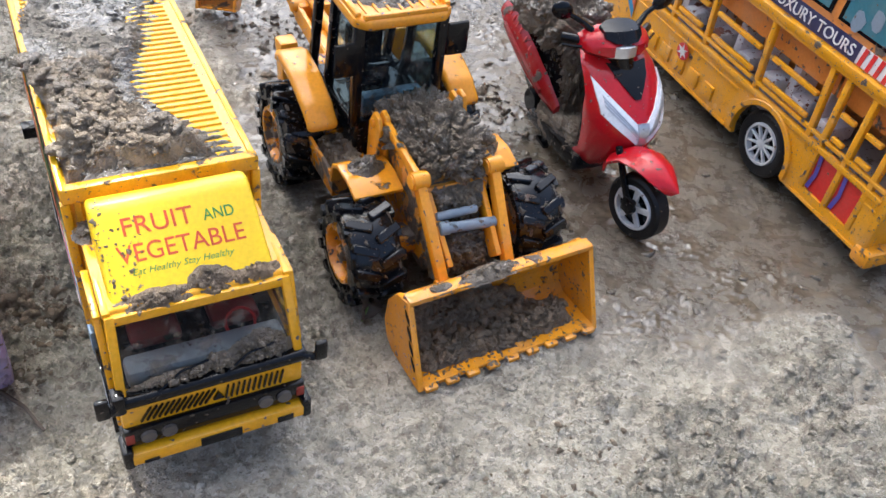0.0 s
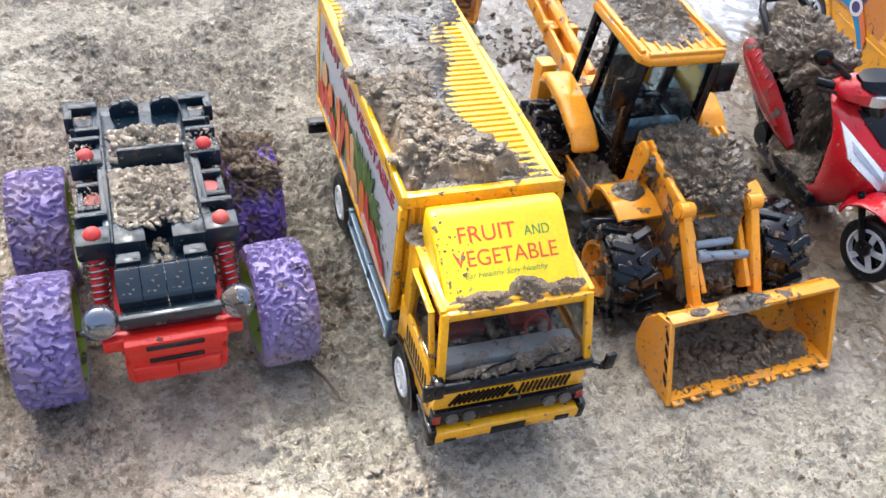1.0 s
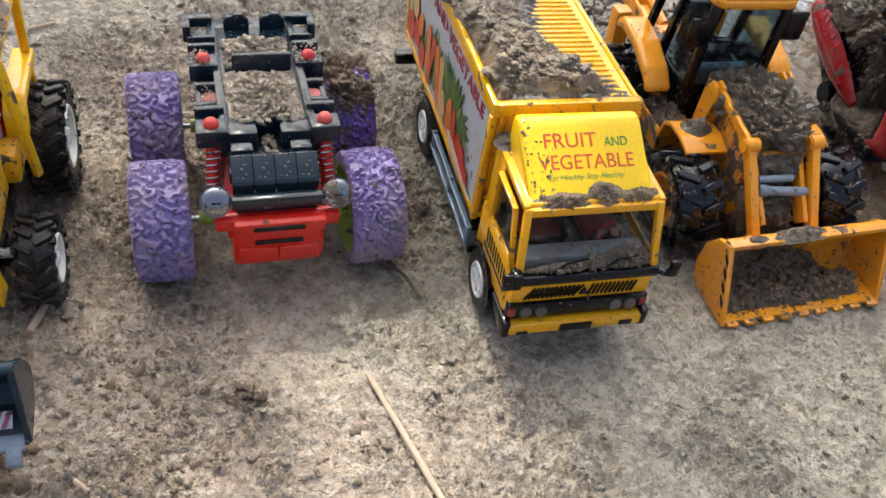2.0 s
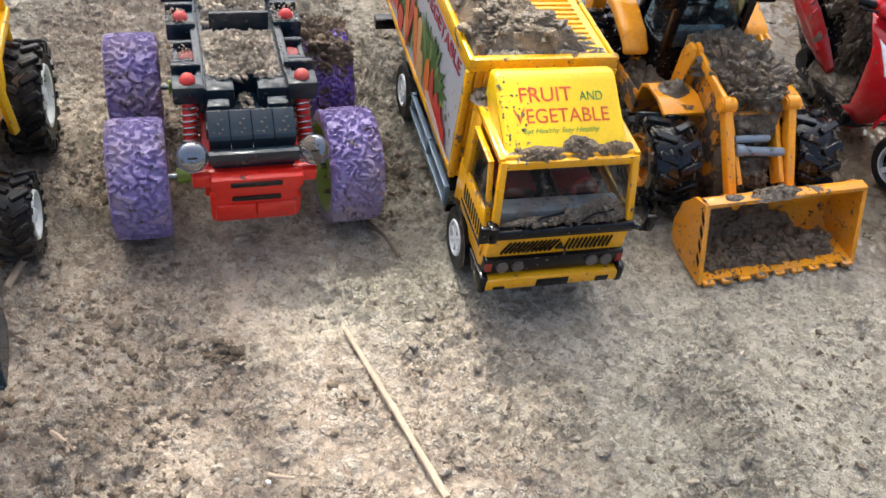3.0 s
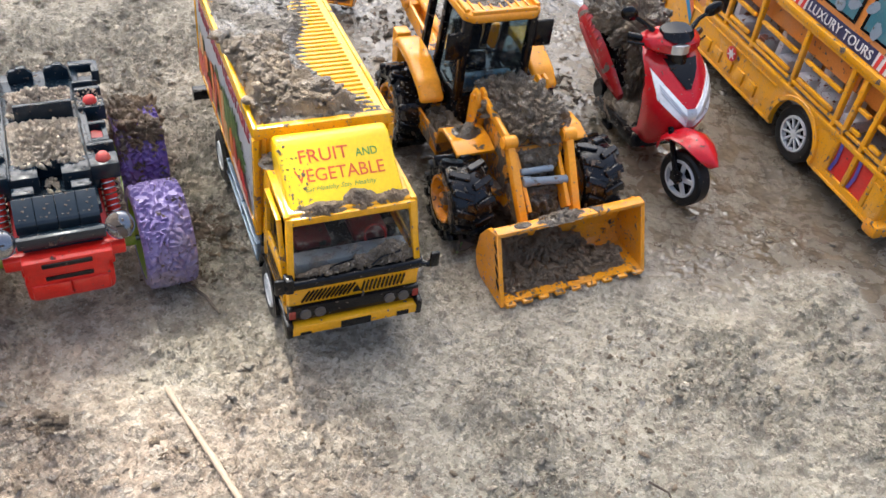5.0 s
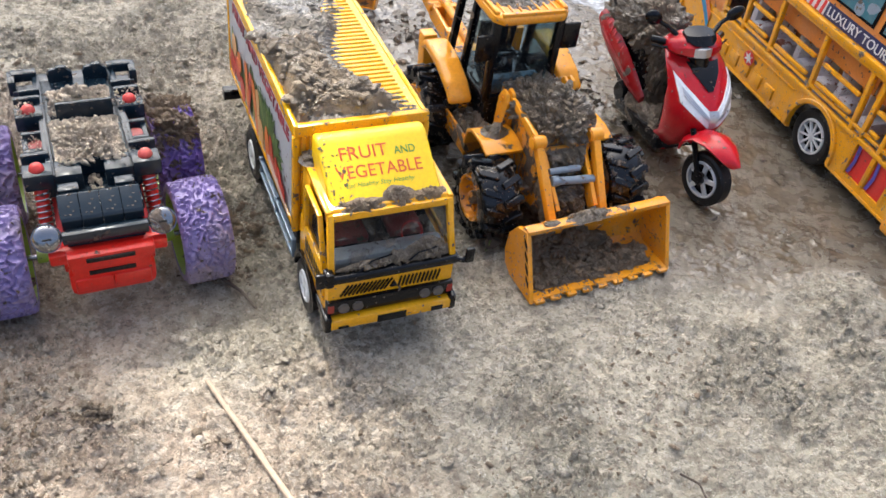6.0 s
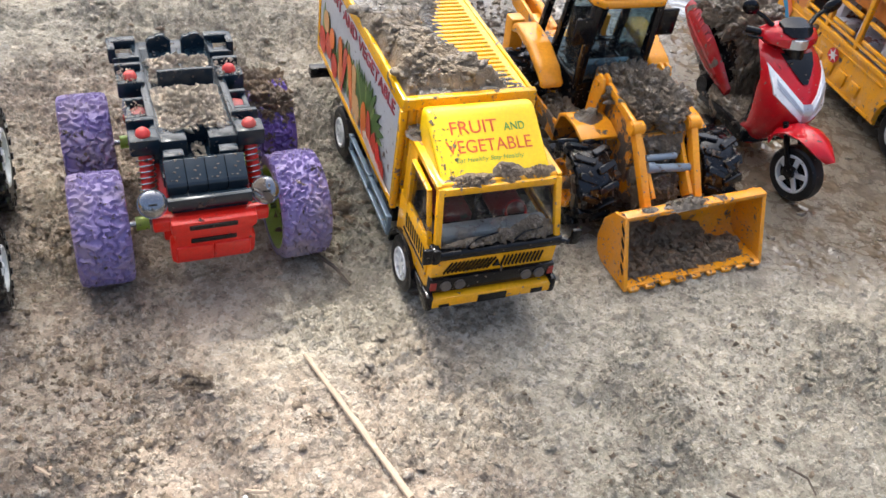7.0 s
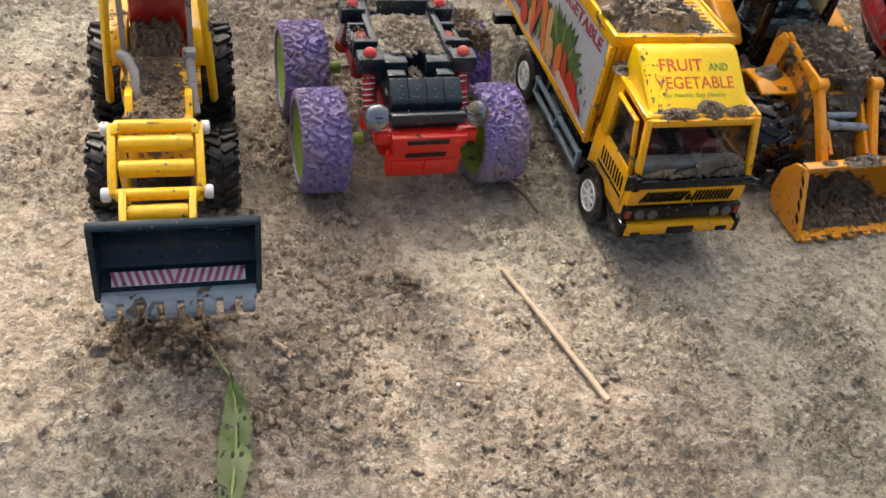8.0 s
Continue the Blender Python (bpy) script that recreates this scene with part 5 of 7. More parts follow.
        box(bm, a, b, 0.036, 0.076, 0.028, 0.031, 0.0006)
        for q in (a + 0.001, b - 0.001):
            box(bm, q - 0.001, q + 0.001, 0.036, 0.076, 0.029, 0.0425, 0.0005)
        for q in (0.037, 0.075):
            box(bm, a, b, q - 0.001, q + 0.001, 0.029, 0.0425, 0.0005)
        part("step_box", bm, K, t, "open step box filled with mud")
        bm = one(prism, [(0.1165, 0.0670), (0.1140, 0.0755), (0.1060, 0.0790), (0.0860, 0.0765), (0.0660, 0.0690), (0.0560, 0.0600), (0.0565, 0.0560), (0.0660, 0.0620), (0.0860, 0.0690), (0.1060, 0.0715)], min(c + s * 0.0345, c + s * 0.0520), max(c + s * 0.0345, c + s * 0.0520), "x", 0.0026, None, 3)
        part("rear_mudguard", bm, YC, t, "smooth orange-yellow rear mudguard")
    # cab
    k, h = -0.0115, 0.0232
    cab = part("cab", one(box, k - h, k + h, 0.050, 0.112, 0.038, 0.064, 0.0015), "black_muddy", t, "open black cab with tinted glass and a muddy yellow roof")
    for s in (-1, 1):
        x = k + s * h
        for p, q, w in (((x, 0.0510, 0.062), (x, 0.0500, 0.122), 0.0055), ((x, 0.0905, 0.060), (x, 0.0810, 0.122), 0.0050), ((x, 0.1150, 0.062), (x, 0.1040, 0.122), 0.0050)):
            part("pillar", one(bar, p, q, w, 0.0048, 0.0008), B, cab, "glossy black pillar")
        for p, q in (((x, 0.050, 0.063), (x, 0.115, 0.063)), ((x, 0.050, 0.1205), (x, 0.105, 0.1205))):
            part("cab_rail", one(bar, p, q, 0.0040, 0.0045, 0.0008), B, cab)
    for y in (0.050, 0.104):
        part("cab_rail", one(bar, (k - h, y, 0.1200), (k + h, y, 0.1200), 0.0038, 0.0038, 0.0008), B, cab)
    for name, pts, ax, q in (("windscreen", [(k - h + 0.002, 0.066), (k + h - 0.002, 0.066), (k + h - 0.002, 0.119), (k - h + 0.002, 0.119)], "y", 0.0505), ("side_window", [(0.0525, 0.066), (0.0880, 0.066), (0.0800, 0.119), (0.0525, 0.119)], "x", k - h), ("side_window", [(0.0525, 0.066), (0.0880, 0.066), (0.0800, 0.119), (0.0525, 0.119)], "x", k + h)):
        g = part(name, one(prism, pts, q - 0.0003, q + 0.0003, ax), "glass_blue", cab)
        g.visible_shadow = False
    bm = one(box, k - 0.011, k + 0.011, 0.080, 0.098, 0.064, 0.070, 0.002)
    box(bm, k - 0.011, k + 0.011, 0.094, 0.100, 0.066, 0.096, 0.002)
    part("seat", bm, B, cab, "black seat")
    bm = bmesh.new()
    cyl(bm, (k, 0.062, 0.062), (k, 0.068, 0.084), 0.0022, None, 10)
    tube(bm, [(k + 0.0085 * math.cos(a), 0.0695 + 0.0070 * math.sin(a), 0.0850 - 0.003 * math.sin(a)) for a in np.linspace(0, 6.28, 21)], 0.0011, 6)
    bar(bm, (k - 0.008, 0.0695, 0.085), (k + 0.008, 0.0695, 0.085), 0.002, 0.0012)
    part("steering_wheel", bm, "black_clean", cab)
    part("console", one(box, k - 0.018, k + 0.018, 0.053, 0.061, 0.064, 0.076, 0.002), "grey_blue", cab, "blue-grey console")
    bm = one(prism, [(k - 0.0215, 0.0430), (k - 0.0272, 0.0490), (k - 0.0272, 0.1080), (k + 0.0272, 0.1080), (k + 0.0272, 0.0490), (k + 0.0215, 0.0430)], 0.1205, 0.1262, "z", 0.0018)
    rim_in, rim_out = 0.0228, 0.0262
    for a, b, p, q in ((-rim_out, -rim_in, 0.0490, 0.1070), (rim_in, rim_out, 0.0490, 0.1070), (-rim_in, rim_in, 0.0445, 0.0478), (-rim_in, rim_in, 0.1040, 0.1070)):
        box(bm, k + a, k + b, p, q, 0.1255, 0.1285, 0.0009)
    roof = part("roof", bm, YC, cab, "yellow cab roof with rounded edges")
    bm = bmesh.new()
    for j in range(7):
        x = k - 0.019 + j * 0.0063
        box(bm, x - 0.0008, x + 0.0008, 0.048, 0.064, 0.1255, 0.1272, 0.0003, None, 1)
    part("roof_ribs", bm, YC, roof)
    for s, x, y, z in ((-1, k - h - 0.0070, 0.049, 0.104), (1, k + h + 0.0090, 0.049, 0.108)):
        bm = bmesh.new()
        box(bm, x - 0.0064, x + 0.0064, y - 0.0014, y + 0.0014, z - 0.0105, z + 0.0085, 0.0014)
        bar(bm, (x, y, z + 0.005), (k + s * h, 0.0505, z + 0.008), 0.0018, 0.0018)
        part("mirror", bm, B, cab, "black mirror plate")
    # loading shovel
    S = Matrix.Translation((-0.0005, -0.060, 0)) @ Matrix.Rotation(radians(3.2), 4, "Z")
    bm = bmesh.new()
    prof = [(-0.0215, 0.0015), (0.0060, 0.0015), (0.0130, 0.0060), (0.0165, 0.0150), (0.0150, 0.0290), (0.0080, 0.0390), (-0.0010, 0.0430)]
    shell_bucket(bm, prof, 0.0020, -0.0525, 0.0525, [(-0.0225, 0.0005), (0.0060, 0.0010), (0.0135, 0.0055), (0.0172, 0.0150), (0.0156, 0.0295), (0.0080, 0.0402), (-0.0030, 0.0440)])
    box(bm, -0.0530, 0.0530, -0.0040, 0.0030, 0.0412, 0.0445, 0.0008)
    bmesh.ops.transform(bm, matrix=S, verts=bm.verts)
    shovel = part("shovel", bm, Y, t, "wide yellow front shovel with a toothed lip")
    for j in range(9):
        x = -0.0470 + j * 0.01175
        bm = one(prism, [(x - 0.0038, -0.0200), (x - 0.0033, -0.0243), (x + 0.0033, -0.0243), (x + 0.0038, -0.0200)], 0.0008, 0.0032, "z", 0.0005)
        bmesh.ops.transform(bm, matrix=S, verts=bm.verts)
        part("tooth", bm, Y, shovel)
    bm = bmesh.new()
    for j in range(4):
        z = 0.010 + j * 0.0075
        prism(bm, [(-0.0208 + z * 0.42, z), (-0.0208 + z * 0.42 + 0.0040, z + 0.0035), (-0.0208 + z * 0.42 + 0.0050, z + 0.0065), (-0.0208 + z * 0.42 + 0.0010, z + 0.0030)], -0.0540, -0.0534, "x")
    bmesh.ops.transform(bm, matrix=S, verts=bm.verts)
    part("warning_stripes", bm, "black_clean", shovel, "black warning stripes")
    # digging arm behind
    bm = one(box, c - 0.026, c + 0.026, 0.124, 0.136, 0.022, 0.056, 0.002)
    part("rear_frame", bm, K, t)
    for s in (-1, 1):
        bm = bmesh.new()
        bar(bm, (c + s * 0.034, 0.138, 0.012), (c + s * 0.036, 0.140, 0.066), 0.011, 0.012, 0.0015, (0, 1, 0))
        bar(bm, (c + s * 0.034, 0.140, 0.002), (c + s * 0.034, 0.140, 0.006), 0.018, 0.018, 0.001, (0, 1, 0))
        part("stabiliser", bm, YC, t, "orange-yellow stabiliser leg")
    bm = bmesh.new()
    p0, p1, p2 = Vector((c, 0.138, 0.036)), Vector((-0.010, 0.200, 0.050)), Vector((-0.013, 0.268, 0.0690))
    for s in (-1, 1):
        o = Vector((s * 0.0048, 0, 0))
        bar(bm, p0 + o, p1 + o, 0.0130, 0.0030, 0.0008, (1, 0, 0))
        bar(bm, p1 + o, p2 + o, 0.0105, 0.0030, 0.0008, (1, 0, 0))
    bar(bm, p0 + Vector((0, 0, -0.005)), p2 + Vector((0, 0, -0.004)), 0.002, 0.008, 0.0004, (1, 0, 0))
    for f, g in ((0.0, 0.55), (0.92, 1.0)):
        bar(bm, p0.lerp(p1, f), p0.lerp(p1, g), 0.0146, 0.0110, 0.0008, (1, 0, 0))
    bar(bm, p1.lerp(p2, 0.72), p2, 0.0122, 0.0110, 0.0008, (1, 0, 0))
    side = Vector((0.0098, 0, 0.003))
    cyl(bm, p1 + side, p1.lerp(p2, 0.80) + side, 0.0038, None, 16, 0.0008)
    cyl(bm, p1.lerp(p2, 0.80) + side, p2 + side, 0.0030, None, 12)
    for f in (-0.08, 0.35, 0.85):
        q = p1.lerp(p2, f) + side
        box(bm, q.x - 0.0070, q.x + 0.0055, q.y - 0.0034, q.y + 0.0034, q.z - 0.0052, q.z + 0.0056, 0.0012)
    cyl(bm, p2 - Vector((0.008, 0, 0)), p2 + Vector((0.008, 0, 0)), 0.0046, None, 16, 0.0006)
    cyl(bm, p1 + Vector((-0.0095, 0, 0.004)), p1 + Vector((0.0095, 0, 0.004)), 0.0040, None, 14, 0.0005)
    cyl(bm, p0 + Vector((0.004, 0.01, 0.012)), p1 + Vector((0.002, 0.02, 0.014)), 0.0034, None, 12)
    cyl(bm, p1 + Vector((0.002, 0.010, 0.012)), p2 + Vector((0.001, -0.004, 0.008)), 0.0024, None, 12)
    part("boom", bm, Y, t, "yellow boom with pins and ram")
    bm = bmesh.new()
    q0, q1 = p2, Vector((-0.050, 0.314, 0.0420))
    bar(bm, q0 + (q0 - q1) * 0.12, q1, 0.0100, 0.0100, 0.0018, (1, 0, 0))
    cyl(bm, q0.lerp(q1, 0.15) + Vector((0, 0, 0.009)), q0.lerp(q1, 0.75) + Vector((0, 0, 0.008)), 0.0030, None, 12)
    cyl(bm, q1 + Vector((-0.007, 0, 0)), q1 + Vector((0.007, 0, 0)), 0.0042, None, 14)
    part("dipper", bm, Y, t, "yellow dipper arm")
    bm = bmesh.new()
    shell_bucket(bm, [(-0.014, 0.004), (-0.002, 0.000), (0.010, 0.004), (0.016, 0.014), (0.013, 0.026), (0.004, 0.034)], 0.0015, -0.014, 0.014, [(-0.015, 0.004), (-0.002, -0.001), (0.0105, 0.0035), (0.0168, 0.014), (0.0136, 0.0265), (0.004, 0.035), (-0.006, 0.026)])
    bar(bm, (0, 0.006, 0.030), (0, 0.004, 0.044), 0.012, 0.010, 0.0012, (1, 0, 0))
    bmesh.ops.transform(bm, matrix=Matrix.Translation((-0.040, 0.304, 0.004)) @ Matrix.Rotation(radians(-28), 4, "Z"), verts=bm.verts)
    part("digging_bucket", bm, K, t, "narrow orange-brown digging bucket")


build_backhoe(backhoe)


def tyre_mud(m, x, y, R, w, seed, much=0.5):
    """Mud packed between the lugs and over the shoulders of a tyre whose axle is x."""
    T, U = np.meshgrid(np.linspace(0, 2 * math.pi, 230), np.linspace(-1.12, 1.12, 34))
    where = fbm((np.cos(T) + 3) * 5, (np.sin(T) + 3) * 5 + U * 4, 4, seed) + much - 1.0
    c1, g1 = chunks(T * R * 330, U * w * 165, seed)
    flat = np.clip(np.abs(U), 0, 1)
    r = R * (1 - 0.30 * smooth01(np.abs(U), 0.86, 1.12)) - 0.0034 + 0.0034 * smooth01(where, -0.06, 0.16) * (0.35 + 0.65 * smooth01(g1, 0.0, 0.2) * np.clip(c1, 0, 1.2))
    ob = sheet("mud", x + np.clip(U, -1.03, 1.03) * w / 2, y + r * np.cos(T), R - 0.001 + r * np.sin(T), where > -0.10, "mud_wet")
    ob.matrix_world = m
    return tagged(ob, "wet mud packed between the lugs of a black tyre", "mud", kind="stuff")


for x, sd_ in ((-0.0520, 101), (0.0420, 103)):
    tyre_mud(BACKHOE, x, -0.007, 0.0280, 0.027, sd_, 0.33)
    tyre_mud(BACKHOE, x * 1.02, 0.098, 0.0305, 0.026, sd_ + 1, 0.36)
mud_lump(BACKHOE, (-0.0065, 0.018, 0.0700), (0.0210, 0.0335, 0.0150), "thick wet mud heaped on the digger's hood", "mud_wet", 3, 130, 0.0085, 0.7, 96, 300, 0.0032)
mud_patch("mud", BACKHOE, (-0.042, 0.020, 0.045, 0.112), lambda X, Y: np.full_like(X, 0.1262), lambda X, Y: np.minimum(inside(-0.0370, 0.0125, 0.050, 0.110, 0.007)(X, Y), spot(X, Y, -0.0125, 0.086, 0.034, 0.034) * 2.0), 0.0052, "wet mud lying on the digger's cab roof", "mud_wet", 0.0008, 8, 150, 110, 0.0024)
SHOVEL = BACKHOE @ Matrix.Translation((-0.0005, -0.060, 0)) @ Matrix.Rotation(radians(3.2), 4, "Z")
mud_patch("mud", SHOVEL, (-0.052, 0.052, -0.021, 0.0170), lambda X, Y: 0.0030 + 0.014 * smooth01(Y, 0.0, 0.018), lambda X, Y: np.minimum(inside(-0.0485, 0.0440, -0.0165, 0.0200, 0.006)(X, Y), (0.046 - X - 2.2 * np.clip(Y + 0.004, 0, 1)) / 0.008), 0.0080, "dark crumbled mud lying in the shovel", "mud_brown", 0.0008, 13, 170, 1300, 0.0036)
rng = np.random.RandomState(31)
sx, sy = rng.uniform(-0.050, 0.047, 170), -0.0265 + 0.012 * rng.rand(170) ** 0.6
size = 0.0004 + 0.0012 * rng.rand(170) ** 2
lip_mud = crumbs("mud", np.stack([sx, sy, 0.0032 + 0 * sx, size], 1), "bits of mud sticking to the shovel's lip", "mud_brown", 9, 0.5, 2)
lip_mud.matrix_world = SHOVEL
for a, b, sd_ in ((-0.0500, -0.0300, 17), (0.0175, 0.0365, 18)):
    mud_patch("mud", BACKHOE, (a - 0.004, b + 0.004, 0.034, 0.078), lambda X, Y: np.full_like(X, 0.0315), inside(a, b, 0.037, 0.075, 0.004), 0.013, "mud filling the digger's step box", "mud_wet", 0.0010, sd_, 170, 150)
for a, b, sd_ in ((-0.0530, -0.0290, 19), (0.0150, 0.0400, 23)):
    mud_patch("mud", BACKHOE, (a, b, -0.010, 0.034), lambda X, Y: 0.0580 - 40.0 * np.clip(Y - 0.018, 0, 1) ** 2 - 20.0 * np.clip(0.004 - Y, 0, 1) ** 2, lambda X, Y, q=(a + b) / 2: spot(X, Y, q, 0.019, 0.0105, 0.010) * 1.5, 0.0055, "splash of mud on the digger's front mudguard", "mud_wet", 0.0010, sd_, 220, 70, 0.0018)
# mud packed into the nose
nose = BACKHOE @ axes((-0.0065, -0.0140, 0.047), (1, 0, 0), (0, 0, 1))
mud_patch("mud", nose, (-0.018, 0.018, -0.018, 0.020), lambda X, Y: np.zeros_like(X), inside(-0.0165, 0.0165, -0.017, 0.019, 0.006), 0.012, "mud packed against the digger's radiator", "mud_wet", 0.0010, 29, 200, 200)
low_nose = BACKHOE @ axes((-0.0065, -0.0250, 0.0300), (1, 0, 0), (0, 0.5, 0.86))
mud_patch("mud", low_nose, (-0.018, 0.018, -0.016, 0.016), lambda X, Y: np.zeros_like(X), inside(-0.0165, 0.0165, -0.014, 0.015, 0.006), 0.012, "mud hanging below the digger's radiator", "mud_wet", 0.0010, 37, 200, 160)
ledge_mud = SHOVEL @ Matrix.Translation((0, 0, 0.0445))
mud_patch("mud", ledge_mud, (-0.045, 0.045, -0.006, 0.006), lambda X, Y: 0.0 * X, lambda X, Y: np.maximum(spot(X, Y, -0.005, 0.0, 0.026, 0.0055), spot(X, Y, -0.035, 0.0, 0.010, 0.004)) * 1.2, 0.0030, "mud smeared along the shovel's upper edge", "mud_wet", 0.0008, 41, 230, 60, 0.0016)

# ---- wheel loader ----
LOADER = pose(-0.318, 0.186, 0, 0, 0, 32)
loader = thing("toy_loader", LOADER, "yellow toy front loader with a dark blue bucket", "toy digger")


def build_loader(t):
    Y, K = "loader_yellow", "loader_muddy"
    c = -0.0085
    bm = one(box, c - 0.014, c + 0.014, -0.034, 0.105, 0.018, 0.046, 0.002)
    box(bm, c - 0.026, c + 0.026, -0.008, 0.004, 0.016, 0.030, 0.001)
    box(bm, c - 0.028, c + 0.028, 0.072, 0.088, 0.022, 0.040, 0.001)
    part("chassis", bm, "black_muddy", t, "dark chassis")
    for s in (-1, 1):
        wheel(t, c + s * 0.0305, -0.009, 0.0225, 0.0180, 0.0125, s, "tyre", "white", 16, 0.0018, 0.55, 0, 0.15, "black tractor tyre with chevron lugs")
        wheel(t, c + s * 0.0305, 0.077, 0.0310, 0.0200, 0.0175, s, "tyre", "white", 18, 0.0022, 0.55, 0, 0.1, "large black tractor tyre with chevron lugs")
        bm = bmesh.new()
        cyl(bm, (c + s * 0.014, -0.012, 0.030), (c + s * 0.022, -0.012, 0.030), 0.0026, None, 12)
        part("axle_cap", bm, "white", t)
    hood = part("hood", one(prism, [(-0.034, 0.040), (-0.034, 0.060), (-0.026, 0.066), (0.024, 0.072), (0.024, 0.040)], c - 0.0165, c + 0.0165, "x", 0.002), K, t, "yellow hood strewn with soil")
    bm = bmesh.new()
    for s in (-1, 1):
        prism(bm, [(-0.030, 0.056), (-0.012, 0.074), (0.000, 0.072), (-0.008, 0.058)], c + s * 0.0150 - 0.002, c + s * 0.0150 + 0.002, "x", 0.0006)
    part("hood_cheek", bm, Y, hood)
    # front towers, cross shaft, linkage
    up, out = 0.0075, 0.0035
    for s in (-1, 1):
        x = c + s * 0.0180
        bm = one(prism, [(-0.034, 0.030), (-0.050, 0.074 + up), (-0.058 - out, 0.085 + up), (-0.063 - out, 0.082 + up), (-0.059 - out, 0.072 + up), (-0.047, 0.030)], x - 0.0018, x + 0.0018, "x", 0.0007)
        part("tower", bm, Y, t)
        x = c + s * 0.0197
        bm = bmesh.new()
        bar(bm, (x, -0.0555 - out, 0.0815 + up), (x, -0.0870 - out, 0.0645 + up), 0.0066, 0.0040, 0.0010, (1, 0, 0))
        bar(bm, (c + s * 0.0155, -0.0850 - out, 0.0655 + up), (c + s * 0.0150, -0.1080, 0.0680), 0.0066, 0.0036, 0.0010, (1, 0, 0))
        bar(bm, (c + s * 0.0152, -0.1070, 0.0690), (c + s * 0.0152, -0.1120, 0.0672), 0.0080, 0.0036, 0.0010, (1, 0, 0))
        part("link", bm, Y, t)
        for y, z in ((-0.0560 - out, 0.0800 + up), (-0.0860 - out, 0.0650 + up)):
            bm = bmesh.new()
            cyl(bm, (c + s * 0.0205, y, z), (c + s * 0.0248, y, z), 0.0034, None, 16, 0.0006)
            part("pin", bm, "white", t, "white pin end")
        bm = bmesh.new()
        cyl(bm, (c + s * 0.010, -0.0545 - out, 0.0800 + up), (c + s * 0.0165, -0.0545 - out, 0.0800 + up), 0.0026, None, 12)
        part("bush", bm, "white", t)
    for y, z, r, w in ((-0.0545, 0.0800, 0.0034, 0.0188), (-0.0635, 0.0765, 0.0040, 0.0168), (-0.0745, 0.0705, 0.0042, 0.0168), (-0.0865, 0.0650, 0.0030, 0.0188), (-0.0960, 0.0615, 0.0042, 0.0132)):
        bm = bmesh.new()
        cyl(bm, (c - w, y - out, z + up), (c + w, y - out, z + up), r, None, 18, 0.0006)
        part("cross_tube", bm, Y, t, "yellow cross tube")
    # bucket, raised on its arms and tipped a little
    b0, b1 = -0.0412, 0.0412
    bm = bmesh.new()
    prof = [(-0.1060, 0.0062), (-0.0860, 0.0040), (-0.0760, 0.0085), (-0.0720, 0.0180), (-0.0745, 0.0320), (-0.0815, 0.0455)]
    shell_bucket(bm, prof, 0.0020, b0, b1, [(-0.1050, 0.0060), (-0.0860, 0.0035), (-0.0750, 0.0080), (-0.0712, 0.0180), (-0.0738, 0.0325), (-0.0812, 0.0462), (-0.0850, 0.0455), (-0.0960, 0.0240)])
    box(bm, b0 - 0.001, b1 + 0.001, -0.0850, -0.0800, 0.0435, 0.0468, 0.0010)
    bucket = part("bucket", bm, "dark_blue", t, "dark blue bucket")
    part("lip", one(box, b0 + 0.002, b1 - 0.002, -0.1085, -0.1010, 0.0048, 0.0088, 0.0008), "grey_blue", bucket, "grey-blue lip")
    for j in range(8):
        x = b0 + 0.0065 + j * (b1 - b0 - 0.013) / 7
        bm = one(prism, [(-0.1060, 0.0090), (-0.1110, 0.0088), (-0.1142, 0.0066), (-0.1150, 0.0012), (-0.1128, 0.0012), (-0.1118, 0.0045), (-0.1060, 0.0052)], x - 0.0032, x + 0.0032, "x", 0.0008)
        part("tooth", bm, "grey_blue", bucket, "blue-grey tooth")
    tilt = axes(((b0 + b1) / 2, -0.0945, 0.0076), (1, 0, 0), (0, 0.995, 0.10))
    decal("stripe_ground", [[(-0.0340, -0.0035), (0.0340, -0.0035), (0.0340, 0.0045), (-0.0340, 0.0045)]], tilt, "sticker_white", bucket, 0.0006)
    stripes = []
    for j in range(17):
        x = -0.0325 + j * 0.0040
        d = 0.0026 if j >= 8 else -0.0026
        stripes.append([(x - 0.0010 - d / 2, -0.0034), (x + 0.0010 - d / 2, -0.0034), (x + 0.0010 + d / 2, 0.0044), (x - 0.0010 + d / 2, 0.0044)])
    decal("stripe_print", stripes, tilt, "sticker_mauve", bucket, 0.0010)
    raised = Matrix.Translation((-0.0005, -0.1300, 0.0910)) @ Matrix.Rotation(radians(20), 4, "X") @ Matrix.Diagonal((0.84, 0.84, 0.84, 1)) @ Matrix.Translation((0, 0.0815, -0.0462))
    for ob in (bucket, *bucket.children):
        ob.data.transform(raised)
    # cab
    h = 0.0245
    cab = part("cab", one(box, c - 0.022, c + 0.022, 0.026, 0.092, 0.040, 0.058, 0.002), K, t, "yellow cab with a flat canopy")
    part("roof", one(box, c - h - 0.002, c + h + 0.002, 0.022, 0.094, 0.1110, 0.1180, 0.002), Y, cab, "flat yellow canopy")
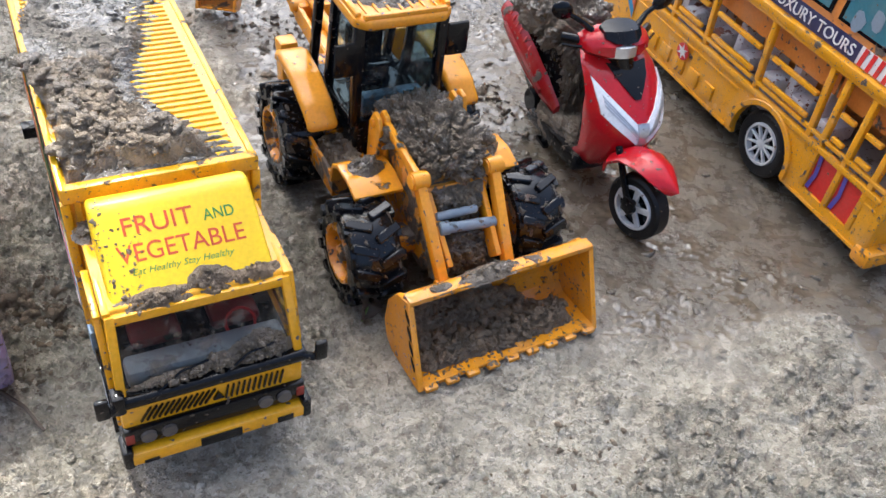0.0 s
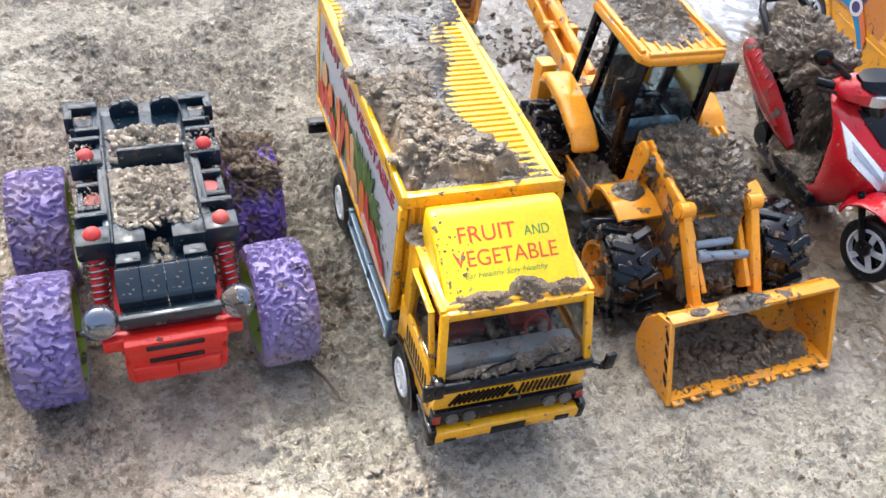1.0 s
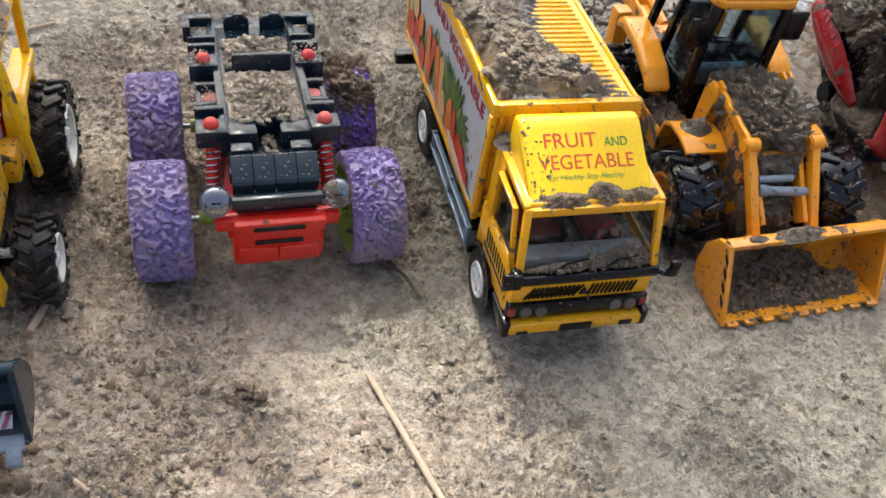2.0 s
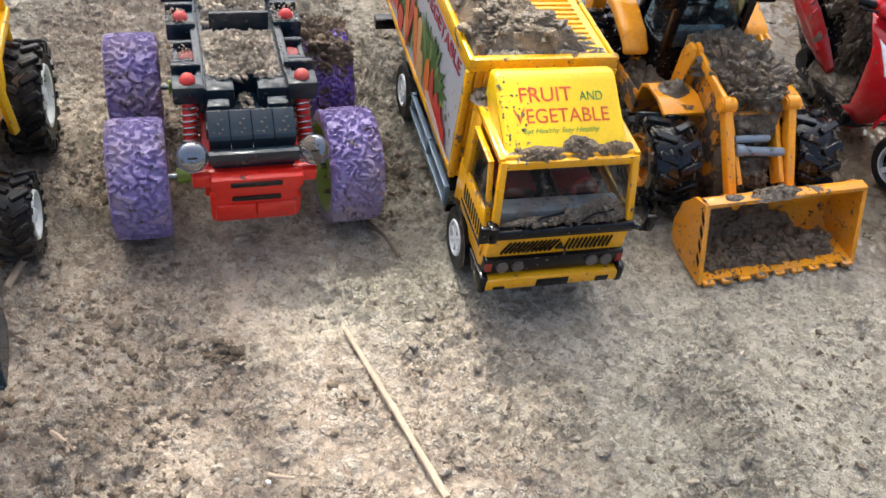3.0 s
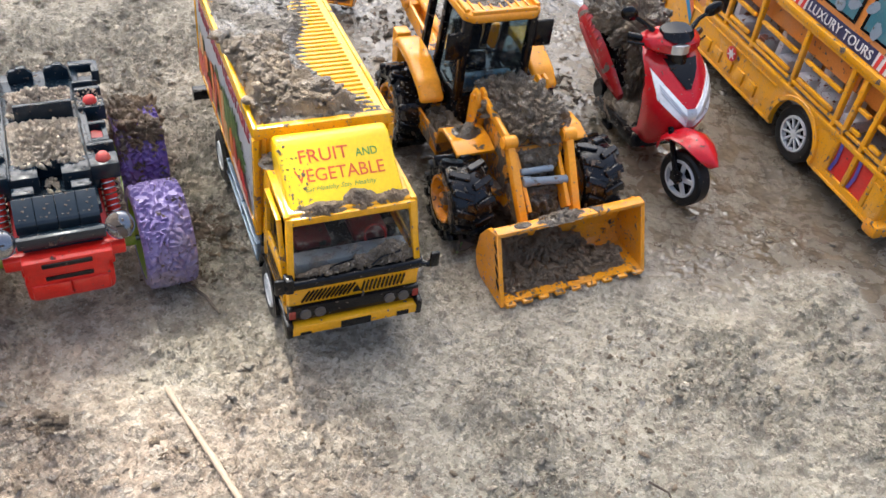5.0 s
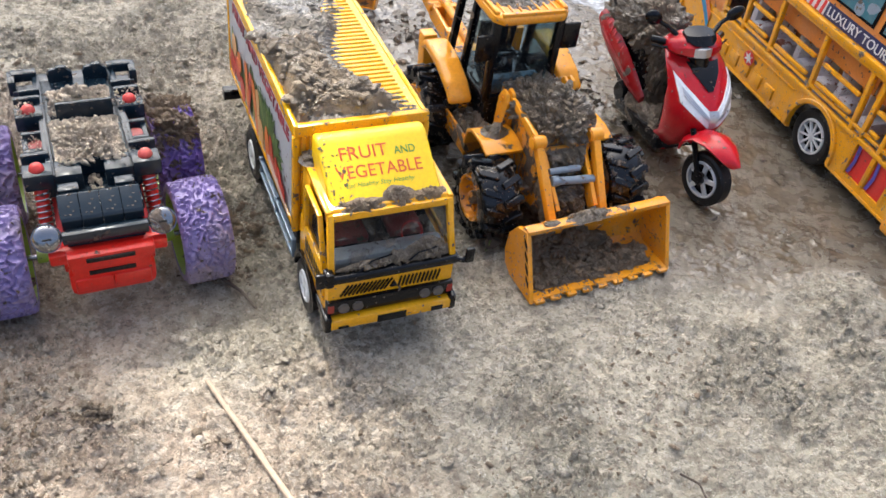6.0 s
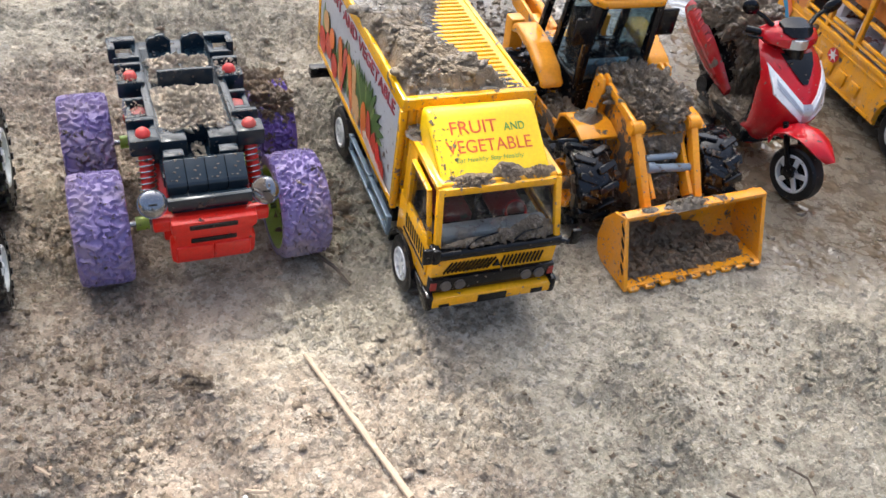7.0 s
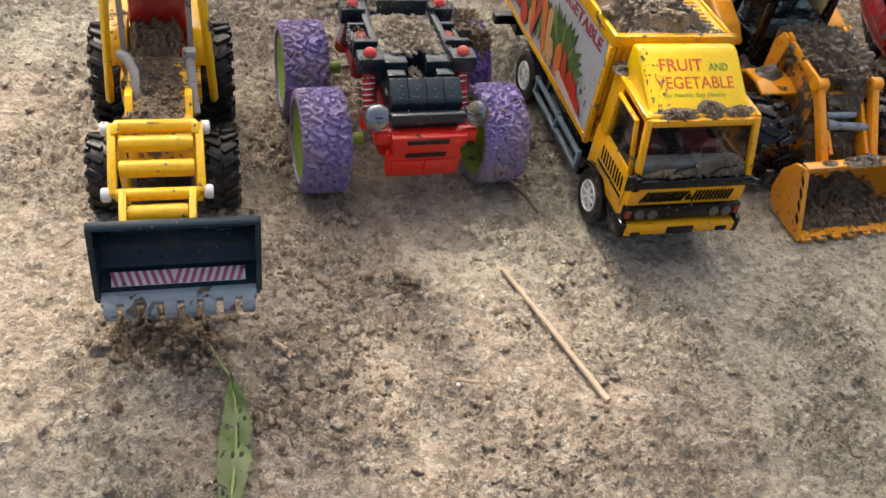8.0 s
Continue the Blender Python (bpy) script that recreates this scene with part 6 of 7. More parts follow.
    for s in (-1, 1):
        part("canopy_post", one(bar, (c + s * h, 0.0260, 0.112), (c + s * 0.0290, 0.0330, 0.040), 0.0036, 0.0045, 0.0008), Y, cab)
        part("canopy_post", one(bar, (c + s * h, 0.0900, 0.112), (c + s * 0.0235, 0.0900, 0.050), 0.0040, 0.0045, 0.0008), Y, cab)
        part("windscreen_post", one(bar, (c + s * 0.0175, 0.0270, 0.112), (c + s * 0.0175, 0.0250, 0.070), 0.0030, 0.0018, 0.0004), "seat_grey", cab, "greyish clear post")
    bm = one(box, c - 0.016, c + 0.016, 0.060, 0.068, 0.056, 0.104, 0.003)
    box(bm, c - 0.016, c + 0.016, 0.040, 0.066, 0.056, 0.066, 0.002)
    part("seat", bm, "red_muddy", cab, "dark red seat and back wall")
    for s in (-1, 1):
        a, b = sorted((c + s * 0.0165, c + s * 0.0275))
        bm = one(prism, [(0.040, 0.058), (0.042, 0.070), (0.050, 0.0765), (0.094, 0.0765), (0.094, 0.070), (0.052, 0.0700), (0.047, 0.058)], a, b, "x", 0.0018)
        part("mudguard", bm, K if s < 0 else Y, t, "yellow rear mudguard")
    bm = bmesh.new()
    tube(bm, [(c - 0.0190, 0.013, 0.083), (c - 0.0150, 0.008, 0.084), (c - 0.0115, 0.001, 0.080), (c - 0.0110, -0.006, 0.068)], 0.0025, 10)
    part("exhaust", bm, "seat_grey", t, "whitish bent exhaust pipe")
    bm = bmesh.new()
    cyl(bm, (c + 0.0165, 0.010, 0.084), (c + 0.0185, -0.012, 0.062), 0.0024, None, 12)
    box(bm, c + 0.0130, c + 0.0200, 0.007, 0.013, 0.082, 0.088, 0.0012)
    part("air_pipe", bm, "seat_grey", t, "whitish air pipe")


build_loader(loader)
mud_patch("mud", LOADER, (-0.028, 0.011, -0.036, 0.028), lambda X, Y: 0.0685 + 0.12 * (Y + 0.0) , lambda X, Y: inside(-0.0245, 0.0065, -0.030, 0.030, 0.008)(X, Y) * 0.8, 0.0042, "loose brown soil strewn over the loader's hood", "mud_brown", 0.0009, 71, 200, 330, 0.0026)
mud_patch("mud", LOADER, (-0.036, 0.019, 0.020, 0.096), lambda X, Y: 0.1178 + 0 * X, lambda X, Y: inside(-0.033, 0.016, 0.024, 0.092, 0.010)(X, Y) * 0.6, 0.0050, "brown soil scattered on the loader's flat canopy", "mud_brown", 0.0010, 79, 200, 260, 0.0026)
mud_patch("mud", LOADER, (-0.030, 0.007, 0.026, 0.064), lambda X, Y: 0.0600 + 0.35 * np.clip(Y - 0.035, 0, 1), inside(-0.027, 0.004, 0.026, 0.062, 0.006), 0.012, "brown soil piled on the loader's seat", "mud_brown", 0.0010, 73, 170, 250)

# ---- scooter ----
SCOOTER = pose(0.146, 0.469, 0, 0, 0, 29)
scooter = thing("toy_scooter", SCOOTER, "glossy red toy scooter with a mud-covered seat", "toy scooter")


def arc(cx, w, yf, yb, z, n=9, power=2.4):
    """A level ring: rounded front at yf, straight sides to yb."""
    out = []
    for k in range(n):
        t = math.pi * k / (n - 1)
        x = -w * math.copysign(abs(math.cos(t)) ** (2 / power), math.cos(t))
        y = yb - (yb - yf) * abs(math.sin(t)) ** (2 / power)
        out.append((cx + x, y, z))
    return out + [(cx + w * 0.96, yb + 0.002, z), (cx - w * 0.96, yb + 0.002, z)]


def build_scooter(t):
    R, B = "red_gloss", "black"
    c = 0.002
    steer = Matrix.Translation((c - 0.006, 0.014, 0)) @ Matrix.Rotation(radians(14), 4, "Z") @ Matrix.Translation((-c, -0.014, 0))
    fw = wheel(t, c, 0.0, 0.0205, 0.0115, 0.0138, -1, "tyre_clean", "rim_chrome", 0, 0.0005, 0.3, 5)
    fw.matrix_local = steer
    wheel(t, c, 0.118, 0.0205, 0.0115, 0.0138, -1, "tyre_clean", "rim_chrome", 0, 0.0005, 0.3, 5)
    bm = bmesh.new()
    for s in (-1, 1):
        bar(bm, (c + s * 0.0070, 0.001, 0.0190), (c + s * 0.0072, 0.020, 0.0520), 0.0026, 0.0042, 0.0008)
    cyl(bm, (c - 0.009, 0.0, 0.0195), (c + 0.009, 0.0, 0.0195), 0.0030, None, 14)
    box(bm, c - 0.0095, c - 0.0062, -0.003, 0.006, 0.0170, 0.0270, 0.0012)
    part("fork", bm, B, t, "black fork").matrix_local = steer
    # front fender, a long beak over the wheel
    rings = []
    for a, rr, w in ((22, 0.0330, 0.0080), (42, 0.0350, 0.0114), (64, 0.0356, 0.0128), (86, 0.0348, 0.0128), (104, 0.0338, 0.0114), (118, 0.0334, 0.0086), (128, 0.0336, 0.0050), (133, 0.0338, 0.0015)):
        u = radians(a)
        ring = []
        for q in np.linspace(-1, 1, 9):
            r2 = rr - 0.0045 * abs(q) ** 2.2
            ring.append((c + w * q, math.cos(u) * r2, 0.0200 + math.sin(u) * r2))
        for q in np.linspace(1, -1, 9):
            r2 = rr - 0.0045 * abs(q) ** 2.2 - 0.0014
            ring.append((c + w * 0.93 * q, math.cos(u) * r2, 0.0200 + math.sin(u) * r2))
        rings.append(ring)
    part("front_fender", one(loft, rings), R, t, "glossy red front fender").matrix_local = steer
    # apron
    rows = ((0.006, 0.055, 0.0120), (0.018, 0.044, 0.0168), (0.030, 0.031, 0.0190), (0.042, 0.0215, 0.0205), (0.052, 0.0175, 0.0220), (0.060, 0.0185, 0.0235), (0.068, 0.0255, 0.0240), (0.076, 0.0350, 0.0240), (0.083, 0.0440, 0.0230), (0.0870, 0.0510, 0.0205))
    bm = one(loft, [arc(c, w, yf, max(yf + 0.018, 0.048), z, 11) for z, yf, w in rows])
    part("apron", bm, R, t, "glossy red front apron")
    part("inner_apron", one(loft, [arc(c, w * 0.9, max(yf + 0.018, 0.048) + 0.0015, max(yf + 0.018, 0.048) + 0.005, z, 11) for z, yf, w in rows[1:-1]]), "black_muddy", t, "muddy black leg shield")
    # headlights in a V
    def front(z):
        zs = [r[0] for r in rows]
        return np.interp(z, zs, [r[1] for r in rows]), np.interp(z, zs, [r[2] for r in rows])

    def skin(u, z, lift=0.0012):
        yf, w = front(z)
        yb = max(yf + 0.018, 0.048)
        x = u * w
        y = yb - (yb - yf) * (1 - min(abs(u), 0.995) ** 2.4) ** (1 / 2.4)
        return Vector((c + x * (1 + lift * 10), y - lift, z + lift * 0.4))

    def skin_patch(outline_lo, outline_hi, n=8, lift=0.0010):
        bm = bmesh.new()
        rings = []
        for lf in (lift, -0.0015):
            rings.append([[bm.verts.new(skin(a[0] + (b[0] - a[0]) * v, a[1] + (b[1] - a[1]) * v, lf)) for v in (0, 0.33, 0.67, 1)] for a, b in ((tuple(np.array(outline_lo[0]) + (np.array(outline_lo[1]) - outline_lo[0]) * k / n), tuple(np.array(outline_hi[0]) + (np.array(outline_hi[1]) - outline_hi[0]) * k / n)) for k in range(n + 1))])
        top, bot = rings
        for g in (top, bot):
            for p, q in zip(g, g[1:]):
                for k in range(3):
                    bm.faces.new((p[k], p[k + 1], q[k + 1], q[k]))
        for k in range(n):
            bm.faces.new((top[k][0], top[k + 1][0], bot[k + 1][0], bot[k][0]))
            bm.faces.new((top[k][3], top[k + 1][3], bot[k + 1][3], bot[k][3]))
        for k in range(3):
            bm.faces.new((top[0][k], top[0][k + 1], bot[0][k + 1], bot[0][k]))
            bm.faces.new((top[n][k], top[n][k + 1], bot[n][k + 1], bot[n][k]))
        bmesh.ops.recalc_face_normals(bm, faces=bm.faces)
        return bm

    for s in (-1, 1):
        lamp = part("headlight", skin_patch(((s * 0.88, 0.0645), (s * 0.13, 0.0505)), ((s * 0.95, 0.0800), (s * 0.13, 0.0625))), "headlight", t, "clear white headlight in a V shape")
        for j in range(3):
            e = 0.25 + 0.22 * j
            part("reflector_rib", skin_patch(((s * 0.82, 0.0672 + e * 0.0085), (s * 0.18, 0.0545 + e * 0.006)), ((s * 0.82, 0.0682 + e * 0.0085), (s * 0.18, 0.0553 + e * 0.006)), 8, 0.0016), "silver", lamp)
    part("nose_badge", skin_patch(((-0.13, 0.0505), (0.13, 0.0505)), ((-0.16, 0.0630), (0.16, 0.0630)), 4, 0.0016), "silver", t, "silver nose badge")
    part("vent", skin_patch(((-0.08, 0.0728), (0.08, 0.0728)), ((-0.62, 0.0862), (0.62, 0.0862)), 8, 0.0009), "black_clean", t, "glossy black V-shaped vent")
    # handlebar cowl
    k, y0 = c - 0.005, 0.058
    side = [(-0.0130, -0.0030), (-0.0120, 0.0030), (-0.0050, 0.0085), (0.0060, 0.0090), (0.0110, 0.0030), (0.0080, -0.0060), (-0.0040, -0.0085)]
    rings = [[(k + x, y0 + y * f + back, 0.0955 + z * f * g) for y, z in side] for x, f, g, back in ((-0.0220, 0.45, 0.8, 0.005), (-0.0185, 0.72, 0.9, 0.003), (-0.0100, 0.95, 1.0, 0.001), (0.0, 1.05, 1.0, 0.0), (0.0100, 0.95, 1.0, 0.001), (0.0185, 0.72, 0.9, 0.003), (0.0220, 0.45, 0.8, 0.005))]
    bm = one(loft, rings)
    cowl = part("handlebar_cowl", bm, R, t, "red handlebar cowl")
    bm = one(loft, [[(k + x, y0 - 0.0145 + b, 0.0925), (k + x, y0 - 0.0135 + b, 0.0985), (k + x, y0 - 0.0115 + b, 0.1000 - b), (k + x, y0 - 0.004, 0.1000 - b), (k + x, y0 - 0.004, 0.0880)] for x, b in ((-0.0085, 0.0035), (-0.005, 0.001), (0.0, 0.0), (0.005, 0.001), (0.0085, 0.0035))])
    part("cowl_front", bm, "silver", cowl, "silver cowl front")
    visor = [(-0.0105, -0.0035), (-0.0055, 0.0022), (0.0070, 0.0042), (0.0085, 0.0010), (-0.0080, -0.0055)]
    bm = one(loft, [[(k + x, y0 - 0.0020 + y * f + 0.002 * (1 - f), 0.1038 + z * f) for y, z in visor] for x, f in ((-0.0120, 0.5), (-0.0070, 0.88), (0.0, 1.0), (0.0070, 0.88), (0.0120, 0.5))])
    part("dash", bm, "black_clean", cowl, "black instrument cover")
    cyl_b = bmesh.new()
    cyl(cyl_b, (c, 0.050, 0.078), (k, y0, 0.097), 0.0070, 0.0090, 14)
    part("steering_neck", cyl_b, B, t)
    for s in (-1, 1):
        bm = bmesh.new()
        tube(bm, [(k + s * 0.017, y0 + 0.003, 0.0960), (k + s * 0.023, y0 + 0.007, 0.0960), (k + s * 0.029, y0 + 0.012, 0.0955)], [0.0022, 0.0026, 0.0026], 10)
        part("grip", bm, "black_clean", cowl, "black grip")
        bm = bmesh.new()
        tube(bm, [(k + s * 0.018, y0 - 0.001, 0.0950), (k + s * 0.025, y0 + 0.002, 0.0940), (k + s * 0.031, y0 + 0.007, 0.0935)], 0.0009, 6)
        part("brake_lever", bm, "black_clean", cowl)
        bm = bmesh.new()
        tip = Vector((k + s * 0.0335, y0 + 0.010, 0.1130))
        tube(bm, [(k + s * 0.015, y0 + 0.004, 0.1020), (k + s * 0.022, y0 + 0.008, 0.1070), tuple(tip)], [0.0020, 0.0016, 0.0014], 8)
        mm = Matrix.Translation(tip) @ Matrix.Rotation(s * radians(-25), 4, "Y") @ Matrix.Diagonal((0.0075, 0.0030, 0.0052, 1))
        made = bmesh.ops.create_uvsphere(bm, u_segments=16, v_segments=10, radius=1.0)["verts"]
        bmesh.ops.transform(bm, matrix=mm, verts=made)
        part("mirror", bm, "black_clean", cowl, "oval black mirror")
    # floor and frame
    bm = one(prism, [(0.046, 0.014), (0.048, 0.024), (0.108, 0.021), (0.112, 0.012)], c - 0.0210, c + 0.0210, "x", 0.0015)
    box(bm, c - 0.008, c + 0.008, 0.050, 0.130, 0.010, 0.030, 0.002)
    part("floorboard", bm, "black_muddy", t, "black floorboard under mud")
    bm = one(loft, [arc(c, w, yf, yb, z, 9, 3.0) for z, yf, yb, w in ((0.022, 0.088, 0.128, 0.0120), (0.040, 0.086, 0.148, 0.0150), (0.058, 0.086, 0.160, 0.0160), (0.074, 0.088, 0.164, 0.0150))])
    part("rear_body", bm, "black_muddy", t, "black rear body")
    for s in (-1, 1):
        rings = []
        splay = 0.010 if s < 0 else 0.003
        for j, (y, z, hgt, w) in enumerate(((0.088, 0.0300, 0.0040, 0.0150), (0.100, 0.0390, 0.0095, 0.0178), (0.116, 0.0480, 0.0125, 0.0192), (0.134, 0.0560, 0.0130, 0.0190), (0.148, 0.0620, 0.0115, 0.0175), (0.158, 0.0660, 0.0065, 0.0150))):
            x = c + s * (w + splay * j / 5)
            rings.append([(x - s * 0.003, y, z - hgt), (x, y, z - hgt * 0.6), (x + s * 0.0012, y, z), (x, y, z + hgt * 0.65), (x - s * 0.003, y, z + hgt), (x - s * 0.005, y, z)])
        panel = part("side_panel", one(loft, rings), "red_muddy" if s < 0 else R, t, "red side panel with smeared mud")
        strip = [[(p[2][0] + s * 0.0010, p[2][1], p[2][2] - 0.0010 - 0.12 * (p[3][2] - p[1][2])), (p[2][0] + s * 0.0016, p[2][1], p[2][2] + 0.0008), (p[2][0] - s * 0.0006, p[2][1], p[2][2] + 0.0012), (p[2][0] - s * 0.0006, p[2][1], p[2][2] - 0.0016)] for p in rings[1:-1]]
        for q in (2, 3):
            p0, p1 = rings[q], rings[q + 1]
            for f in (0.15, 0.5, 0.85):
                lo = Vector(p0[3]).lerp(Vector(p1[3]), f)
                hi = Vector(p0[4]).lerp(Vector(p1[4]), f)
                part("print_bar", one(bar, lo + Vector((s * 0.0004, 0, 0)), lo.lerp(hi, 0.7) + Vector((s * 0.0004, 0.001, 0)), 0.0012, 0.0008, 0.0002, (1, 0, 0)), "coral", panel, "pale worn print")
        part("trim_strip", one(loft, strip), "dark_red", panel, "dark red strip")
        bm = bmesh.new()
        tube(bm, [(c + s * 0.0180, 0.132, 0.072), (c + s * 0.0190, 0.148, 0.083), (c + s * 0.0185, 0.162, 0.0905), (c + s * 0.0145, 0.170, 0.0935), (c, 0.172, 0.0940)], 0.0026, 10)
        part("grab_rail", bm, B, t, "black grab rail")
    bm = one(loft, [arc(c, w, yf, yb, z, 9, 3.0) for z, yf, yb, w in ((0.0720, 0.088, 0.158, 0.0145), (0.0790, 0.084, 0.160, 0.0165), (0.0850, 0.087, 0.158, 0.0150))])
    part("seat", bm, "black_muddy", t, "black seat buried in mud")
    bm = bmesh.new()
    bar(bm, (c - 0.008, 0.088, 0.014), (c - 0.0150, 0.094, 0.001), 0.0030, 0.0030, 0.0006)
    bar(bm, (c - 0.0150, 0.088, 0.0022), (c - 0.0150, 0.100, 0.0022), 0.0040, 0.0030, 0.0006)
    cyl(bm, (c - 0.016, 0.118, 0.0195), (c - 0.006, 0.118, 0.0195), 0.0085, None, 18, 0.001)
    part("stand", bm, B, t, "black side stand")


build_scooter(scooter)
mud_lump(SCOOTER, (0.002, 0.127, 0.078), (0.0205, 0.042, 0.0215), "thick grey-brown mud covering the scooter's seat", "mud_wet", 81, 110, 0.0070, 0.7, 112, 90, 0.0034)
mud_lump(SCOOTER, (0.002, 0.079, 0.0215), (0.0195, 0.030, 0.0085), "wet mud on the scooter's floorboard", "mud_wet", 83, 140, 0.0040, 0.6, 100, 60, 0.0026)
mud_lump(SCOOTER, (0.002, 0.090, 0.050), (0.0120, 0.010, 0.026), "wet mud below the scooter's seat", "mud_wet", 86, 160, 0.0050, 0.8, 150, 50, 0.0030)

# ---- bus ----
BUS = pose(0.229, 0.552, 0, 0, 0, 28.5)
bus = thing("toy_bus", BUS, "orange-yellow toy tourist bus with open lattice sides", "toy bus")


def build_bus(t):
    Y, O, W = "bus_yellow", "bus_orange", 0.100
    front, rear = -0.098, 0.315
    # lower side walls with wheel arches
    def arch(y, r, a0=0.0, a1=math.pi, n=15):
        return [(y + r * math.cos(a), 0.0205 + r * math.sin(a)) for a in np.linspace(a0, a1, n)]

    low = 0.0135
    cut = math.asin((low - 0.0205) / 0.0275)
    outline = [(front, low)] + arch(0.0, 0.0275, math.pi - cut, cut) + arch(0.237, 0.0275, math.pi - cut, cut) + [(rear, low), (rear, 0.0490), (-0.0420, 0.0490), (-0.0420, 0.0215), (-0.0885, 0.0215), (-0.0885, 0.0490), (front, 0.0490)]
    for x in (0.0, W):
        skirt = part("side_skirt", one(prism, outline, x - 0.0015, x + 0.0015, "x"), Y, t, "yellow lower side with round wheel arches")
        s = -1 if x == 0 else 1
        for y in (0.0, 0.237):
            bm = one(prism, arch(y, 0.0312, -0.15, math.pi + 0.15, 17) + arch(y, 0.0272, math.pi + 0.15, -0.15, 17), min(x + s * 0.0012, x + s * 0.0040), max(x + s * 0.0012, x + s * 0.0040), "x", 0.0005, None, 1)
            part("arch_trim", bm, Y, skirt)
        bm = bmesh.new()
        for z, d in ((0.0150, 0.0022), (0.0430, 0.0018)):
            for a, b in ((front, -0.034) if z < 0.02 else (front, -0.0885), (0.034, 0.203), (0.271, rear)):
                bar(bm, (x + s * 0.0015, a, z), (x + s * 0.0015, b, z), d, d, 0.0004)
        part("skirt_rail", bm, Y, skirt)
        bm = bmesh.new()
        for y in (0.060, 0.078, 0.096, 0.114, 0.132):
            box(bm, min(x, x + s * 0.003), max(x, x + s * 0.003), y - 0.0060, y + 0.0060, 0.0200, 0.0310, 0.0008)
        part("skirt_panel", bm, Y, skirt)
        for y in (0.0, 0.237):
            wheel(t, x - s * 0.0070, y, 0.0228, 0.0150, 0.0142, s, "tyre_clean", "rim_chrome", 0, 0.0004, 0.2, 10)
    decal("star_ground", [oval(0, 0, 0.0068, 0.0062, 12)], axes((-0.0030, 0.0945, 0.0370), (0, -1, 0), (0, 0, 1)), "sticker_red", skirt, 0.0006)
    pts = [((0.0060 if k % 2 == 0 else 0.0024) * math.sin(k * math.pi / 6), (0.0056 if k % 2 == 0 else 0.0022) * math.cos(k * math.pi / 6)) for k in range(12)]
    decal("star_print", [pts], axes((-0.0030, 0.0945, 0.0370), (0, -1, 0), (0, 0, 1)), "sticker_white", skirt, 0.0010)
    # floor, ends, roof
    part("bus_floor", one(box, 0.002, W - 0.002, front + 0.002, rear - 0.002, 0.040, 0.044), "seat_grey", t)
    part("front_face", one(prism, [(front - 0.004, 0.0120), (front - 0.006, 0.060), (front + 0.006, 0.140), (front + 0.012, 0.140), (front + 0.002, 0.060), (front + 0.002, 0.0120)], -0.0015, W + 0.0015, "x", 0.001), Y, t, "yellow bus front")
    part("front_bumper", one(box, -0.004, W + 0.004, front - 0.012, front + 0.002, 0.0090, 0.0200, 0.003), "digger_yellow", t, "yellow front bumper with a dark scrape")
    part("rear_face", one(box, -0.0015, W + 0.0015, rear - 0.004, rear, 0.0135, 0.150, 0.001), Y, t)
    # window posts, rails
    for x, s in ((0.0, -1), (W, 1)):
        for ya, yb in ((-0.0860, -0.0880), (-0.0645, -0.0655), (-0.0435, -0.0440), (-0.0325, -0.0300), (0.0215, 0.0245), (0.0785, 0.0815), (0.1180, 0.1210), (0.1480, 0.1500)):
            lo = 0.0215 if ya < -0.036 else 0.0480
            part("post", one(bar, (x, ya, lo), (x, yb, 0.1000), 0.0042, 0.0042, 0.0008, (1, 0, 0)), Y, t)
        for (a, b), z, d in (((front, 0.150), 0.0500, 0.0040), ((front, 0.150), 0.0565, 0.0028), ((front, 0.150), 0.0995, 0.0044)):
            part("rail", one(bar, (x + s * 0.001, a, z), (x + s * 0.001, b, z), d, d, 0.0008), Y, t)
        for a, b in ((-0.0310, 0.0220), (0.0240, 0.0790), (0.0810, 0.1190), (-0.0640, -0.0440), (-0.0860, -0.0650)):
            part("guard_bar", one(bar, (x + s * 0.0008, a + 0.004, 0.0768), (x + s * 0.0008, b - 0.004, 0.0768), 0.0034, 0.0034, 0.0010), Y, t)
            part("guard_bar", one(bar, (x + s * 0.0010, a + 0.005, 0.0610), (x + s * 0.0010, b - 0.005, 0.0610), 0.0030, 0.0034, 0.0010), Y, t)
        part("cornice", one(box, min(x - s * 0.002, x + s * 0.0045), max(x - s * 0.002, x + s * 0.0045), front, rear, 0.1000, 0.1052, 0.0010), Y, t, "yellow cornice")
        # door leaves
        for a, b in ((-0.0645, -0.0440), (-0.0860, -0.0655)):
            part("door_panel", one(box, x + 0.0004 * -s, x + 0.0014 * -s, a, b, 0.0215, 0.0480), "sticker_red", t, "red door panel")
            m = axes((x + s * 0.0002, b, 0.0220), (0, -1, 0), (0, 0, 1))
            if s < 0:
                decal("door_print", [[(0.0015, 0.001), (0.0045, 0.001), (0.0068, 0.012), (0.0058, 0.025), (0.0028, 0.025), (0.0040, 0.012)]], m, "sticker_violet", t, 0.0004)
    # seats seen through the lattice
    for y in (-0.020, 0.008, 0.036, 0.064, 0.096, 0.128):
        for x in (0.014, 0.066):
            bm = one(box, x, x + 0.020, y - 0.004, y + 0.004, 0.044, 0.080, 0.003)
            box(bm, x, x + 0.020, y - 0.016, y, 0.044, 0.056, 0.003)
            part("seat", bm, "sticker_pink", t, "dirty pinkish-white seat")
    part("inner_wall", one(box, W * 0.5, W * 0.5 + 0.001, front + 0.01, 0.148, 0.044, 0.100), O, t)
    part("window_film", one(box, 0.0058, 0.0062, -0.032, 0.148, 0.0790, 0.0985), O, t, "orange window film")
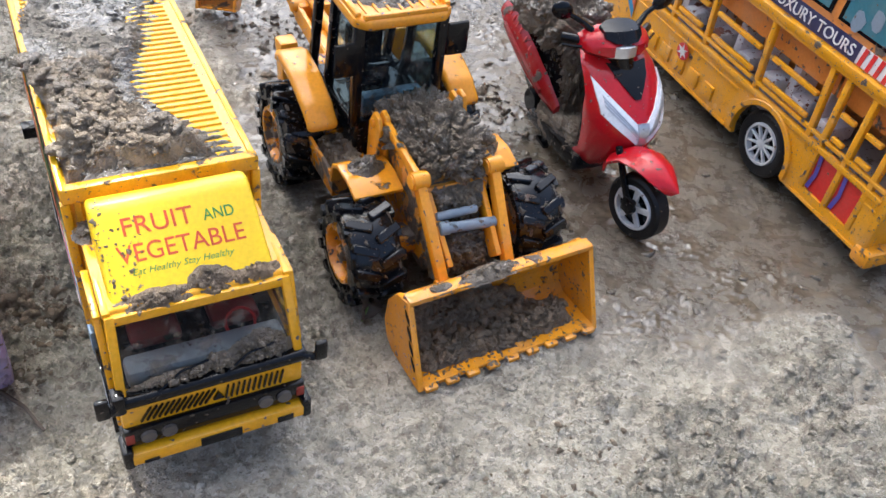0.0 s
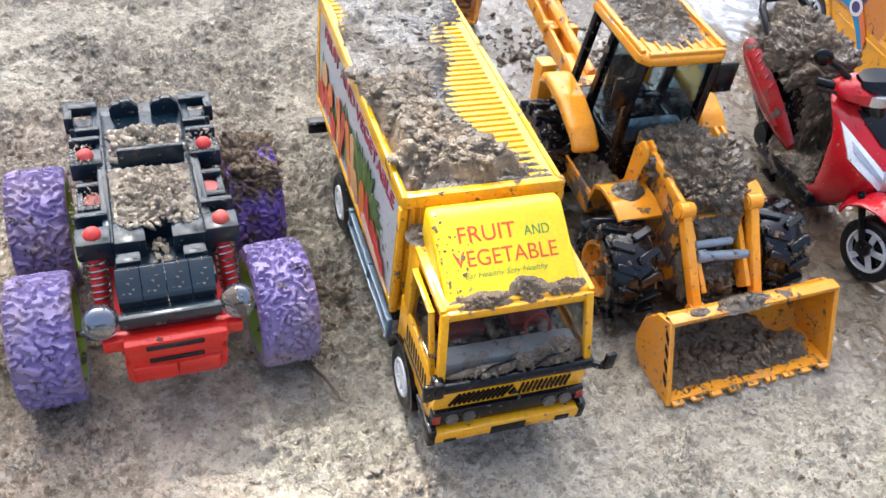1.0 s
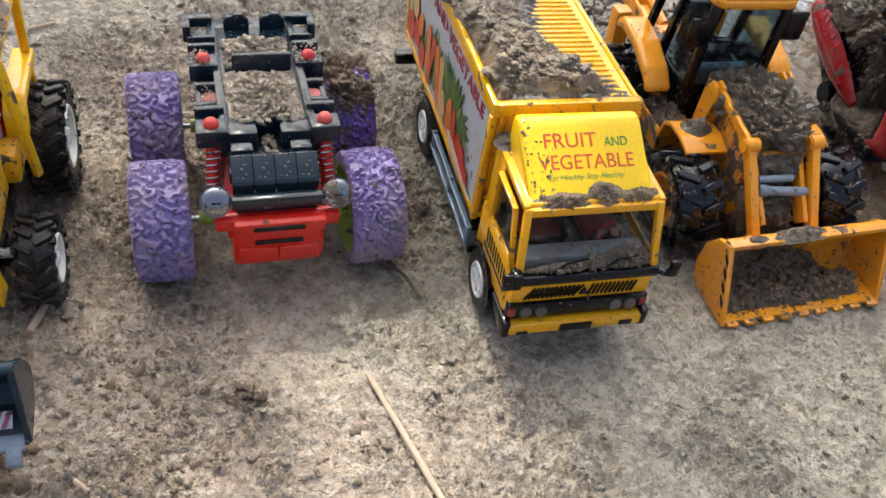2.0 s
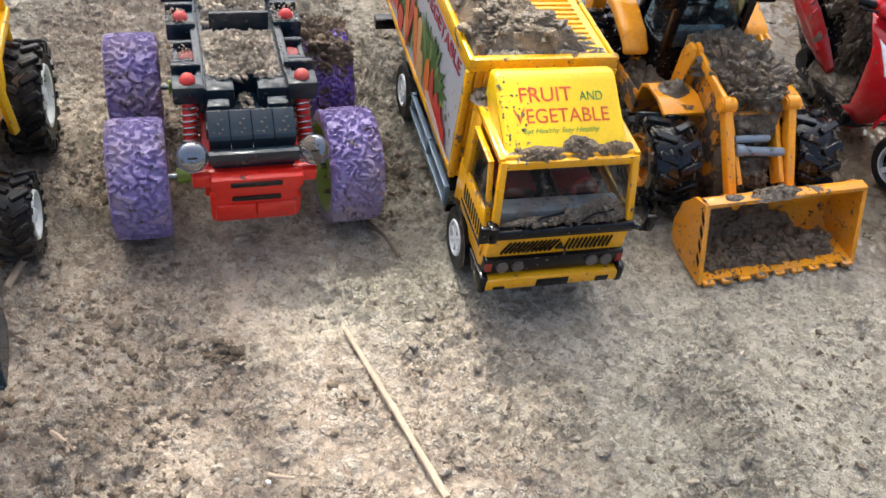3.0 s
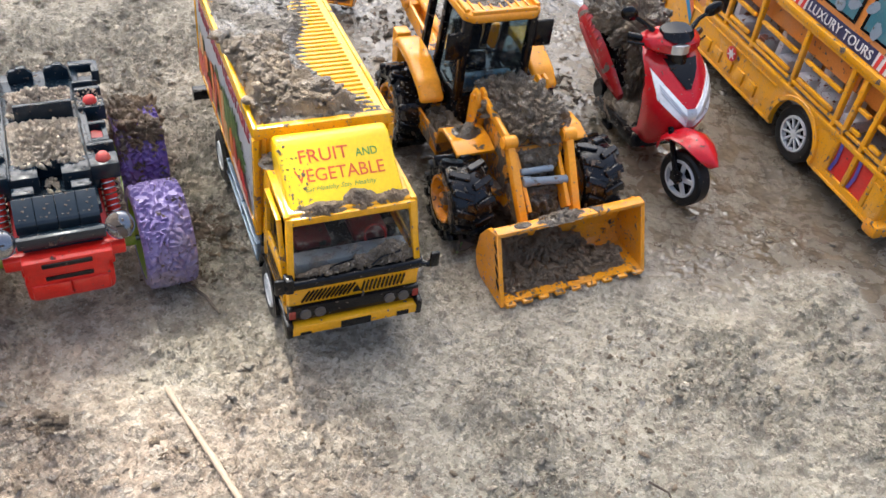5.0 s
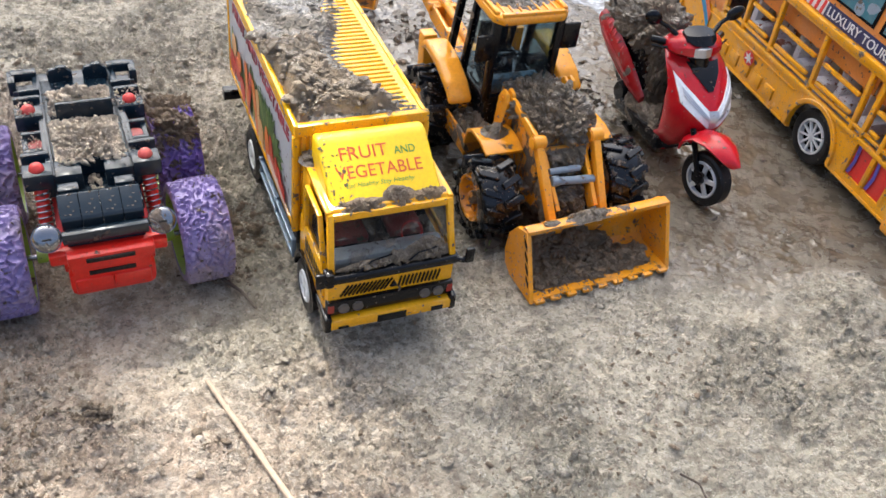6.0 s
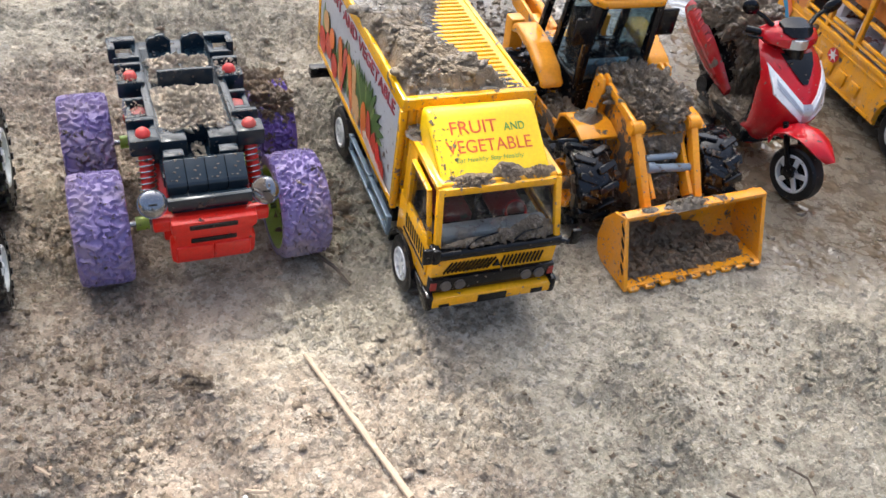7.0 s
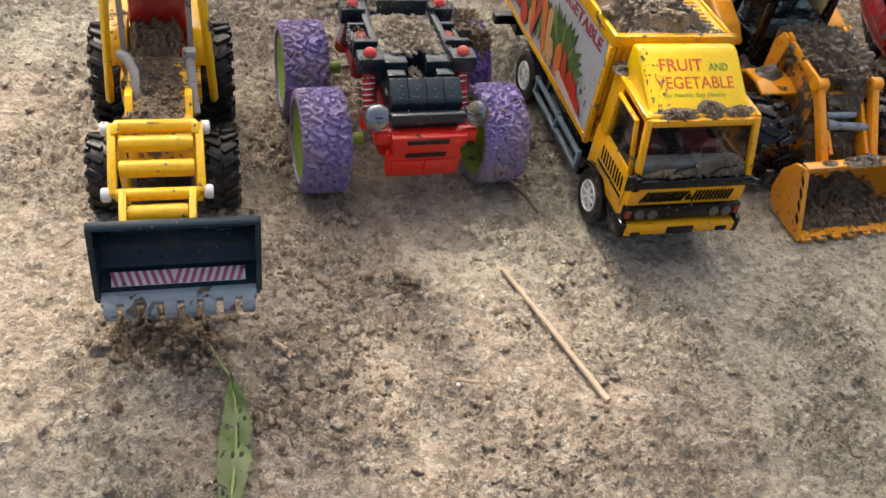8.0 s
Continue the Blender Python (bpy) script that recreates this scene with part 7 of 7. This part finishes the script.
    part("window_film", one(box, 0.0058, 0.0062, front + 0.01, -0.034, 0.0790, 0.0985), O, t, "orange window film")
    # upper side and roof
    lean = 0.0040
    prof = [(0.0, 0.1052), (lean, 0.1480), (0.012, 0.1560), (0.030, 0.1600), (W - 0.030, 0.1600), (W - 0.012, 0.1560), (W - lean, 0.1480), (W, 0.1052)]
    upper = part("upper_body", one(prism, prof, front + 0.004, 0.047, "y"), O, t, "orange upper body with printed windows")
    part("upper_body", one(prism, prof, 0.0472, rear, "y"), Y, t, "yellow upper body")
    m = axes((0.0, 0.0, 0.1055), (0, -1, 0), (lean, 0, 0.0428))
    for u, v in ((-0.064, -0.0385), (0.0400, 0.094)):
        decal("stripe_ground", [[(u, 0.0006), (v, 0.0006), (v, 0.0110), (u, 0.0110)]], m, "sticker_white", upper, 0.0006)
    bars = [[(u, 0.0006), (u + 0.0030, 0.0006), (u + 0.0040, 0.0110), (u + 0.0010, 0.0110)] for u in (-0.0635, -0.0570, -0.0505, -0.0440, 0.0420, 0.0485, 0.0550, 0.0615, 0.0680, 0.0745, 0.0810)]
    for outline in bars:
        decal("stripe_print", [outline], m, "sticker_red", upper, 0.0010)
    name = decal("name_ground", [[(-0.0385, 0.0004), (0.0400, 0.0004), (0.0400, 0.0112), (-0.0385, 0.0112)]], m, "sticker_navy", upper, 0.0008)
    lettering("LUXURY TOURS", 0.0720, 0.0068, m @ Matrix.Translation((0.0008, 0.0058, 0.0011)), "sticker_white", name)
    decal("window_frame_print", [[(-0.046, 0.0150), (0.010, 0.0150), (0.010, 0.0420), (-0.046, 0.0420)], [(0.016, 0.0150), (0.088, 0.0150), (0.088, 0.0420), (0.016, 0.0420)]], m, "black_clean", upper, 0.0006)
    decal("window_print", [[(-0.043, 0.0170), (0.007, 0.0170), (0.007, 0.0410), (-0.043, 0.0410)], [(0.019, 0.0170), (0.085, 0.0170), (0.085, 0.0410), (0.019, 0.0410)]], m, "sticker_teal", upper, 0.0009)
    blobs = [oval(-0.034 + 0.012 * j + (0.004 if j > 3 else 0), 0.026 + 0.006 * math.sin(j * 2.1), 0.0042, 0.0060, 9, j * 0.6, 0.4, j) for j in range(10)]
    decal("window_glint_print", blobs, m, "grey_blue", upper, 0.0012)
    # closed rear quarter with its print
    for x, s in ((0.0, -1), (W, 1)):
        rearq = part("rear_quarter", one(box, x - 0.0015, x + 0.0015, 0.150, rear, 0.0490, 0.1000), "bus_orange" if s < 0 else Y, t, "orange rear quarter with swirling print")
        if s < 0:
            m = axes((-0.0016, 0.300, 0.0495), (0, -1, 0), (0, 0, 1))
            decal("window_print", [[(0.028, 0.018), (0.118, 0.014), (0.126, 0.046), (0.030, 0.046)]], m, "sticker_purple", rearq, 0.0005)
            decal("window_glint_print", [[(0.040, 0.022), (0.086, 0.020), (0.090, 0.042), (0.044, 0.042)]], m, "sticker_teal", rearq, 0.0008)
            wave = [(0.075 + 0.062 * k / 12, 0.010 + 0.012 * math.sin(k / 12 * 3.1) - 0.018 * (k / 12) ** 2) for k in range(13)]
            decal("wave_print", [wave + [(u, v - 0.0075) for u, v in wave[::-1]]], m, "sticker_orange", rearq, 0.0011)
            decal("wave_print", [[(u, v - 0.0075) for u, v in wave] + [(u, v - 0.0150) for u, v in wave[::-1]]], m, "sticker_blue", rearq, 0.0011)
            decal("ring_print", [oval(0.112, 0.008, 0.0078, 0.0070, 18)], m, "sticker_white", rearq, 0.0014)
            decal("ring_print", [oval(0.112, 0.008, 0.0048, 0.0042, 18)], m, "sticker_purple", rearq, 0.0017)


build_bus(bus)

# ---- mud on the truck ----
def roof_cover(X, Y):
    right = 0.006 + 0.012 * np.sin(Y * 34 + 0.6) + 0.016 * smooth01(0.12 - Y, 0.0, 0.04)
    right = right + 0.018 * smooth01(Y, 0.195, 0.230)
    left = -0.0345 - 0.0055 * smooth01(Y, 0.120, 0.150) * smooth01(0.222 - Y, 0.0, 0.02)
    return np.minimum(np.minimum(inside(-0.045, 0.040, 0.0690, 0.2400, 0.006)(X, Y), (X - left) / 0.004), (right - X) / 0.008)


def heap_cover(X, Y):
    """The thick heap lies on the front two thirds of the roof."""
    return np.minimum(roof_cover(X, Y), (0.150 - Y) / 0.030 + 0.5)


def wash_cover(X, Y):
    """Thin mud that runs out between the ribs."""
    comb = 0.5 + 0.5 * np.cos((Y - 0.071) / 0.0045 * 2 * math.pi)
    return roof_cover(X - 0.007, Y) + 0.9 - 1.5 * comb * smooth01(X + 0.55 * (fbm(X * 60, Y * 60, 3, 63) - 0.5) * 0.08, -0.010, 0.018) - 0.9 * comb * smooth01(fbm(X * 40, Y * 40, 3, 66), 0.5, 0.62)


mud_patch("mud", TRUCK, (-0.0392, 0.036, 0.066, 0.243), lambda X, Y: 0.1114 + 0.0026 * smooth01(-X, 0.0345, 0.0362), heap_cover, 0.0125, "grey-brown mud caked over the truck's cargo roof", "mud_damp", 0.0008, 91, 88, 420, 0.0048)
mud_patch("mud", TRUCK, (-0.0392, 0.036, 0.066, 0.243), lambda X, Y: 0.1109 + 0.0009 * smooth01(-X, -0.016, 0.004) + 0.0018 * smooth01(-X, 0.0345, 0.0362), wash_cover, 0.0034, "thin wet mud washed over the ribs of the truck's cargo roof", "mud_slick", 0.0010, 94, 90, 220, 0.0030)
ledge = TRUCK @ axes((0, 0.0165, 0.0945), (1, 0, 0), (0, 0.84, 0.54))
mud_patch("mud", ledge, (-0.032, 0.032, -0.006, 0.008), lambda X, Y: 0.0008 - 0.0 * X, lambda X, Y: np.maximum(np.maximum(spot(X, Y, -0.015, -0.002, 0.016, 0.0050), spot(X, Y, 0.006, 0.0, 0.010, 0.0068)), spot(X, Y, 0.022, -0.001, 0.012, 0.0040)) * 1.3, 0.0029, "line of dark mud along the foot of the roof sign", "mud_brown", 0.0007, 93, 230, 110, 0.0018)
mud_patch("mud", ledge, (-0.031, 0.000, -0.002, 0.036), lambda X, Y: 0.0002 - 0.0 * X, lambda X, Y: np.maximum(np.maximum(spot(X, Y, -0.019, 0.012, 0.0045, 0.012, -20), spot(X, Y, -0.0285, 0.016, 0.0028, 0.018)), spot(X, Y, -0.024, 0.004, 0.009, 0.006)) * 0.8 - 0.28, 0.0006, "thin smears of mud over the red letters of the roof sign", "mud_brown", 0.0005, 96, 330, 30, 0.0008)
rng = np.random.RandomState(29)
sx, sy = -0.0305 + 0.016 * rng.rand(60) ** 2.2, rng.uniform(0.003, 0.040, 60)
size = 0.00025 + 0.0007 * rng.rand(60) ** 2
spatter = crumbs("mud", np.stack([sx, sy, 0.0004 + 0 * sx, size], 1), "dark specks of mud spattered on the yellow roof sign", "mud_brown", 6, 0.35, 2)
spatter.matrix_world = ledge
glass_mud = TRUCK @ axes((0, 0.0020, 0.0605), (1, 0, 0), (0, 0.34, 0.94))
mud_patch("mud", glass_mud, (-0.033, 0.033, -0.004, 0.018), lambda X, Y: 0.0006 - 0.0 * X, lambda X, Y: np.minimum(np.maximum(np.maximum(spot(X, Y, 0.018, 0.003, 0.013, 0.010), spot(X, Y, 0.004, 0.002, 0.008, 0.006)), spot(X, Y, -0.010, 0.001, 0.022, 0.0035)) * 1.2, (Y - 0.0005) / 0.002), 0.0034, "dark mud splashed on the truck's windscreen", "mud_wet", 0.0007, 95, 230, 220, 0.0019)
gap = TRUCK @ axes((-0.030, 0.056, 0.092), (1, 0, 0), (0, 1, 0))
mud_patch("mud", gap, (-0.008, 0.006, -0.008, 0.010), lambda X, Y: 0.0046 - 0.0 * X, lambda X, Y: spot(X, Y, -0.001, 0.0, 0.007, 0.008) * 1.4, 0.0050, "lump of mud behind the truck's cab", "mud_wet", 0.0008, 97, 230, 30)

# ---- sticks, twigs, leaf, clumps ----
def rod(name, pts, r, material, label, category, seg=9):
    bm = bmesh.new()
    rng = random.Random(len(label))
    fine_pts = []
    for p, q in zip(pts, pts[1:]):
        for k in range(6):
            f = Vector(p).lerp(Vector(q), k / 6)
            fine_pts.append(f + Vector((rng.uniform(-1, 1), rng.uniform(-1, 1), 0)) * r * 0.12)
    fine_pts.append(Vector(pts[-1]))
    n = len(fine_pts)
    tube(bm, fine_pts, [r * (1.15 - 0.35 * k / n) * rng.uniform(0.92, 1.08) for k in range(n)], seg)
    ob = part(name, bm, material, None)
    return tagged(ob, label, category)


rod("stick", [(-0.0505, 0.1400, 0.0022), (-0.0890, 0.1740, 0.0026), (-0.1267, 0.2068, 0.0024)], 0.0016, "wood", "pale peeled wooden stick lying on the earth", "stick")
rod("twig", [(-0.1464, 0.2786, 0.0070), (-0.1330, 0.2740, 0.0050), (-0.1204, 0.2654, 0.0022)], 0.0010, "twig", "thin dark twig beside a purple wheel", "twig", 6)
rod("twig", [(0.0984, 0.1914, 0.0020), (0.1120, 0.1880, 0.0024), (0.1223, 0.1807, 0.0016)], 0.0008, "twig", "short dark twig on the earth", "twig", 6)
rod("twig", [(0.1300, 0.2180, 0.0016), (0.1400, 0.2135, 0.0026), (0.1440, 0.2050, 0.0016)], 0.0006, "twig", "short dark twig on the earth", "twig", 6)


def leaf_blade(name, m, length, width, label, material="leaf", curl=0.006):
    """A pointed leaf, folded along its rib, with a short stem."""
    t = thing(name, m, label, "leaf")
    rng = random.Random(3)
    nu, nv = 26, 9
    bm = bmesh.new()
    grid = []
    for i in range(nu):
        u = i / (nu - 1)
        w = width * (math.sin(math.pi * min(u * 0.94 + 0.05, 1)) ** 0.75) * (1.30 - 0.60 * u)
        row = []
        for j in range(nv):
            v = 2 * j / (nv - 1) - 1
            edge = 1 + (0.08 * math.sin(u * 60 + j) if abs(v) == 1 else 0)
            z = 0.0018 + curl * math.sin(u * 2.6) * 0.8 + 0.004 * abs(v) + 0.0012 * math.sin(u * 22 + v * 3)
            row.append(bm.verts.new((v * w * edge + 0.006 * math.sin(u * 2.2), u * length, z)))
        grid.append(row)
    for p, q in zip(grid, grid[1:]):
        for k in range(nv - 1):
            if rng.random() < 0.05:
                continue
            bm.faces.new((p[k], p[k + 1], q[k + 1], q[k]))
    bmesh.ops.recalc_face_normals(bm, faces=bm.faces)
    bmesh.ops.solidify(bm, geom=bm.faces[:], thickness=0.0003)
    part("blade", bm, material, t, "", 60)
    bm = bmesh.new()
    tube(bm, [(0.006 * math.sin(k / 10 * 2.2), k / 10 * length, 0.0020 + curl * math.sin(k / 10 * 2.6) * 0.8) for k in range(11)] + [(0.0, length * 1.12, 0.006), (-0.004, length * 1.25, 0.007)], [0.0008] * 11 + [0.0006, 0.0004], 6)
    part("rib", bm, "leaf_light", t)
    return t


leaf_blade("leaf", pose(-0.1890, 0.0070, 0, 0, 0, 32), 0.074, 0.0072, "long green leaf eaten into small holes")
leaf_blade("leaf", pose(0.0010, 0.3560, 0.004, 20, 35, 30), 0.026, 0.0070, "olive leaf standing behind the yellow truck", "twig", 0.003)

rng = np.random.RandomState(17)


def scatter_clods(rows, mat):
    """Clods round a middle: rows of (x, y, reach, count, largest)."""
    for x, y, r, n_, big in rows:
        px, py = x + rng.normal(0, r * 0.5, n_), y + rng.normal(0, r * 0.4, n_)
        size = big * (0.2 + 0.8 * rng.rand(n_) ** 3)
        crumbs("mud_clods", np.stack([px, py, ground_height(px, py) + size * 0.2, size], 1), "scattered clods of dark turned-up mud on the ground", mat, int(n_), 0.7, 2)


scatter_clods(((-0.266, 0.084, 0.034, 260, 0.0040),), "mud_brown")
scatter_clods(((-0.174, 0.170, 0.010, 110, 0.0034), (-0.215, 0.150, 0.045, 170, 0.0020), (-0.235, 0.030, 0.040, 90, 0.0022), (0.045, 0.190, 0.040, 90, 0.0017), (0.130, 0.300, 0.050, 150, 0.0018), (-0.010, 0.205, 0.030, 70, 0.0017), (-0.155, 0.335, 0.026, 160, 0.0040), (-0.280, 0.250, 0.030, 160, 0.0036), (-0.108, 0.168, 0.012, 40, 0.0026), (-0.235, 0.165, 0.050, 260, 0.0024), (-0.185, 0.110, 0.045, 260, 0.0024), (-0.300, 0.330, 0.060, 260, 0.0026), (-0.060, 0.100, 0.035, 130, 0.0020), (0.090, 0.240, 0.055, 190, 0.0020), (-0.340, 0.440, 0.060, 240, 0.0030), (-0.190, 0.060, 0.035, 160, 0.0024)), "mud_clod")
scatter_clods(((-0.150, 0.292, 0.016, 120, 0.0028), (-0.080, 0.640, 0.060, 330, 0.0050), (0.010, 0.600, 0.045, 220, 0.0042), (0.075, 0.470, 0.040, 150, 0.0030), (0.040, 0.560, 0.050, 200, 0.0036)), "mud_wet")

mud_patch("mud", Matrix.Identity(4), (-0.310, -0.225, 0.058, 0.112), ground_height, lambda X, Y: np.maximum(spot(X, Y, -0.268, 0.086, 0.032, 0.016), spot(X, Y, -0.280, 0.078, 0.014, 0.016)) * 1.3, 0.0085, "loose heap of dark brown earth below the raised bucket", "mud_brown", 0.0008, 61, 170, 260, 0.0034)
rod("stick", [(-0.2840, 0.1610, 0.0020), (-0.2900, 0.1870, 0.0028)], 0.0018, "wood", "short pale splinter of wood on the earth", "stick")
rod("straw", [(-0.4500, 0.3780, 0.0018), (-0.4390, 0.3930, 0.0022)], 0.0012, "wood", "short pale straw on the dry earth", "straw", 6)
rod("straw", [(-0.2120, 0.1050, 0.0018), (-0.2050, 0.0965, 0.0022)], 0.0009, "wood", "short pale straw on the dry earth", "straw", 6)
rod("straw", [(-0.2190, 0.1030, 0.0018), (-0.2030, 0.0990, 0.0026)], 0.0012, "wood", "short pale straw on the dry earth", "straw", 6)
rod("straw", [(-0.1247, 0.1205, 0.0018), (-0.1195, 0.1212, 0.0024), (-0.1143, 0.1232, 0.0018)], 0.0009, "wood", "small forked yellowish straw on the earth", "straw", 6)
bm = bmesh.new()
bmesh.ops.create_icosphere(bm, subdivisions=2, radius=0.0012)
bmesh.ops.transform(bm, matrix=Matrix.Translation((-0.1232, 0.1172, 0.0020)) @ Matrix.Diagonal((1.1, 0.9, 0.7, 1)), verts=bm.verts)
tagged(part("pebble", bm, "white", None), "tiny white pebble lying on the earth", "pebble")
bm = bmesh.new()
bmesh.ops.create_icosphere(bm, subdivisions=2, radius=0.0016)
bmesh.ops.transform(bm, matrix=Matrix.Translation((0.0509, 0.1928, 0.0020)) @ Matrix.Rotation(0.5, 4, "Z") @ Matrix.Diagonal((1.9, 0.7, 0.4, 1)), verts=bm.verts)
tagged(part("chip", bm, "mud_dry", None), "flat pale chip lying on the earth", "chip")

# ---- unseen tree, added to shade the toys ----
M["bark"] = plastic("bark", (0.16, 0.11, 0.075), 0.9, 0.3, 0.4, 12)


def build_shade_tree(place, mid, spread, n, seed, label, gaps=()):
    """An unseen broad-leaved tree; leaves over gaps (ellipses on the ground) are left out to let sun patches through.
    """
    t = thing("tree", pose(*place), label, "tree")
    foot, mid = Vector(place), Vector(mid) - Vector(place)
    rng = np.random.RandomState(seed)
    fork = Vector((0.3 * (1 if mid.x > 0 else -1), -0.2, min(2.5, mid.z * 0.8)))
    bm = bmesh.new()
    tube(bm, [(0, 0, -0.1), fork * 0.3, fork * 0.66, fork], [0.16, 0.13, 0.11, 0.08], 14)
    part("trunk", bm, "bark", t)
    for k in range(7):
        end = mid + Vector(rng.uniform(-1.4, 1.4, 3) * spread)
        bm = bmesh.new()
        tube(bm, [fork + (end - fork) * f + Vector((0, 0, 0.35 * math.sin(math.pi * f))) for f in (0, 0.25, 0.5, 0.75, 1)], [0.055, 0.042, 0.03, 0.02, 0.01], 8)
        part("limb", bm, "bark", t)
    P = np.array(mid) + rng.normal(0, 1, (n, 3)) * spread
    W = P + np.array(foot)
    gx, gy = W[:, 0] - sd.x / sd.z * W[:, 2], W[:, 1] - sd.y / sd.z * W[:, 2]
    ok = W[:, 2] > 0.9
    for g in gaps:
        ok &= spot(gx, gy, *g) < -0.25
    P = P[ok]
    n = len(P)
    L = rng.uniform(0.05, 0.08, n)
    a, tip = rng.rand(n) * 6.28, rng.normal(0, 0.35, (n, 2))
    d = np.stack([np.cos(a), np.sin(a), tip[:, 0]], 1)
    d /= np.linalg.norm(d, axis=1)[:, None]
    side = np.cross(d, np.stack([tip[:, 1] * 0.5, tip[:, 0] * 0.5, np.ones(n)], 1))
    side /= np.linalg.norm(side, axis=1)[:, None]
    up = np.cross(side, d)
    shape = ((-0.5, 0, 0), (-0.2, 0.26, 0.05), (0.15, 0.24, 0.05), (0.5, 0, -0.06), (0.15, -0.24, 0.05), (-0.2, -0.26, 0.05))
    co = np.stack([P + L[:, None] * (u * d + v * side + w * up) for u, v, w in shape], 1).reshape(-1, 3)
    base = (np.arange(n) * 6)[:, None]
    faces = np.concatenate([base + q for q in ([0, 1, 2, 3], [0, 3, 4, 5])])
    me = bpy.data.meshes.new("crown")
    me.from_pydata(co.tolist(), [], faces.tolist())
    me.materials.append(M["leaf"])
    crown = new("crown", me)
    crown.parent = t
    crown["label"], crown["kind"] = "crown of many green leaves with gaps cut to shape the sun patches", "stuff"


# Ground ellipses where leaves are left out, so that sun patches land there.
SUN_GAPS = ((-0.098, 0.165, 0.072, 0.110, -22), (-0.448, 0.110, 0.140, 0.210, 0))
over = Vector((-0.05, 0.40, 0)) + sd * 3.9
build_shade_tree((-2.6, 3.2, 0), over, (0.62, 0.62, 0.22), 8000, 8, "unseen broad-leaved tree added to shade the ground", SUN_GAPS)
